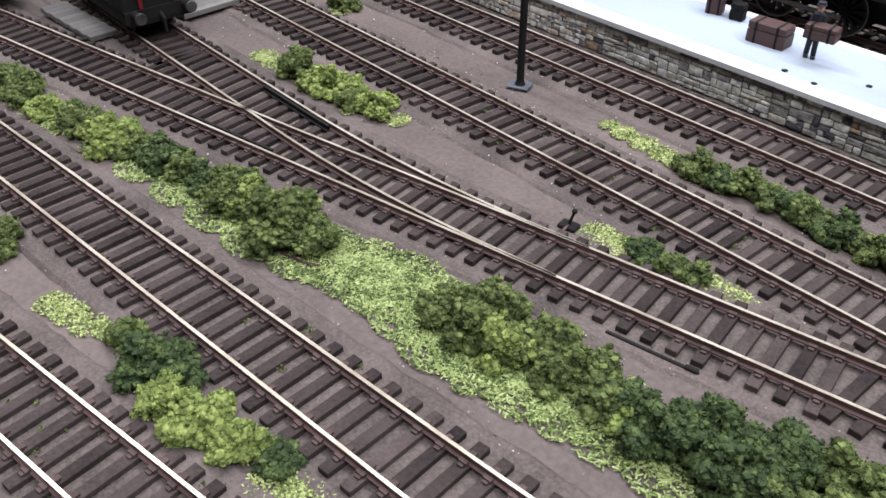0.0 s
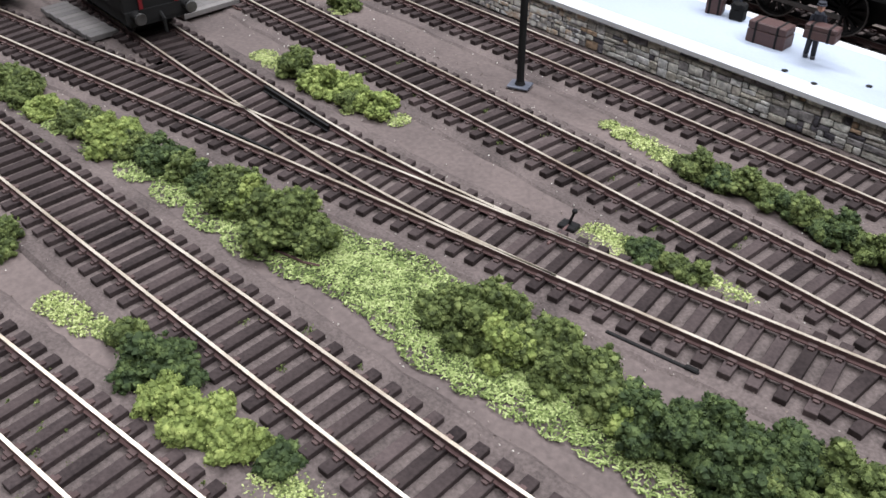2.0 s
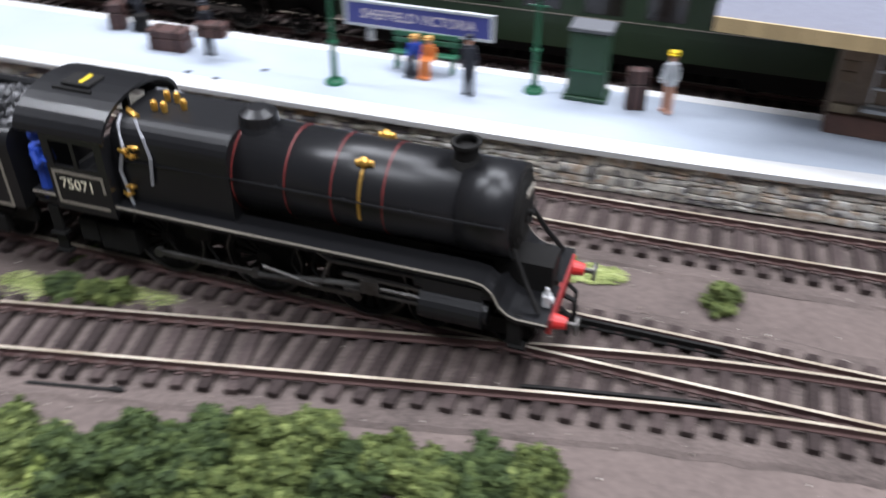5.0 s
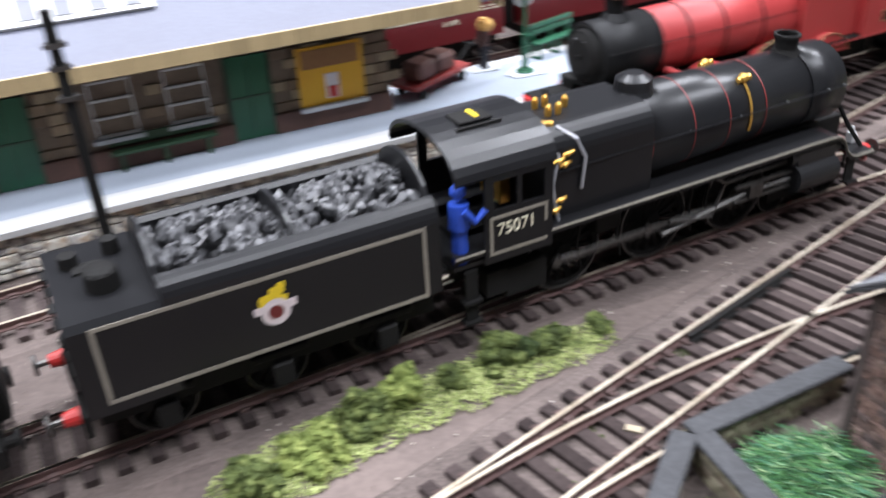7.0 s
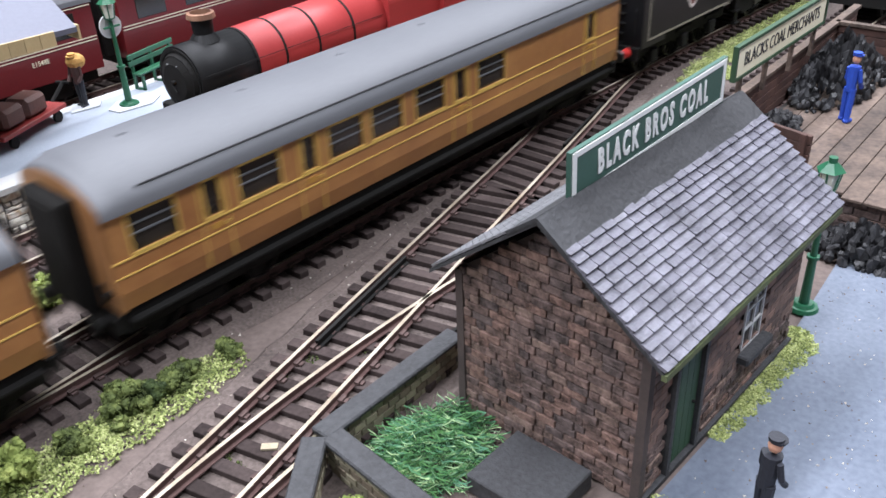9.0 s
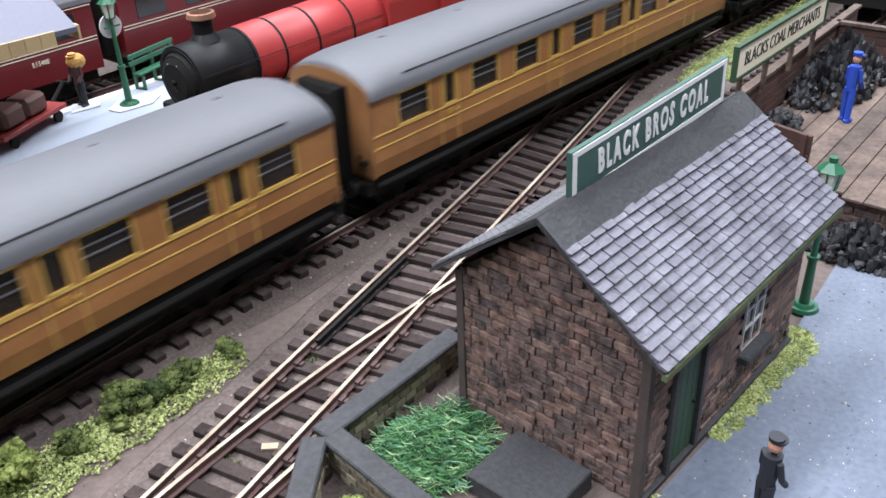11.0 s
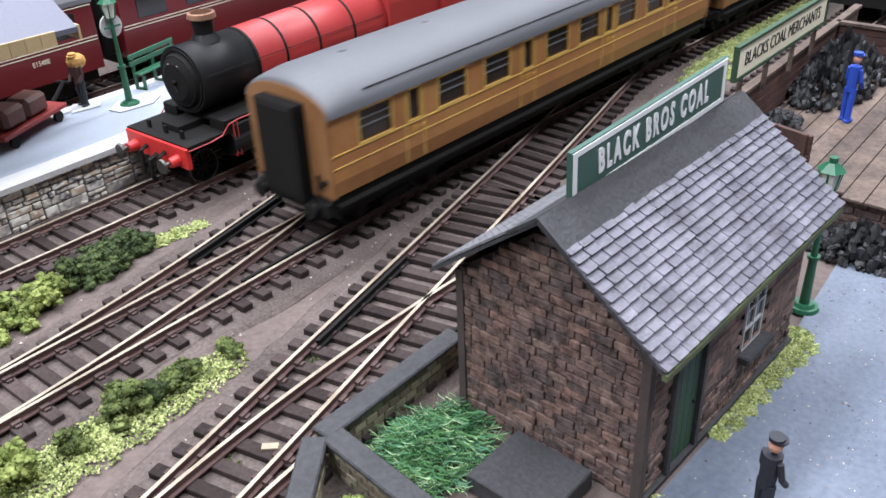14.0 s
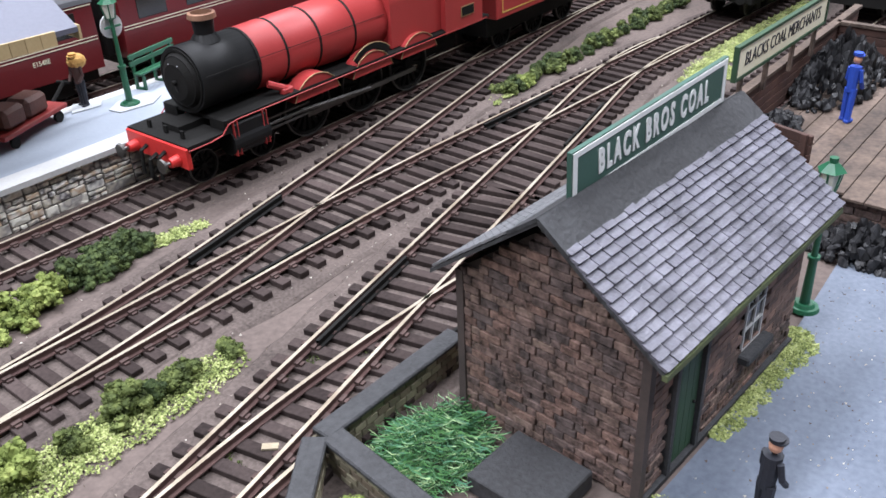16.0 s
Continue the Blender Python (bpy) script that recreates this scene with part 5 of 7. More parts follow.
    letters("BLACKS COAL MERCHANTS", 6.2, "navy", bd, at(0, -0.6, 44.8), squeeze=0.8, bold=-0.07)
    post_lamp(373.8, -133.9, 0.3, 43, "green cast-iron yard lamp with a glazed lantern")

    track("coal_track", "track behind the coal deck, rusty rails on dark sleepers", [(x, -70.0) for x in range(430, 900, 20)])


coal_yard()


# ---- plain little figures ----
def figure(label, x, y, z, coat, legs=None, hat="navy", h=23.0, rz=0, lean=0, sit=False, load=None):
    """A toy figure, one plain mesh with a few colours."""
    mats = [coat, legs or coat, "skin", hat] + ([load] if load else [])
    bm = bmesh.new()
    k = h / 23.0
    done = set()

    def tag(i):
        for f in bm.faces:
            if f not in done:
                f.material_index = i
        done.update(bm.faces)

    for s in (-1, 1):
        if sit:
            pipe(bm, [(0, s * 1.3, 6.9), (5, s * 1.3, 6.6), (5.4, s * 1.3, 0.6)], 1.1, 8)
        else:
            rod(bm, (s * 0.7, s * 1.4, 0.4), (0, s * 1.0, 11 * k), 1.0, 1.3, 8)
        box(bm, (5.8 if sit else s * 0.7 + 0.6), s * 1.4, 0, 3.4, 1.9, 1.2, bevel=0.3)
    tag(1)
    zb = 5.5 if sit else 10 * k
    rod(bm, (0, 0, zb), (0.3, 0, zb + 8.2 * k), 1.7, 2.0, 10)
    for s in (-1, 1):
        pipe(bm, [(0.3, s * 2.2, zb + 7.4 * k), (0.8, s * 2.8, zb + 3.6 * k), (2.6, s * 2.3, zb + 1.2 * k)], 0.7, 7)
    tag(0)
    ball(bm, 0.5, 0, zb + 10.4 * k, 1.45, 1.2)
    tag(2)
    rod(bm, (0.4, 0, zb + 11.6 * k), (0.4, 0, zb + 12.6 * k), 1.45, 1.6, 10)
    rod(bm, (0.9, 0, zb + 11.5 * k), (0.9, 0, zb + 11.8 * k), 1.9, 1.9, 10)
    tag(3)
    if load:
        ball(bm, -1, 0, zb + 9 * k, 3.8, 0.8)
        tag(4)
    for v in bm.verts:
        v.co.x *= 0.95
        v.co.y *= 0.95
    ob = part("figurine", bm, mats[0])
    for q in mats[1:]:
        ob.data.materials.append(M[q])
    ob.matrix_basis = at(x, y, z, 0, lean, rz)
    return tagged(ob, label, "figurine")


figure("little painted figure of a coal man in blue overalls", 466.5, -112.5, 16.2, "driver_blue", hat="driver_blue", h=24, rz=-20)
figure("little painted figure in a navy uniform and cap", 297.3, -152, 0.4, "navy", h=22, rz=-30)


# ---- station building with its canopy ----
def station():
    t = thing("station_building", "stone station building with green doors under a wide grey canopy", "building", 193.5, 111, TOP, -3)
    x0, x1 = -110.0, 84.0
    bm = bmesh.new()
    box(bm, (x0 + x1) / 2, 9, 0, x1 - x0, 16, 34)
    part("wall_core", bm, M["stone_core"], t)
    openings = [(-92, 14, 11, 29.5), (-64, 14, 11, 29.5), (-43, 14, 0, 29.5), (-11, 14.5, 11, 29.5), (12.5, 14.5, 11, 29.5), (33, 14, 0, 29.5)]
    # stones of the wall
    rnd = random.Random(8)
    src = {}
    z = 7.2
    row = 0
    while z < 33:
        x = x0 + rnd.uniform(0, 4)
        while x < x1 - 2:
            w = rnd.choice((5, 7, 9))
            mid = x + w / 2
            if not any(abs(mid - c) < ww / 2 + w / 2 - 0.6 and z < zt for c, ww, zb, zt in openings):
                if w not in src:
                    bm = bmesh.new()
                    box(bm, 0, 0, 0, w - 0.4, 1.2, 3.4, bevel=0.25)
                    src[w] = o = part("stone", bm, "sand_stone", t)
                else:
                    o = new("stone", src[w].data)
                    o.parent = t
                o.matrix_basis = at(mid, 0.7 + rnd.uniform(-0.2, 0.2), z)
            x += w
        z += 3.75
        row += 1
    x = x0
    for c, ww, zb, zt in sorted(openings) + [(x1, 0, 0, 0)]:
        if zb == 0:
            bm = bmesh.new()
            box(bm, (x + c - ww / 2) / 2, 0.2, 0, c - ww / 2 - x, 2.4, 7.0, bevel=0.3)
            part("plinth", bm, M["brown_plinth"], t, "dark brown plinth")
            x = c + ww / 2
    for c, ww, zb, zt in openings:
        bm = bmesh.new()
        if zb == 0:
            for s in (-1, 1):
                box(bm, c + s * ww / 4, 0.4, 0.4, ww / 2 - 0.2, 1.2, zt - 0.4)
            d = part("door", bm, "green_paint", t, "green panelled door")
            bm = bmesh.new()
            box(bm, c, -0.3, 15, ww - 1, 0.4, 0.6)
            for s in (-1, 1):
                box(bm, c + s * (ww / 2 + 0.3), 0, 0, 0.9, 1.6, zt)
            part("door_frame", bm, "dark_green", d)
        else:
            box(bm, c, 1.4, zb, ww - 1, 0.5, zt - zb)
            w = part("window", bm, "glass_dark", t, "white barred sash window")
            for k in range(4):
                bm = bmesh.new()
                box(bm, c, 0.6, zb + k * (zt - zb) / 3.1, ww - 1, 0.9, 0.7)
                part("glazing_bar", bm, "white", w)
            for s in (-1, 1):
                bm = bmesh.new()
                box(bm, c + s * (ww / 2 - 0.9), 0.6, zb, 0.6, 0.85, zt - zb)
                part("glazing_bar", bm, "white", w)
            bm = bmesh.new()
            box(bm, c, -0.4, zb - 1.6, ww + 1.5, 2.6, 1.5, bevel=0.2)
            part("window_sill", bm, "slab", w)
    # poster board
    bm = bmesh.new()
    box(bm, 62, -0.6, 7.5, 24, 0.8, 21)
    p = part("poster_board", bm, "poster", t, "yellow and orange advertising poster")
    bm = bmesh.new()
    box(bm, 62, -1.1, 21, 21, 0.3, 6.5)
    part("poster_band", bm, "teak_dark", p)
    bm = bmesh.new()
    box(bm, 62, -1.1, 9.4, 5, 0.3, 9, bevel=0.1)
    part("poster_figure", bm, "crest_white", p)
    bm = bmesh.new()
    box(bm, 62, -1.35, 9.8, 3, 0.3, 4)
    part("poster_mark", bm, "red", p)
    bm = bmesh.new()
    box(bm, 62, -1.6, 6, 25, 3, 1.5, bevel=0.3)
    part("poster_ledge", bm, "slab", p)
    # bench along the wall
    bm = bmesh.new()
    box(bm, 2, -3, 6, 34, 4, 0.9)
    box(bm, 2, -0.9, 8, 34, 0.8, 3)
    for k in (-14, 0, 14):
        box(bm, 2 + k, -3, 0, 1, 3.6, 6)
    tagged(part("wall_bench", bm, "green_dull", t), "green bench against the wall")
    # canopy: sloping roof, fascia boards and skylight
    bm = bmesh.new()
    prism(bm, [(-17, 40), (22, 60), (26, 58), (26, 33), (24, 33), (24, 56.5), (-17, 38.3)], x0 - 40, x1 + 36.5)
    part("canopy_roof", bm, "station_roof", t, "smooth lilac-grey sloping roof")
    for k in range(52):
        xx = x0 - 37.5 + k * 5.05
        if k == 0:
            bm = bmesh.new()
            box(bm, 0, 0, 0, 4.95, 0.8, 4.8, bevel=0.1)
            board = o = part("fascia_board", bm, "cream_boards", t)
        else:
            o = new("fascia_board", board.data)
            o.parent = t
        o.matrix_basis = at(xx, -17.4, 35.7)
    for k in range(8):
        o = new("fascia_board", board.data)
        o.parent = t
        o.matrix_basis = at(x1 + 36.9, -14.8 + k * 5.05, 35.7, 0, 0, 90)
    rs = math.degrees(math.atan2(20.0, 39))
    for x_mid, n in ((-33, 8), (74, 6)):
        bm = bmesh.new()
        m = pose(x_mid, 6.5, 52.3, rs)
        box(bm, 0, 0, 0, n * 10.2 + 1.5, 14, 1.0, m)
        sk = part("skylight", bm, "white", t, "white framed skylight")
        for k in range(n):
            bm = bmesh.new()
            m2 = pose(x_mid + (k - (n - 1) / 2) * 10.2, 6.5, 52.3, rs)
            box(bm, 0, 0, 1.0, 5.2, 10, 0.3, m2)
            part("pane", bm, "skylight", sk)
    return t


M["stone_core"] = mat("stone_wall_core", (0.2, 0.15, 0.11), (0.1, 0.075, 0.055), 0.9, coarse=0.08)
M["brown_plinth"] = mat("brown_plinth", (0.16, 0.085, 0.065), (0.09, 0.05, 0.04), 0.8, coarse=0.1)
M["cream_boards"] = mat("cream_boards", (0.55, 0.43, 0.24), (0.42, 0.31, 0.16), 0.7, coarse=0.06, rand=0.12)
station()


# ---- things on the platform ----
def trunk_box(label, x, y, sx, sy, sz, rz=0, material="luggage", name="trunk", z=TOP):
    t = thing(name, label, "luggage", x, y, z, rz)
    bm = bmesh.new()
    box(bm, 0, 0, 0, sx, sy, sz * 0.62, bevel=0.3)
    part("body", bm, material, t)
    bm = bmesh.new()
    box(bm, 0, 0, sz * 0.64, sx, sy, sz * 0.36, bevel=0.4)
    part("lid", bm, material, t)
    for s in (-0.28, 0.28):
        bm = bmesh.new()
        box(bm, sx * s, 0, -0.02, 0.9, sy + 0.3, sz + 0.15)
        part("strap", bm, "matt_black", t)
    return t


def bench(x, y, rz):
    t = thing("platform_bench", "green slatted platform bench", "bench", x, y, TOP, rz, "benches")
    for z, yy in ((6.5, -1.6), (6.5, 0.6)):
        bm = bmesh.new()
        box(bm, 0, yy, z, 26, 1.8, 0.7, bevel=0.1)
        part("seat_slat", bm, "green_paint", t)
    for z in (9.5, 12.2):
        bm = bmesh.new()
        box(bm, 0, 2.4, z, 26, 0.7, 1.8, bevel=0.1)
        part("back_slat", bm, "green_paint", t)
    for s in (-11, 0, 11):
        bm = bmesh.new()
        box(bm, s, 0.4, 0, 1.0, 5, 0.9)
        box(bm, s, -1.6, 0, 1.0, 1.0, 6.5)
        box(bm, s, 2.6, 0, 1.0, 1.0, 14)
        box(bm, s, 0.4, 5.6, 1.0, 5, 0.9)
        part("leg_frame", bm, "green_paint", t)
    return t


def running_board(x, y, rz):
    t = thing("station_name_board", "blue station name board with white letters on posts", "sign", x, y, TOP, rz)
    bm = bmesh.new()
    box(bm, 0, 0, 7, 62, 1.0, 9.6)
    b = part("board", bm, "blue_sign", t)
    bm = bmesh.new()
    for x0, x1, z0, z1 in ((-31.6, 31.6, 6.4, 7.4), (-31.6, 31.6, 16.2, 17.2), (-31.6, -30.2, 7.4, 16.2), (30.2, 31.6, 7.4, 16.2)):
        box(bm, (x0 + x1) / 2, -0.2, z0, x1 - x0, 1.5, z1 - z0)
    part("frame", bm, "slab", t)
    for s in (-21, 21):
        bm = bmesh.new()
        box(bm, s, 0.9, 0, 3, 1.6, 17, bevel=0.2)
        part("post", bm, "slab", t)
    letters("SHEFFIELD VICTORIA", 5.6, "crest_white", b, at(0, -0.55, 11.7), squeeze=0.92)
    return t


def trolley(x, y, rz):
    t = thing("luggage_trolley", "red platform trolley loaded with brown bundles", "trolley", x, y, TOP, rz)
    bm = bmesh.new()
    box(bm, 0, 0, 4.2, 34, 13, 1.6, bevel=0.2)
    part("bed", bm, M["trolley_red"], t)
    src = None
    for a in (-12, 12):
        for s in (-5.5, 5.5):
            bm = bmesh.new()
            rod(bm, (a, s - 0.6, 2.1), (a, s + 0.6, 2.1), 2.1, seg=14)
            part("wheel", bm, "matt_black", t)
    bm = bmesh.new()
    pipe(bm, [(17, 0, 5), (24, 0, 9), (26, 0, 10)], 0.7, 6)
    rod(bm, (26, -3, 10), (26, 3, 10), 0.6, seg=6)
    part("handle", bm, "matt_black", t)
    for xx, w in ((-7, 11), (4.6, 11.5)):
        bm = bmesh.new()
        box(bm, xx, 0, 5.8, w, 9.5, 7.2, bevel=1.4)
        part("sack_roll", bm, M["roll_brown"], t, "brown roped luggage roll")
    return t


def pole(x, y, z, h, label, bands=False):
    t = thing("tall_pole", label, "lamp post", x, y, z)
    bm = bmesh.new()
    box(bm, 0, 0, 0, 9, 7, 0.9, m=Matrix.Rotation(radians(25), 4, "Z"), bevel=0.2)
    part("base_plate", bm, "steel_plate", t)
    bm = bmesh.new()
    rod(bm, (0, 0, 0.8), (0, 0, 2.2), 2.2, 1.7, 14)
    rod(bm, (0, 0, 0.8), (0, 0, h), 1.55, 1.3, 14)
    part("shaft", bm, "matt_black", t)
    if bands:
        for k, r in ((h - 20, 1.8), (h - 13, 2.0), (h - 8, 2.1)):
            bm = bmesh.new()
            rod(bm, (0, 0, k), (0, 0, k + 1.2), r, seg=12)
            box(bm, 0, -1.6, k + 0.2, 5.0, 0.8, 1.0)
            part("bracket", bm, "gun", t)
    return t


def platform_things():
    trunk_box("large strapped brown leather trunk on the platform", -163.5, 106, 16, 8, 8.6, 4)
    trunk_box("upright olive travel bag on the platform", -197, 118, 7, 6, 11, 20, "luggage")
    trunk_box("tall brown travelling bag on the platform edge", 21, 113, 7, 4, 15, 15)
    trunk_box("brown leather case held by the porter", -142, 103.5, 12, 5.5, 5.5, 8, "luggage", "suitcase", TOP + 9)
    trunk_box("small dark travel case by the luggage", -186, 118, 6, 4, 7, 10, "matt_black")
    figure("little painted figure of a porter carrying a case", -146, 106, TOP, "navy", h=22, rz=-60)
    figure("little painted figure in dark clothes beside the luggage", -190, 123, TOP, "navy", h=21, rz=-90)
    figure("little painted figure seated in blue", -63, 117, TOP, "driver_blue", "navy", "sack", 17, -90, sit=True)
    figure("little painted figure seated in orange", -57.5, 117, TOP, "orange", "orange", "sack", 17, -90, sit=True)
    figure("little painted figure standing in a dark suit", -38, 105, TOP, "navy", h=23, rz=-80)
    figure("little painted figure in a grey dress with a yellow hat", 32, 114, TOP, "slab", "skin", "crest_yellow", 23, -110)
    figure("little painted figure of a worker carrying a sack", 328, 125, TOP, "luggage", "navy", "sack", 21, 200, load="sack")
    bench(-60, 119, 3)
    bench(362, 124, 14)
    running_board(-70, 139, 0)
    post_lamp(-88, 98, TOP, 44, "green platform lamp standing near the white edge", "platform_lamp")
    post_lamp(-16, 115, TOP, 44, "green platform lamp near the kiosk", "platform_lamp")
    post_lamp(338.5, 111, TOP, 42, "green platform lamp on a grey slab", "platform_lamp")
    bm = bmesh.new()
    sheet(bm, [(331, 106), (344, 104), (351, 109), (349, 116), (337, 117), (330, 112)], TOP + 0.1, TOP + 0.5)
    tagged(part("paving_patch", bm, "slab"), "flat grey slab under the platform lamp", "paving slab")
    bm = bmesh.new()
    sheet(bm, [(320, 121), (331, 119), (336, 126), (325, 129)], TOP + 0.1, TOP + 0.5)
    tagged(part("paving_patch", bm, "slab"), "flat grey slab under the figure with the sack", "paving slab")
    # kiosk
    t = thing("platform_kiosk", "tall dark green machine cabinet with a pale top edge", "kiosk", 3, 117, TOP, 0)
    bm = bmesh.new()
    box(bm, 0, 0, 0, 16, 11, 1.6, bevel=0.2)
    part("foot", bm, "dark_green", t)
    bm = bmesh.new()
    box(bm, 0, 0, 1.6, 13.5, 9, 24, bevel=0.4)
    part("body", bm, "dark_green", t)
    bm = bmesh.new()
    box(bm, 0, 0, 25.6, 15, 10.4, 1.6, bevel=0.3)
    part("cap", bm, "roof_grey", t)
    bm = bmesh.new()
    box(bm, 0, -4.7, 11, 12, 0.4, 0.6)
    part("rail", bm, "green_paint", t)
    trolley(300, 118, 24)
    # round white name plate on the lamp
    bm = bmesh.new()
    rod(bm, (0, 0.6, 34), (0, 1.3, 34), 4.4, seg=24)
    o = tagged(part("roundel_sign", bm, "white"), "round white enamel sign behind the lamp post", "sign")
    o.matrix_basis = at(338.8, 111.5, TOP - 4)
    pole(-223, 29, 0, 95, "tall black pole on a square plate between the tracks")
    pole(166, 32.5, 0, 88, "tall black pole with brackets between the tracks", True)


M["roll_brown"] = mat("roll_brown", (0.14, 0.055, 0.04), (0.08, 0.03, 0.022), 0.6, coarse=0.1)
M["trolley_red"] = mat("trolley_red", (0.3, 0.035, 0.03), (0.2, 0.022, 0.02), 0.5, coarse=0.1)
M["steel_plate"] = mat("steel_plate", (0.16, 0.17, 0.2), (0.05, 0.053, 0.065), 0.5, metal=0.4)
platform_things()


# ---- trains beyond the platform ----
def far_track():
    track("far_track", "track beyond the platform, in its shadow", [(x, 177.0) for x in range(-500, 900, 20)])
    bm = bmesh.new()
    box(bm, 100, 420, 0, 2400, 20, 260)
    tagged(part("wall_rear", bm, "wall_paint"), "dim plain room wall behind the layout", "wall", kind="structure")


M["wall_paint"] = mat("room_wall", (0.1, 0.1, 0.11), (0.07, 0.07, 0.08), 0.9, coarse=0.004)
far_track()


def simple_coach(label, x, y, body, line, length=236.0, name="stabled_coach"):
    t = thing(name, label, "railway coach", x, y, RAIL, 0, "standing coaches")
    h = length / 2
    bm = bmesh.new()
    prism(bm, [(-17, 12), (17, 12), (17.4, 22), (17, 40), (-17, 40), (-17.4, 22)], -h, h)
    part("body", bm, body, t)
    bm = bmesh.new()
    prism(bm, [(17.6 * math.cos(radians(a)), 39.6 + 9 * math.sin(radians(a))) for a in range(0, 181, 12)], -h - 0.5, h + 0.5)
    part("roof", bm, "roof_grey", t)
    n = 9
    for i in range(n):
        xx = -h + 16 + i * (length - 32) / (n - 1)
        bm = bmesh.new()
        box(bm, xx, -17.25, 27.5, 15, 0.5, 9.5, bevel=0.2)
        w = part("window", bm, "glass_dark", t)
    for z in (25.6, 38.6, 24.3) if line == "cream" else (25.6,):
        bm = bmesh.new()
        box(bm, 0, -17.5, z, length - 1, 0.25, 0.32)
        part("lining", bm, line, t)
    bm = bmesh.new()
    box(bm, 0, 0, 7, length - 4, 28, 5)
    part("underframe", bm, "matt_black", t)
    for e in (-1, 1):
        bm = bmesh.new()
        for s in (-1, 1):
            box(bm, e * (h - 36), s * 11.5, 2.5, 44, 2, 5, bevel=0.4)
        part("bogie", bm, "matt_black", t)
        bm = bmesh.new()
        box(bm, e * (h + 2.2), 0, 12, 4.4, 15, 27, bevel=0.6)
        part("gangway", bm, "matt_black", t)
    wheelset(t, (-h + 20, -h + 52, h - 52, h - 20), 6.3, 0, 7.8)
    return t


def far_trains():
    a = simple_coach("maroon coach with fine cream lining standing beyond the platform", 241, 177, "maroon", "cream")
    letters("E1548E", 2.8, "cream", a, at(91, -17.6, 21.0), "coach_number", 0.9)
    bm = bmesh.new()
    rod(bm, (84, -17.6, 33), (84, -17.2, 33), 4.5, seg=22)
    part("roundel", bm, "white", a, "round white sticker")
    simple_coach("second maroon coach beyond the platform lamp", 489, 177, "maroon", "cream")
    simple_coach("dark green coach standing beyond the platform", 0, 175, "coach_green", "panel_line", 226)
    t = thing("green_locomotive", "dark green locomotive with black wheels beyond the platform", "locomotive", -195, 172, RAIL)
    bm = bmesh.new()
    rod(bm, (-70, 0, 33), (55, 0, 33), 11.5, 11.5, 28)
    part("boiler", bm, "coach_green", t)
    bm = bmesh.new()
    box(bm, 0, 0, 21, 160, 33, 1.6)
    part("running_plate", bm, "matt_black", t)
    bm = bmesh.new()
    box(bm, 66, 0, 22, 24, 32, 24, bevel=1.5)
    part("cab", bm, "coach_green", t)
    bm = bmesh.new()
    box(bm, 0, 0, 8, 150, 10, 13)
    part("frame", bm, "matt_black", t)
    for s in (-1, 1):
        bm = bmesh.new()
        box(bm, 0, s * 12.4, 8, 66, 0.9, 1.8)
        pipe(bm, [(-34, s * 13.4, 10), (-66, s * 13.4, 14)], 0.9, 6)
        part("rod", bm, "gun", t)
        bm = bmesh.new()
        rod(bm, (-62, s * 14, 13), (-78, s * 14, 13), 4.6, seg=16)
        part("cylinder", bm, "matt_black", t)
    wheelset(t, (-32, 0, 32), 11.0, 14)
    wheelset(t, (-70, 60), 6.0, 10, 7.6)


far_trains()


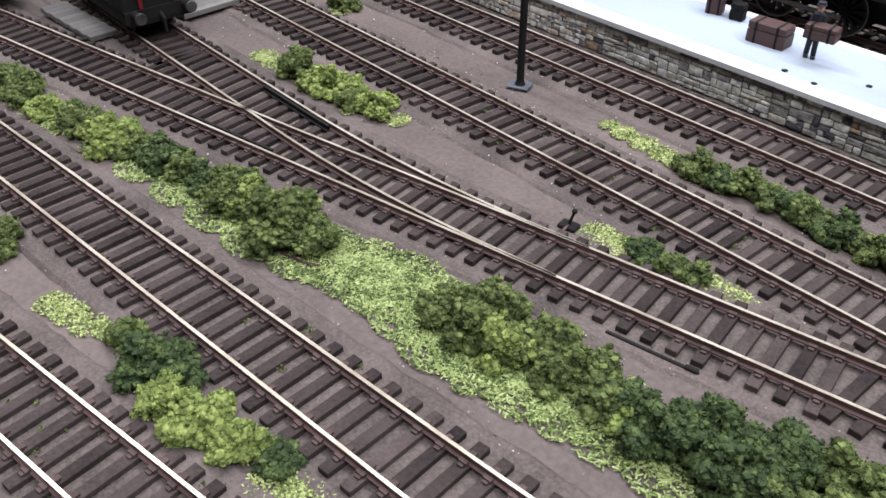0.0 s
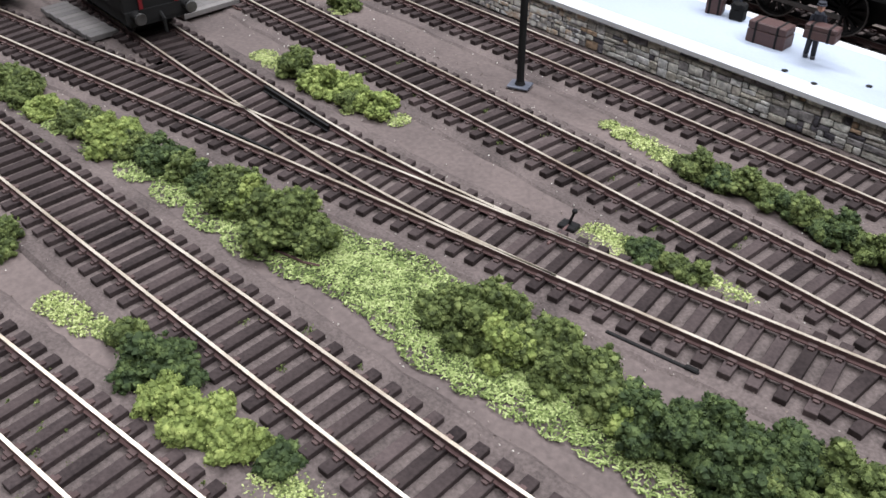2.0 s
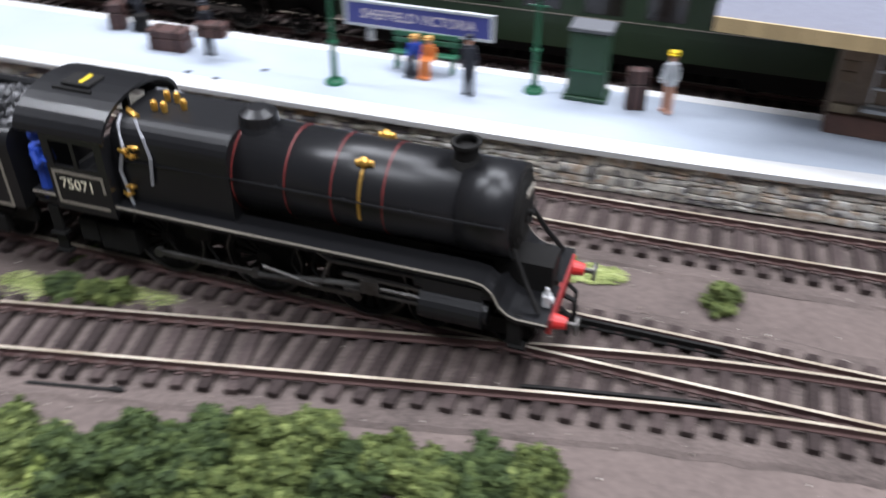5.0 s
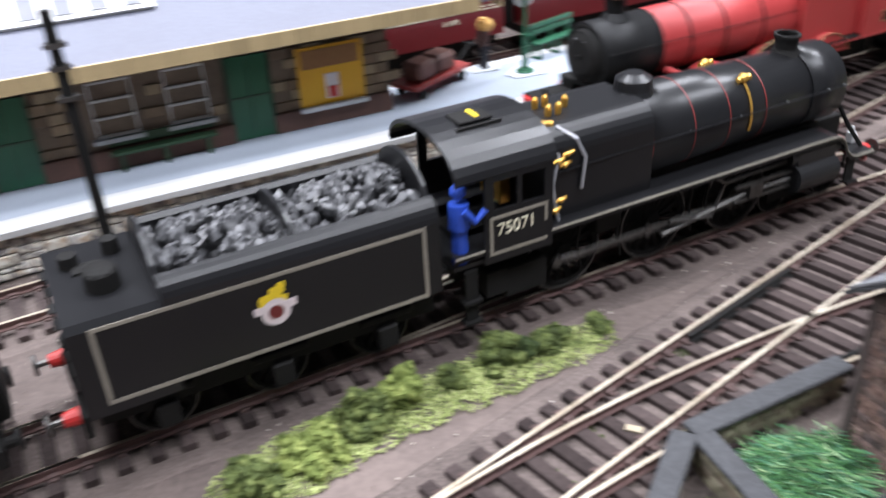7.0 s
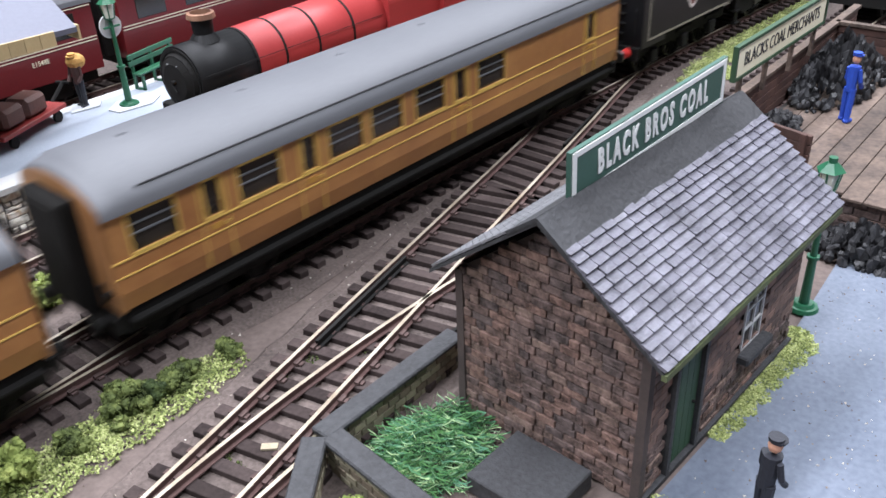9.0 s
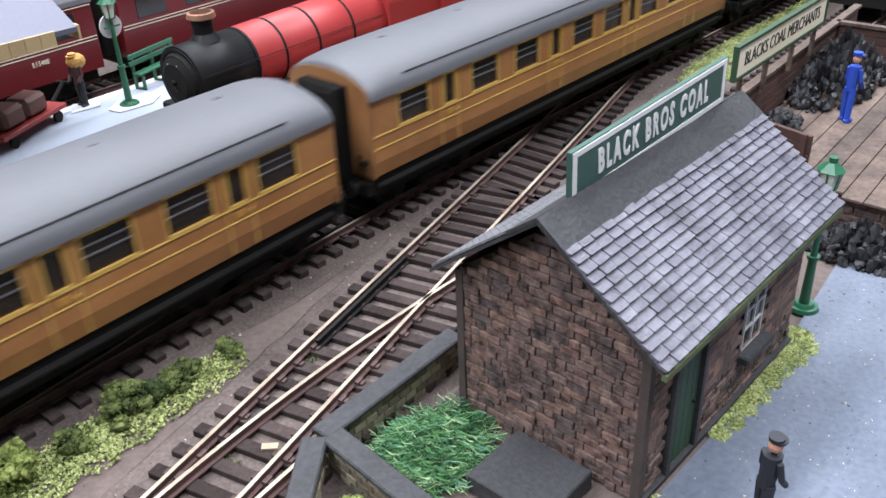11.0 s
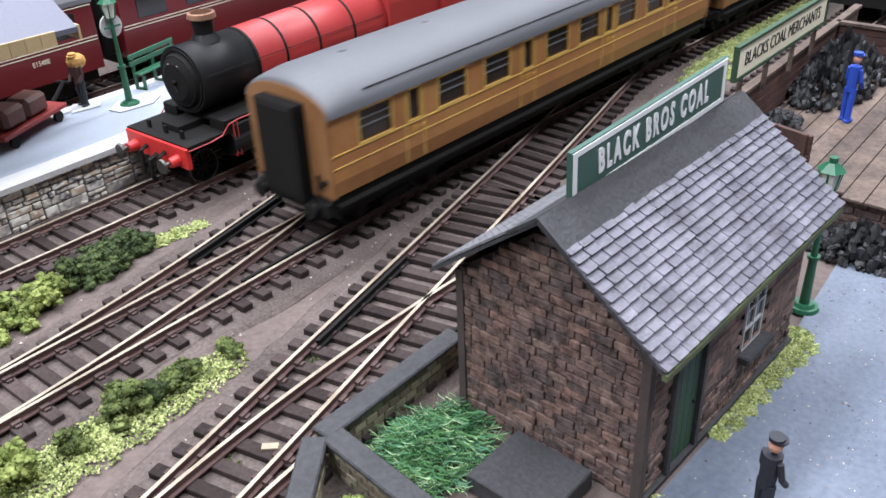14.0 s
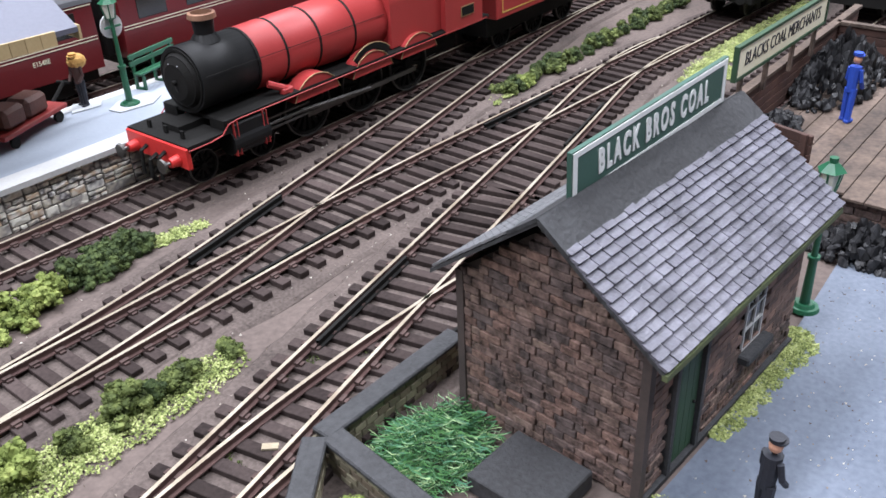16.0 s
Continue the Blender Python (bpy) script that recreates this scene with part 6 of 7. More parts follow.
# ---- the red locomotive standing on the platform track ----
def red_loco():
    x = 318.0
    t = thing("red_locomotive", "bright red tender locomotive with black smokebox, standing", "locomotive", x, y_e(x), RAIL, math.degrees(math.atan2(y_e(420) - y_e(320), 100)))
    def cyl(name, a, b, r0, r1, material, z=33.0, seg=36, label=""):
        bm = bmesh.new()
        rod(bm, (a, 0, z), (b, 0, z), r0, r1, seg)
        o = part(name, bm, material, t, label)
        for p in o.data.polygons:
            p.use_smooth = len(p.vertices) == 4
        return o
    sb = cyl("smokebox", 13, 37, 11.4, 11.4, M["satin_black"], label="matt black smokebox")
    cyl("boiler", 37, 104, 11.5, 12.6, "loco_red", label="glossy red boiler barrel")
    bm = bmesh.new()
    rod(bm, (11.6, 0, 33), (13.2, 0, 33), 8.6, 9.6, 28)
    rod(bm, (10.4, 0, 33), (11.8, 0, 33), 6.0, 8.6, 28)
    rod(bm, (8.8, 0, 33), (10.6, 0, 33), 0.9, seg=8)
    rod(bm, (9.2, 0, 33), (9.0, -2.2, 30.4), 0.3, seg=5)
    ring(bm, 13, 0, 33, 9.8, 0.8, 0.8, 32)
    d = part("smokebox_door", bm, "matt_black", t)
    bm = bmesh.new()
    for k in range(4):
        box(bm, 10.7, 2.4 - k * 1.5, 37.4, 0.4, 0.9, 1.5)
    part("number_bars", bm, "slab", d)
    bm = bmesh.new()
    rod(bm, (25, 0, 43.4), (25, 0, 46), 5.4, 3.6, 22)
    rod(bm, (25, 0, 46), (25, 0, 51.4), 3.4, 3.8, 22, False)
    rod(bm, (25, 0, 50.4), (25, 0, 50.6), 3.4, seg=22)
    ch = part("chimney", bm, M["satin_black"], t)
    bm = bmesh.new()
    for i in range(24):
        a0, a1 = i * math.pi / 12, (i + 1) * math.pi / 12
        q = [[bm.verts.new((25 + r * math.cos(a), r * math.sin(a), z)) for r, z in ((3.4, 51.2), (4.9, 51.2), (4.6, 52.8), (3.6, 53))] for a in (a0, a1)]
        for k in range(4):
            bm.faces.new((q[0][k], q[1][k], q[1][(k + 1) % 4], q[0][(k + 1) % 4]))
    bmesh.ops.remove_doubles(bm, verts=bm.verts, dist=0.01)
    part("copper_cap", bm, M["copper"], ch, "dull copper chimney cap")
    for xx, r in ((37.2, 11.5), (50, 11.7), (66, 12.0), (84, 12.25)):
        bm = bmesh.new()
        ring(bm, xx, 0, 33, r, 1.0, 0.15, 36)
        part("boiler_band", bm, "matt_black", t)
    bm = bmesh.new()
    prof = []
    for cy, cz, a0, a1 in ((8.0, 39.4, 0, 90), (-8.0, 39.4, 90, 180)):
        for i in range(7):
            a = radians(a0 + (a1 - a0) * i / 6)
            prof.append((cy + math.cos(a) * 6.0, cz + math.sin(a) * 6.0))
    prof += [(-14, 22), (14, 22)]
    prism(bm, prof, 102, 134)
    part("firebox", bm, "loco_red", t)
    bm = bmesh.new()
    rod(bm, (92, 0, 45), (92, 0, 51), 2.6, 2.2, 14)
    part("safety_valve_cover", bm, "brass", t)
    bm = bmesh.new()
    for s in (-1, 1):
        box(bm, 146, s * 16.4, 20, 26, 0.9, 15)
        box(bm, 136, s * 16.4, 35, 5, 0.9, 10)
        box(bm, 157, s * 16.4, 35, 3, 0.9, 10)
    box(bm, 134, 0, 22, 1, 32, 22)
    cab = part("cab", bm, "loco_red", t)
    bm = bmesh.new()
    box(bm, 148, -17.0, 25, 9, 0.4, 4.4)
    part("number_plate", bm, M["old_brass"], cab)
    bm = bmesh.new()
    box(bm, 148, -17.2, 25.4, 8.2, 0.3, 3.6)
    part("number_bars", bm, "matt_black", cab)
    bm = bmesh.new()
    prism(bm, [(17 * math.cos(radians(a)), 44 + 6.5 * math.sin(radians(a))) for a in range(0, 181, 15)], 132, 166)
    part("cab_roof", bm, "matt_black", t)
    # front platform, beam and running plate
    bm = bmesh.new()
    box(bm, 7, 0, 16.6, 16, 33, 1.2)
    box(bm, 89.5, 0, 20.2, 149, 33.6, 1.3)
    for s in (-1, 1):
        prism(bm, [(s * 16.4, 16.6), (s * 9, 16.6), (s * 9, 21.4), (s * 16.4, 21.4)], 14.5, 17)
    part("running_plate", bm, "matt_black", t)
    for s in (-1, 1):
        bm = bmesh.new()
        pipe(bm, [(-1, s * 16.7, 16.4), (8, s * 16.7, 16.4), (13, s * 16.9, 17.2), (16, s * 16.9, 20), (20, s * 16.9, 20.6), (162, s * 16.9, 20.6)], 0.24, 6)
        part("plate_edge", bm, "loco_red", t)
    bm = bmesh.new()
    box(bm, -1, 0, 10, 1.8, 33, 7.2, bevel=0.2)
    part("buffer_beam", bm, "red", t, "bright red riveted buffer beam")
    buffers(t, -1.8, 12.6, -1)
    bm = bmesh.new()
    pipe(bm, [(-2, 0, 12), (-5, 0, 11), (-5.5, 0, 5), (-4, 0, 3.4)], 0.8, 6)
    pipe(bm, [(-2, 5, 14), (-4.5, 5, 13), (-5, 5, 5)], 0.7, 6)
    pipe(bm, [(-2, -5, 14), (-4.5, -5, 13), (-5, -5, 5)], 0.7, 6)
    part("coupling", bm, "matt_black", t)
    for y in (-9, 0, 9):
        bm = bmesh.new()
        box(bm, 3, y, 17.8, 0.8, 1.6, 2.6)
        part("lamp_iron", bm, "matt_black", t)
    for s in (-1, 1):
        bm = bmesh.new()
        rod(bm, (17, s * 13, 12.4), (33, s * 13, 12.4), 4.8, seg=20)
        box(bm, 25, s * 12.8, 8, 16, 8.4, 12, bevel=1.2)
        c = part("cylinder", bm, M["satin_black"], t)
        for xx in (17.8, 19.4, 30.6, 32.2):
            bm = bmesh.new()
            box(bm, xx, s * 13, 7.85, 0.4, 8.5, 12.3, bevel=0.1)
            part("lining", bm, "loco_red", c, "thin red edge lining")
        bm = bmesh.new()
        for z in (10.6, 14.6):
            box(bm, 44, s * 13.8, z, 22, 1.0, 0.7)
        rod(bm, (33, s * 13.8, 12.6), (51, s * 13.8, 12.6), 0.6, seg=6)
        pipe(bm, [(51, s * 13.6, 12.6), (88, s * 13.6, 10)], 0.9, 6)
        box(bm, 86, s * 12.4, 8.6, 62, 0.8, 1.8)
        part("valve_rod", bm, "gun", t)
        # splashers with brass beading
        for xx, r in ((58, 12.2), (88, 12.2), (116, 12.2)):
            bm = bmesh.new()
            prof = [(r * math.cos(radians(a)), r * math.sin(radians(a))) for a in range(20, 161, 14)]
            va = [bm.verts.new((xx + p, s * 16.0, 13 + q)) for p, q in prof]
            vb = [bm.verts.new((xx + p, s * 10.0, 13 + q)) for p, q in prof]
            bm.faces.new(va)
            for i in range(len(va) - 1):
                bm.faces.new((va[i], va[i + 1], vb[i + 1], vb[i]))
            bmesh.ops.recalc_face_normals(bm, faces=bm.faces)
            sp = part("splasher", bm, "loco_red", t)
            bm = bmesh.new()
            pipe(bm, [(xx + p, s * 16.2, 13 + q) for p, q in prof], 0.2, 6)
            part("beading", bm, M["old_brass"], sp)
        bm = bmesh.new()
        pipe(bm, [(39, s * 11.6, 26), (44, s * 14, 23.5), (46, s * 14.6, 21.4)], 1.3, 8)
        box(bm, 45, s * 14.0, 21.2, 5, 3, 2.6, bevel=0.6)
        part("steam_pipe", bm, "loco_red", t)
        bm = bmesh.new()
        pipe(bm, [(14, s * 12, 36), (34, s * 12.0, 36), (100, s * 12.6, 36)], 0.12, 5)
        part("handrail", bm, "matt_black", t)
    bm = bmesh.new()
    arc = [(math.cos(radians(a)), math.sin(radians(a))) for a in range(48, 133, 12)]
    prof = [(88 + 15.4 * p, 13 + 15.4 * q) for p, q in arc] + [(88 + 13 * p, 13 + 13 * q) for p, q in arc[::-1]]
    front = [bm.verts.new((p, -16.3, q)) for p, q in prof]
    back = [bm.verts.new((p, -15.5, q)) for p, q in prof]
    bm.faces.new(front)
    bm.faces.new(back[::-1])
    for i in range(len(prof)):
        bm.faces.new((front[i], back[i], back[(i + 1) % len(prof)], front[(i + 1) % len(prof)]))
    plate = part("name_plate", bm, "matt_black", t, "curved black name plate edged in brass")
    bm = bmesh.new()
    pipe(bm, [(88 + 15.5 * p, -16.2, 13 + 15.5 * q) for p, q in arc], 0.2, 6)
    part("plate_rim", bm, M["old_brass"], plate)
    bm = bmesh.new()
    box(bm, 80, 0, 8, 150, 9, 12)
    part("frame", bm, "matt_black", t)
    wheelset(t, (58, 88, 116), 11.4, 16)
    wheelset(t, (9, 35), 5.8, 10, 7.6)
    # tender behind
    q = thing("red_tender", "bright red tender behind the standing red locomotive", "tender", x + 212, y_e(x + 212), RAIL, 0.4)
    bm = bmesh.new()
    box(bm, 0, 0, 17, 84, 34, 19, bevel=0.5)
    box(bm, 0, 0, 36, 84, 36, 1.6, bevel=0.4)
    part("body", bm, "loco_red", q)
    bm = bmesh.new()
    box(bm, 0, 0, 8, 84, 22, 9)
    part("frame", bm, "matt_black", q)
    panel(q, -38, 38, 19.5, 34, -17.2, "lining", 0.6)
    wheelset(q, (-28, 0, 28), 7.6, 12, 8)


M["satin_black"] = mat("satin_black", (0.013, 0.013, 0.014), (0.008, 0.008, 0.008), 0.5, coarse=0.05, bump=0.1, spec=0.22)
M["old_brass"] = mat("old_brass", (0.5, 0.36, 0.2), (0.3, 0.2, 0.1), 0.4, metal=0.5, coarse=0.2)
M["copper"] = mat("copper_cap", (0.4, 0.22, 0.14), (0.25, 0.13, 0.09), 0.45, metal=0.5, coarse=0.2)
red_loco()


# ---- sidings end: dark wagon and the crossing boards ----
def dark_wagon(x, y, rz, label, body="matt_black"):
    t = thing("goods_wagon", label, "wagon", x, y, RAIL, rz, "yard wagons")
    bm = bmesh.new()
    box(bm, -36, 0, 13, 72, 31, 26, bevel=0.5)
    part("body", bm, body, t)
    bm = bmesh.new()
    box(bm, -36, 0, 7, 74, 28, 5.6)
    part("underframe", bm, "matt_black", t)
    bm = bmesh.new()
    box(bm, 0.6, 0, 8.6, 1.4, 31, 5)
    part("buffer_beam", bm, "matt_black", t)
    buffers(t, 1.2, 12.2, 1, "matt_black")
    bm = bmesh.new()
    pipe(bm, [(1, 0, 11), (4, 0, 9), (4, 0, 3)], 0.8, 6)
    part("coupling", bm, "matt_black", t)
    bm = bmesh.new()
    for s in (-1, 1):
        box(bm, 0.9, s * 8, 14, 0.9, 1.6, 24)
    part("end_stanchion", bm, "maroon", t)
    wheelset(t, (-14, -58), 6.4, 0, 7.8)
    return t


dark_wagon(-354, -59.5, 0, "dark wagon standing at the end of the siding")


def crossing():
    t = thing("barrow_crossing", "grey weathered timber crossing boards between the tracks", "crossing", -419, -81.5, 0, 4)
    for k in range(11):
        bm = bmesh.new()
        box(bm, -4 + k * 4.6, 0 if k % 2 else 0.5, 1.2, 4.4, 13, 2.4, bevel=0.2)
        part("board", bm, "grey_boards", t)
    t = thing("barrow_crossing", "grey weathered timber crossing boards beside the siding", "crossing", -395, -28, 0, 4)
    for k in range(7):
        bm = bmesh.new()
        box(bm, -6 + k * 4.3, 0 if k % 2 else 0.5, 1.2, 4.1, 30, 2.4, bevel=0.2)
        part("board", bm, "grey_boards", t)
    dark_wagon(702, -70, 0, "dark wagon standing behind the coal deck")
    dark_wagon(-440, -97, 12, "dark wagon on the yard track beyond the crossing")


M["grey_boards"] = mat("grey_boards", (0.15, 0.135, 0.125), (0.085, 0.078, 0.072), 0.85, coarse=0.06, rand=0.2)
crossing()


# ---- vegetation ----
def sphere_lists(sub):
    """Points and faces of a faceted unit sphere."""
    bm = bmesh.new()
    bmesh.ops.create_icosphere(bm, subdivisions=sub, radius=1)
    bm.verts.index_update()
    out = [v.co.copy() for v in bm.verts], [tuple(v.index for v in f.verts) for f in bm.faces]
    bm.free()
    return out


ICO_V, ICO_F = sphere_lists(2)
LUMP_V, LUMP_F = sphere_lists(1)


def clump(stores, x, y, z, r, rnd, size=0.5, density=1.0):
    """Crumbled foam foliage: distinct puffs of uneven size heaped on one another, each rough with crumbs."""
    puffs = [(x, y, z + r * 0.35, r * 0.55)]
    for i in range(9 + int(r * 0.9)):
        a = rnd.uniform(0, 6.283)
        q = rnd.uniform(0.25, 1.05)
        pr = r * rnd.uniform(0.2, 0.4)
        h = rnd.uniform(0.1, 1.2) * max(0.12, 1.15 - q * 0.85)
        puffs.append((x + math.cos(a) * r * q, y + math.sin(a) * r * q, z + max(pr * 0.5, r * h * 1.1), pr))
    for j, (px, py, pz, pr) in enumerate(puffs):
        vs, fs = stores[j % len(stores)]
        seed = Vector((rnd.uniform(-50, 50), rnd.uniform(-50, 50), rnd.uniform(-50, 50)))

        def reach(d):
            return pr * (1 + 0.5 * noise.noise(d * 1.7 + seed) + 0.28 * noise.noise(d * 4.5 + seed))

        b = len(vs)
        for d in ICO_V:
            p = d * (reach(d) * 0.84)
            vs.append(((px + p.x) * MM, (py + p.y) * MM, max(z - 0.3, pz + p.z) * MM))
        fs += [(b + f[0], b + f[1], b + f[2]) for f in ICO_F]
        # little lumps all over the puff, each with a few crumbs
        for i in range(int(density * 3.6 * pr * pr) + 6):
            u, a = rnd.uniform(-0.65, 1), rnd.uniform(0, 6.283)
            s = math.sqrt(1 - u * u)
            d = Vector((s * math.cos(a), s * math.sin(a), u))
            p = d * (reach(d) * rnd.uniform(0.84, 1.06))
            lx, ly, lz, lr = px + p.x, py + p.y, pz + p.z, rnd.uniform(0.55, 1.25)
            if lz < z - 0.2:
                continue
            b = len(vs)
            for o in LUMP_V:
                k = lr * rnd.uniform(0.75, 1.25)
                vs.append(((lx + o.x * k) * MM, (ly + o.y * k) * MM, max(z - 0.3, lz + o.z * k) * MM))
            fs += [(b + f[0], b + f[1], b + f[2]) for f in LUMP_F]
            for q in range(6):
                u, a = rnd.uniform(-0.4, 1), rnd.uniform(0, 6.283)
                s = math.sqrt(1 - u * u) * lr * 1.1
                crumb((vs, fs), lx + s * math.cos(a), ly + s * math.sin(a), lz + u * lr * 1.1, size * rnd.uniform(0.5, 1.1), rnd)
        # a few stray tufts
        for i in range(3):
            a = rnd.uniform(0, 6.283)
            for q in range(5):
                crumb(stores[j % len(stores)], px + math.cos(a) * pr * 1.25 + rnd.gauss(0, 0.4), py + math.sin(a) * pr * 1.25 + rnd.gauss(0, 0.4), max(z, pz + rnd.gauss(0, 0.6)), size * rnd.uniform(0.5, 1.0), rnd)


TET = ((1, 0, -0.5), (-0.5, 0.87, -0.5), (-0.5, -0.87, -0.5), (0, 0, 1))
TEF = ((0, 2, 1), (0, 1, 3), (1, 2, 3), (2, 0, 3))


def crumb(store, x, y, z, r, rnd, flat=1.0):
    """An uneven little four-sided crumb, added to lists of points and faces."""
    vs, fs = store
    a, c, t = rnd.uniform(0, 6.283), rnd.uniform(-1, 1), rnd.uniform(0, 6.283)
    m = Matrix.Rotation(t, 3, Vector((math.cos(a) * math.sqrt(1 - c * c), math.sin(a) * math.sqrt(1 - c * c), c)))
    b = len(vs)
    for o in TET:
        v = m @ (Vector(o) * (r * rnd.uniform(0.7, 1.4)))
        vs.append(((x + v.x) * MM, (y + v.y) * MM, (z + v.z * flat) * MM))
    for f in TEF:
        fs.append((b + f[0], b + f[1], b + f[2]))


def crumbs_object(name, store, material, label, category, group=""):
    me = bpy.data.meshes.new(name)
    me.from_pydata(store[0], [], store[1])
    me.materials.append(M[material])
    ob = new(name, me)
    return tagged(ob, label, category, group)


def bush(x, y, r, material, seed, label, z=0.0):
    rnd = random.Random(seed)
    t = thing("bush", label, "bush", x, y, z, 0, "foam bushes")
    stores = [([], []) for _ in range(3)]
    clump(stores, 0, 0, 0, r, rnd, size=0.36 if r < 7 else 0.4, density=1.0)
    for s in stores:
        crumbs_object("foliage_clump", s, material, "", "").parent = t
    return t


def flock(name, strip, n, material, seed, label, size=0.45, blade=False):
    """Scattered ground flock inside a list of discs (x, y, r)."""
    rnd = random.Random(seed)
    store = ([], [])
    area = sum(r * r for _, _, r in strip)
    for x, y, r in strip:
        for i in range(int(1.35 * n * r * r / area)):
            a, q = rnd.uniform(0, 6.283), rnd.random() ** 0.62 * (1.05 + 0.5 * noise.noise(Vector((x + i, y, 1))))
            px, py = x + math.cos(a) * q * r, y + math.sin(a) * q * r
            if blade:
                vs, fs = store
                b = len(vs)
                d = rnd.uniform(0, 6.283)
                l, w = rnd.uniform(0.35, 0.9), rnd.uniform(0.14, 0.28)
                zz = rnd.uniform(0.0, 0.5)
                tilt = rnd.uniform(-0.25, 0.4)
                c, s = math.cos(d), math.sin(d)
                for u, v, k in ((-l, -w, 0), (l, -w, tilt), (l, w, tilt), (-l, w, 0), (0, 0, 0.35)):
                    vs.append(((px + u * c - v * s) * MM, (py + u * s + v * c) * MM, (zz + k) * MM))
                fs += [(b, b + 1, b + 4), (b + 1, b + 2, b + 4), (b + 2, b + 3, b + 4), (b + 3, b, b + 4)]
            else:
                crumb(store, px, py, rnd.uniform(-0.1, 0.45), size * rnd.uniform(0.5, 1.2), rnd, 0.6)
    ob = crumbs_object(name, store, material, label, "ground cover", "ground flock")
    ob["kind"] = "stuff"
    return ob


def plants():
    k = 0
    mid = "olive green foam bush with an uneven crumbly crown"
    dark = "dark green foam bush with an uneven crumbly crown"
    light = "bright yellow-green foam bush with a crumbly crown"
    lab = {"leaf_mid": mid, "leaf_dark": dark, "leaf_light": light}
    rows = [
        # along the strip between the goods and yard tracks
        (-352, -127, 9, "leaf_mid"), (-338, -124, 8, "leaf_mid"), (-322, -123, 6, "leaf_light"), (-309, -119, 6.5, "leaf_mid"), (-297, -117, 7, "leaf_mid"),
        (-281, -114, 9.5, "leaf_light"), (-271, -112, 7, "leaf_mid"), (-258, -108, 8, "leaf_dark"), (-245, -105, 6.5, "leaf_mid"), (-236, -103, 6, "leaf_dark"),
        (-222, -100, 11, "leaf_mid"), (-212, -99, 8, "leaf_light"), (-197, -98, 12, "leaf_mid"), (-186, -96, 8.5, "leaf_mid"),
        (-131, -84, 9.5, "leaf_mid"), (-122, -82, 10.5, "leaf_mid"), (-114, -84, 8, "leaf_light"), (-107, -78, 9, "leaf_mid"), (-98, -80, 7, "leaf_mid"), (-93, -76, 7.5, "leaf_mid"),
        (-85, -79, 6.5, "leaf_mid"), (-80, -76, 6, "leaf_dark"), (-79, -80, 5, "leaf_light"), (-68, -77, 9.5, "leaf_dark"), (-60, -71, 10, "leaf_dark"), (-52, -76, 9, "leaf_dark"),
        (-46, -66, 10, "leaf_dark"), (-36, -62, 10, "leaf_mid"), (-40, -74, 8, "leaf_mid"), (-26, -57, 9, "leaf_mid"), (-28, -68, 9, "leaf_mid"), (-16, -61, 9, "leaf_dark"), (-6, -54, 9, "leaf_mid"), (4, -58, 8, "leaf_mid"), (14, -50, 8, "leaf_dark"), (26, -50, 7, "leaf_mid"),
        # between the goods and outer tracks
        (-248, -166, 8, "leaf_mid"), (-182, -155, 5, "leaf_mid"), (-168, -153, 8.5, "leaf_dark"), (-158, -152, 6.5, "leaf_dark"), (-152, -157, 7, "leaf_light"), (-143, -155, 7.5, "leaf_light"), (-134, -153, 5.5, "leaf_light"), (-129, -151, 6, "leaf_light"), (-121, -146, 4.5, "leaf_dark"),
        # between the siding and the running track
        (-291, -33, 8.5, "leaf_mid"), (-270, -32, 8, "leaf_light"), (-258, -29, 7.5, "leaf_light"), (-252, -33, 5, "leaf_mid"), (-242, -27, 7, "leaf_light"),
        (-117, -25, 5, "leaf_dark"), (-109, -23, 5, "leaf_mid"), (-101, -22, 4.5, "leaf_mid"),
        # hedge between the running and platform tracks
        (-340, 25, 7, "leaf_mid"), (60, 31, 5, "leaf_mid"),
        (246, 33, 6, "leaf_light"), (257, 36, 6.5, "leaf_light"), (268, 38, 6.5, "leaf_dark"), (277, 39.5, 7, "leaf_dark"), (287, 39, 6, "leaf_dark"), (236, 31, 5, "leaf_light"),
        # beside the running track before the turnouts
        (215, -24, 6, "leaf_light"), (243, -24.5, 5.5, "leaf_mid"), (249, -25, 4, "leaf_dark"), (258, -25.5, 4.5, "leaf_mid"), (272, -25, 2.6, "leaf_mid"), (205, -26, 6, "leaf_mid"), (190, -30, 6.5, "leaf_light"), (178, -34, 6, "leaf_mid"), (228, -25, 3.4, "leaf_mid"),
        # by the yard walls
        (249, -91, 6, "leaf_light"), (475, 22, 4, "leaf_light"),
    ]
    for x in range(-140, -20, 7):
        rows.append((x, 27.5 + 1.5 * math.sin(x), 5.8 + math.sin(x * 2.3), "leaf_dark" if x % 3 == 0 else "leaf_mid"))
    for x in range(-20, 16, 8):
        rows.append((x, 31 + 2 * math.sin(x), 5.8, "leaf_light"))
    for x in range(462, 640, 6):
        rows.append((x, 24 + 2.2 * math.sin(x * 1.7), 3.6 + 1.1 * math.sin(x * 0.9), "leaf_mid" if x % 4 else "leaf_dark"))
    for x, y, r, m in rows:
        k += 1
        bush(x, y, r, m, k, lab[m])
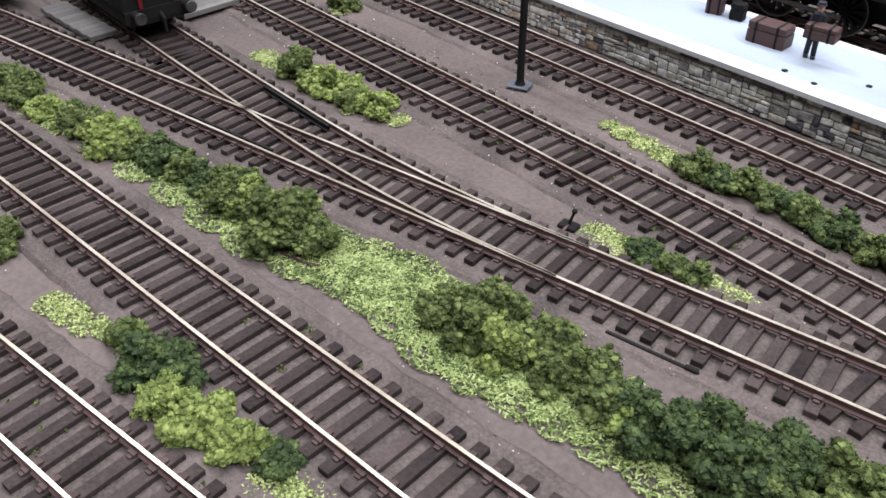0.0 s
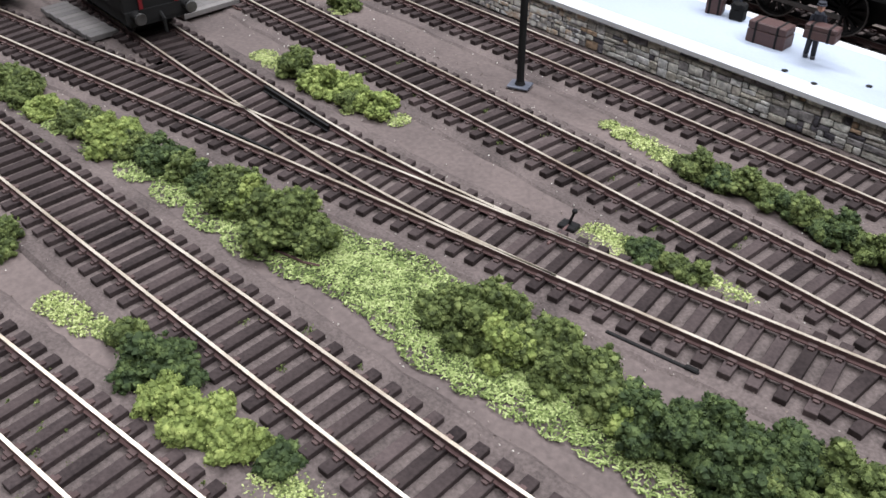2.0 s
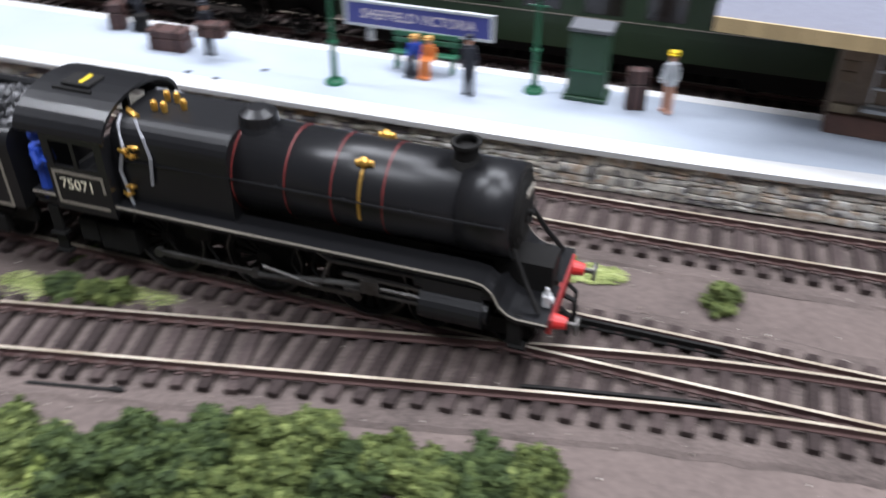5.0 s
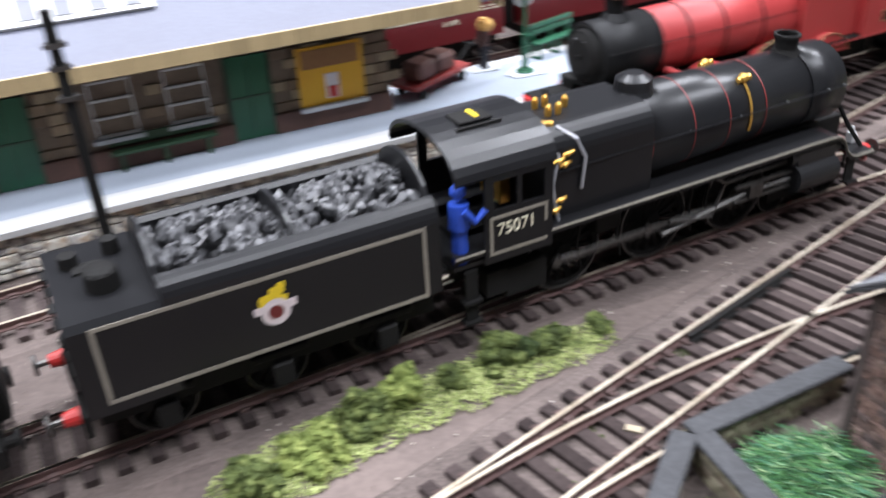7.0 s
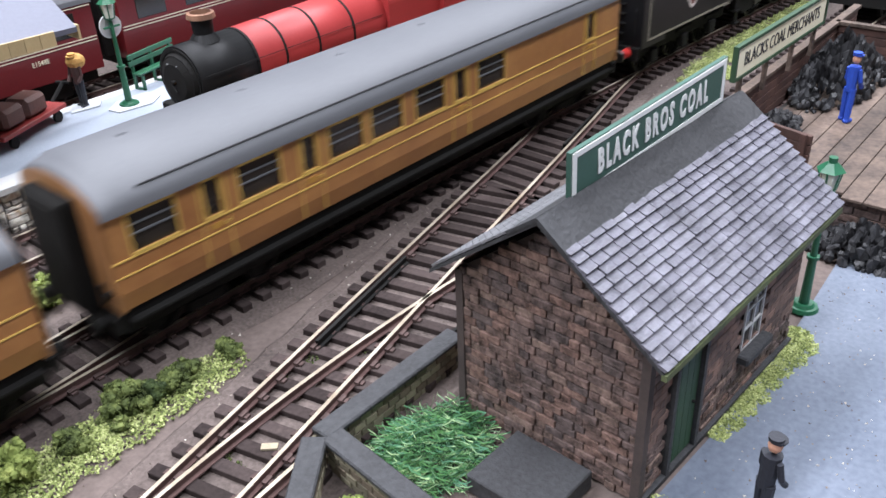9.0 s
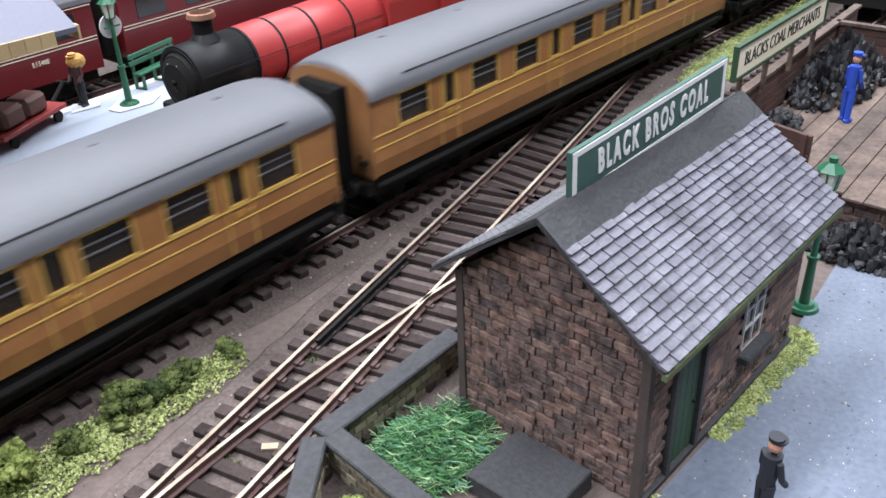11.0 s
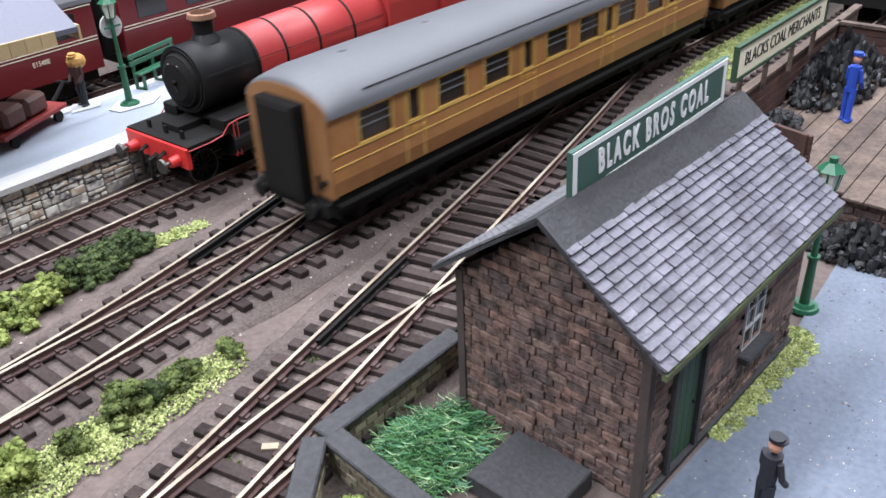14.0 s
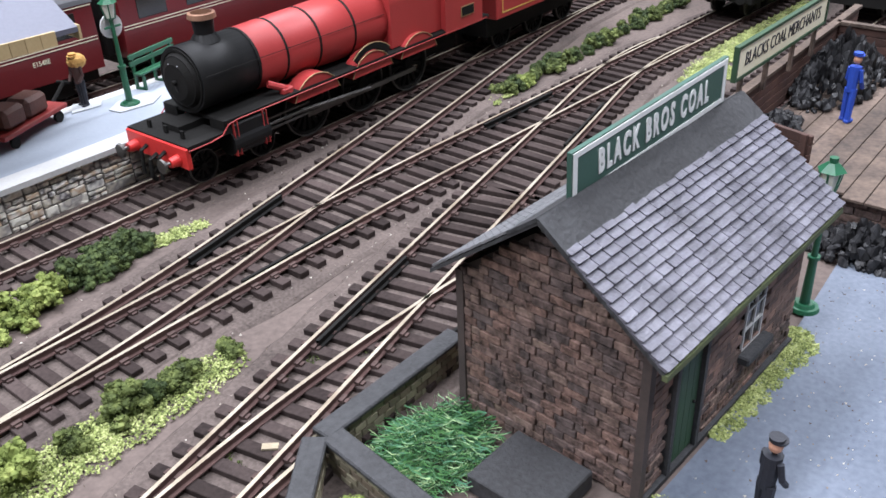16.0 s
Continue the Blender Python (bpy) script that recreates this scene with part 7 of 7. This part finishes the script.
    flock("ground_cover", [(-330, -124, 8), (-310, -119, 10), (-285, -115, 10), (-262, -111, 11), (-240, -107, 12), (-220, -104, 13), (-200, -101, 14), (-182, -96, 14), (-168, -91, 14), (-155, -88, 15), (-142, -88, 15), (-128, -90, 14), (-115, -90, 12), (-102, -88, 11), (-90, -86, 10), (-78, -84, 10), (-65, -82, 10), (-50, -78, 10), (-85, -72, 6), (-70, -68, 6)],
          15000, "flock", 1, "chopped pale green flock strewn between the tracks", blade=True)
    for strip, n, lb in (([(-316, -33, 6), (-306, -33, 6), (-298, -33, 5)], 900, "patch of yellow flock near the bushes"), ([(-178, 31, 4), (-170, 30, 5), (-161, 29.5, 5), (-152, 28.5, 5), (-145, 28, 5)], 1500, "strip of yellow flock at the hedge end"),
                         ([(-134, -26, 6), (-127, -26, 6), (-122, -25, 5)], 900, "patch of yellow flock by the yard track"), ([(-98, -20, 4), (-92, -19.5, 4), (-87, -18.5, 3)], 600, "strip of yellow flock between the tracks"),
                         ([(-209, -164, 5), (-202, -162, 5), (-194, -160, 5), (-188, -157, 4)], 900, "patches of yellow flock on the bare ground"), ([(-116, -150, 7), (-108, -148, 6)], 800, "yellow flock beside the goods track"),
                         ([(16, 32, 5), (23, 33, 5), (29, 34, 4)], 1000, "yellow flock at the hedge end"), ([(-232, -26, 5), (-338, 22, 6), (-250, -36, 3)], 600, "specks of yellow flock near the bushes"),
                         ([(296, 39, 4.5), (303, 37.5, 4), (310, 36.5, 3)], 800, "strip of yellow flock by the platform track"), ([(450, 22, 4), (460, 24, 5)], 500, "yellow flock near the far hedge"),
                         ([(176, -33, 9), (186, -31, 10), (195, -29, 10), (205, -27, 10), (218, -26, 10), (230, -27, 9), (240, -27, 9), (250, -27, 8), (260, -27.5, 7), (268, -28, 6)], 6500, "pale flock strip beside the running track"),
                         ([(316, -136.2, 2.2), (321, -136.6, 2.8), (327, -137, 3), (333, -137.4, 3), (339, -137.8, 3), (345, -138.2, 3.2), (351, -138.8, 3.8), (357, -139, 4.2), (361, -137, 3.5), (330, -136.4, 2), (342, -137, 2), (352, -137.6, 2.4)], 7500, "yellow weeds along the office wall"),
                         ([(285, -137, 4), (289, -136, 4), (276, -124, 4)], 700, "yellow weeds at the office corner"),
                         ([(412, -62, 6), (424, -58, 7), (438, -53, 8), (452, -49, 8), (470, -46, 8), (490, -44, 9), (512, -43, 9), (535, -42, 9), (560, -41, 9), (585, -40, 9)], 9000, "yellow flock behind the merchants' board"),
                         ([(518, -36, 6), (530, -34, 7), (542, -33, 8), (556, -31.5, 9), (572, -30.5, 10), (590, -30.5, 11), (610, -31, 11), (632, -32, 12), (656, -33, 12)], 11000, "bright yellow-green turf along the running track"),
                         ([(375, -170, 5), (372, -164, 3)], 300, "weeds at the road edge")):
        k += 1
        flock("ground_cover", strip, n, "flock_yellow", k, lb, 0.5)
    # tufted mat of green fibres behind the wall
    rnd = random.Random(4)
    store = ([], [])
    vs, fs = store
    for i in range(1500):
        a, q = rnd.uniform(0, 6.283), math.sqrt(rnd.random())
        x, y = 275 + math.cos(a) * q * 14, -90 + math.sin(a) * q * 11
        h = 5.5 * (1 - q * q) + 1.2
        z = rnd.uniform(0.4, h)
        d = rnd.uniform(0, 6.283)
        l = rnd.uniform(3.0, 7.0)
        bend = rnd.uniform(-0.8, 0.8)
        w = 0.13
        pts = []
        px, py, pz = x, y, z
        for s in range(4):
            pts.append((px, py, pz))
            px += math.cos(d) * l / 3
            py += math.sin(d) * l / 3
            pz += rnd.uniform(-0.5, 0.7)
            d += bend
        b = len(vs)
        for px, py, pz in pts:
            for u, v in ((0, w), (w, -w * 0.6), (-w, -w * 0.6)):
                vs.append(((px + u) * MM, (py + u * 0.5) * MM, (pz + v) * MM))
        for s in range(3):
            for e in range(3):
                fs.append((b + s * 3 + e, b + s * 3 + (e + 1) % 3, b + s * 3 + 3 + (e + 1) % 3, b + s * 3 + 3 + e))
    ob = crumbs_object("grass_mat", store, "grass_green", "tangled mat of bright green fibre weeds behind the wall", "weeds")
    ob["kind"] = "stuff"
    # little tufts of moss between the sleepers
    rnd = random.Random(14)
    store = ([], [])
    for i in range(120):
        fn, x0, x1 = rnd.choice(((y_b, -330, -60), (y_a, -260, -90), (y_b, 150, 300), (y_d, -300, -100), (y_a, -240, -120)))
        x = rnd.uniform(x0, x1)
        y = fn(x) + rnd.uniform(-15, 15)
        k = rnd.uniform(0.6, 2.2)
        for q in range(int(16 * k)):
            crumb(store, x + rnd.gauss(0, 0.55) * k, y + rnd.gauss(0, 0.5) * k, rnd.uniform(0.6, 1.5), rnd.uniform(0.15, 0.4), rnd)
    ob = crumbs_object("moss_tufts", store, "leaf_mid", "little tufts of green moss between the sleepers", "moss")
    ob["kind"] = "stuff"
    # grit and specks on the baseboard
    rnd = random.Random(6)
    store = ([], [])
    for i in range(5200):
        x, y = rnd.uniform(-420, 560), rnd.uniform(-190, 60)
        crumb(store, x, y, rnd.uniform(-0.25, 0.1), rnd.uniform(0.1, 0.34) ** 1.0, rnd)
    for i in range(500):
        x, y = rnd.uniform(285, 420), rnd.uniform(-180, -136)
        crumb(store, x, y, 0.4, rnd.uniform(0.1, 0.35), rnd)
    for i in range(2200):
        x = rnd.uniform(-420, 520)
        o = rnd.choice((-1, 1)) * rnd.uniform(15, 22)
        fn = rnd.choice((y_d, y_b, y_c, y_e))
        if fn is y_c and x > 60:
            continue
        crumb(store, x, fn(x) + o, 0.35, rnd.uniform(0.15, 0.45), rnd)
    ob = crumbs_object("loose_grit", store, "grit", "pale specks of loose grit on the baseboard", "grit")
    ob["kind"] = "stuff"


plants()


# ---- small trackside things ----
def check_rails():
    """Short guard rails opposite the crossings, each with its run of x, centre line and side."""
    for name, fn, x0, x1, side in (("running", y_d, 14, 62, 1), ("yard", y_c, 14, 62, -1), ("yard", y_c, -282, -236, -1), ("siding", y_s, -282, -236, 1),
                                   ("running", y_d, 292, 338, -1), ("crossover", y_g, 292, 338, 1), ("goods", y_b, 286, 332, 1), ("coal", y_h, 286, 332, -1),
                                   ("running", y_d, 420, 466, 1), ("goods", y_b, 420, 466, -1)):
        pts = [Vector((x, fn(x))) for x in range(x0, x1 + 1, 4)]
        ob = part("check_rail", rail_mesh(pts, side * 6.9), "matt_black")
        tagged(ob, "short dark check rail inside the running rail at a crossing", "railway track", "check rails")


def point_lever(x, y, rz, label):
    t = thing("point_lever", label, "lever", x, y, 0, rz, "point levers")
    bm = bmesh.new()
    box(bm, 0, 0, -0.2, 6, 4.4, 1.8, bevel=0.3)
    part("base", bm, "matt_black", t)
    bm = bmesh.new()
    rod(bm, (0, 0, 1.4), (1.2, 0.4, 6.0), 0.5, 0.4, 8)
    ball(bm, 1.3, 0.4, 6.4, 1.0, sub=1)
    part("handle", bm, "matt_black", t)
    bm = bmesh.new()
    rod(bm, (0, 0, 1.2), (1, -14, 2.4), 0.45, seg=6)
    part("pull_rod", bm, "rail_side", t)


def sticks():
    for x, y, rz, n, label in ((-184, -103.5, 22, 20, "thin brown twig lying on the flock"), (-372, -15, 10, 9, "short dark stick on the bare ground"), (-247, -98, 30, 22, "thin wire lying beside the bushes"), (-240, -96, 12, 16, "thin wire lying beside the yard track")):
        bm = bmesh.new()
        pipe(bm, [(-n / 2, 0, 0.7), (-n / 5, 0.6, 0.9), (n / 4, -0.4, 0.8), (n / 2, 0.5, 0.7)], 0.42, 6)
        o = tagged(part("twig", bm, "wood_dark"), label, "twig")
        o.matrix_basis = at(x, y, 0, 0, 0, rz)
    bm = bmesh.new()
    box(bm, 0, 0, 0, 26, 1.1, 0.8, bevel=0.2)
    box(bm, 11, 0, 0.3, 3.5, 1.6, 1.0, bevel=0.3)
    o = tagged(part("point_bar", bm, "matt_black"), "dark metal bar lying beside the sleepers", "bar")
    o.matrix_basis = at(-90, -55.5, 0, 0, 0, 12)


check_rails()
point_lever(-142, -30, 12, "small black point lever beside the yard track")
sticks()


# ---- what moves ----
# Seconds and the way of the train (its tender's crest) along the running track.
WAY = [(0.0, -968), (3.0, -512), (3.5, -434.5), (4.0, -348), (4.5, -261), (4.7, -225), (5.75, -34), (6.8, 156), (7.0, 191.5), (7.5, 273),
       (8.0, 362.5), (8.5, 447.5), (9.0, 533.5), (11.3, 914), (11.5, 946.3), (12.0, 1026.4), (12.5, 1101.6), (13.5, 1257.8), (14.0, 1334.2), (14.5, 1406.5),
       (15.0, 1476.5), (16.0, 1611)]


def on_track(x, half):
    a, b = y_d(x - half), y_d(x + half)
    return pose(x * MM, (a + b) / 2 * MM, RAIL * MM, 0, 0, math.degrees(math.atan2(b - a, 2 * half)))


def way(t):
    """The train's way at any time, straight between the rows."""
    for (t0, x0), (t1, x1) in zip(WAY[:-1], WAY[1:]):
        if t <= t1:
            return x0 + (x1 - x0) * (t - t0) / (t1 - t0)
    return WAY[-1][1]


def turning(vehicle, step):
    """Wheels roll without slipping; coupling rods swing with their cranks."""
    ts = [k / FPS for k in range(0, 480, step)] + [16.0]
    for o in vehicle.children:
        kind = o.name.split(".")[0]
        if kind == "wheel":
            base = o.matrix_basis.copy()
            r = base.translation.z
            if (r < 6.5 * MM) != (step == 1):
                continue
            s = 1 if abs(base.to_euler().z) < 1 else -1
            walk(o, [(t, base @ Matrix.Rotation(s * way(t) * MM / r, 4, "Y")) for t in ts])
        elif kind == "coupling_rod" and step > 1:
            c, r = o.matrix_basis.translation.copy(), 11.2
            rows = []
            for t in ts:
                a = way(t) / r
                rows.append((t, pose(110 * MM + 4 * MM * math.sin(a), c.y, 11.2 * MM + 4 * MM * math.cos(a))))
            walk(o, rows)


def motions():
    turning(LOCO, 2)
    turning(LOCO, 1)
    turning(TENDER, 2)
    for ob, off, half in [(TENDER, 0, 26)] + [(c, -172.5 if k == 0 else -170.7 - 242.7 * k, 84) for k, c in enumerate(COACHES)]:
        walk(ob, [(t, on_track(x + off, half)) for t, x in WAY])
    # the locomotive's own origin lies at the tender's crest
    walk(LOCO, [(t, on_track(x + 110, 40) @ pose(-110 * MM, 0, 0)) for t, x in WAY])
    walk(CREW, [(t, on_track(x + 47, 26) @ pose(0, -13.5 * MM, 20.8 * MM)) for t, x in WAY])


motions()
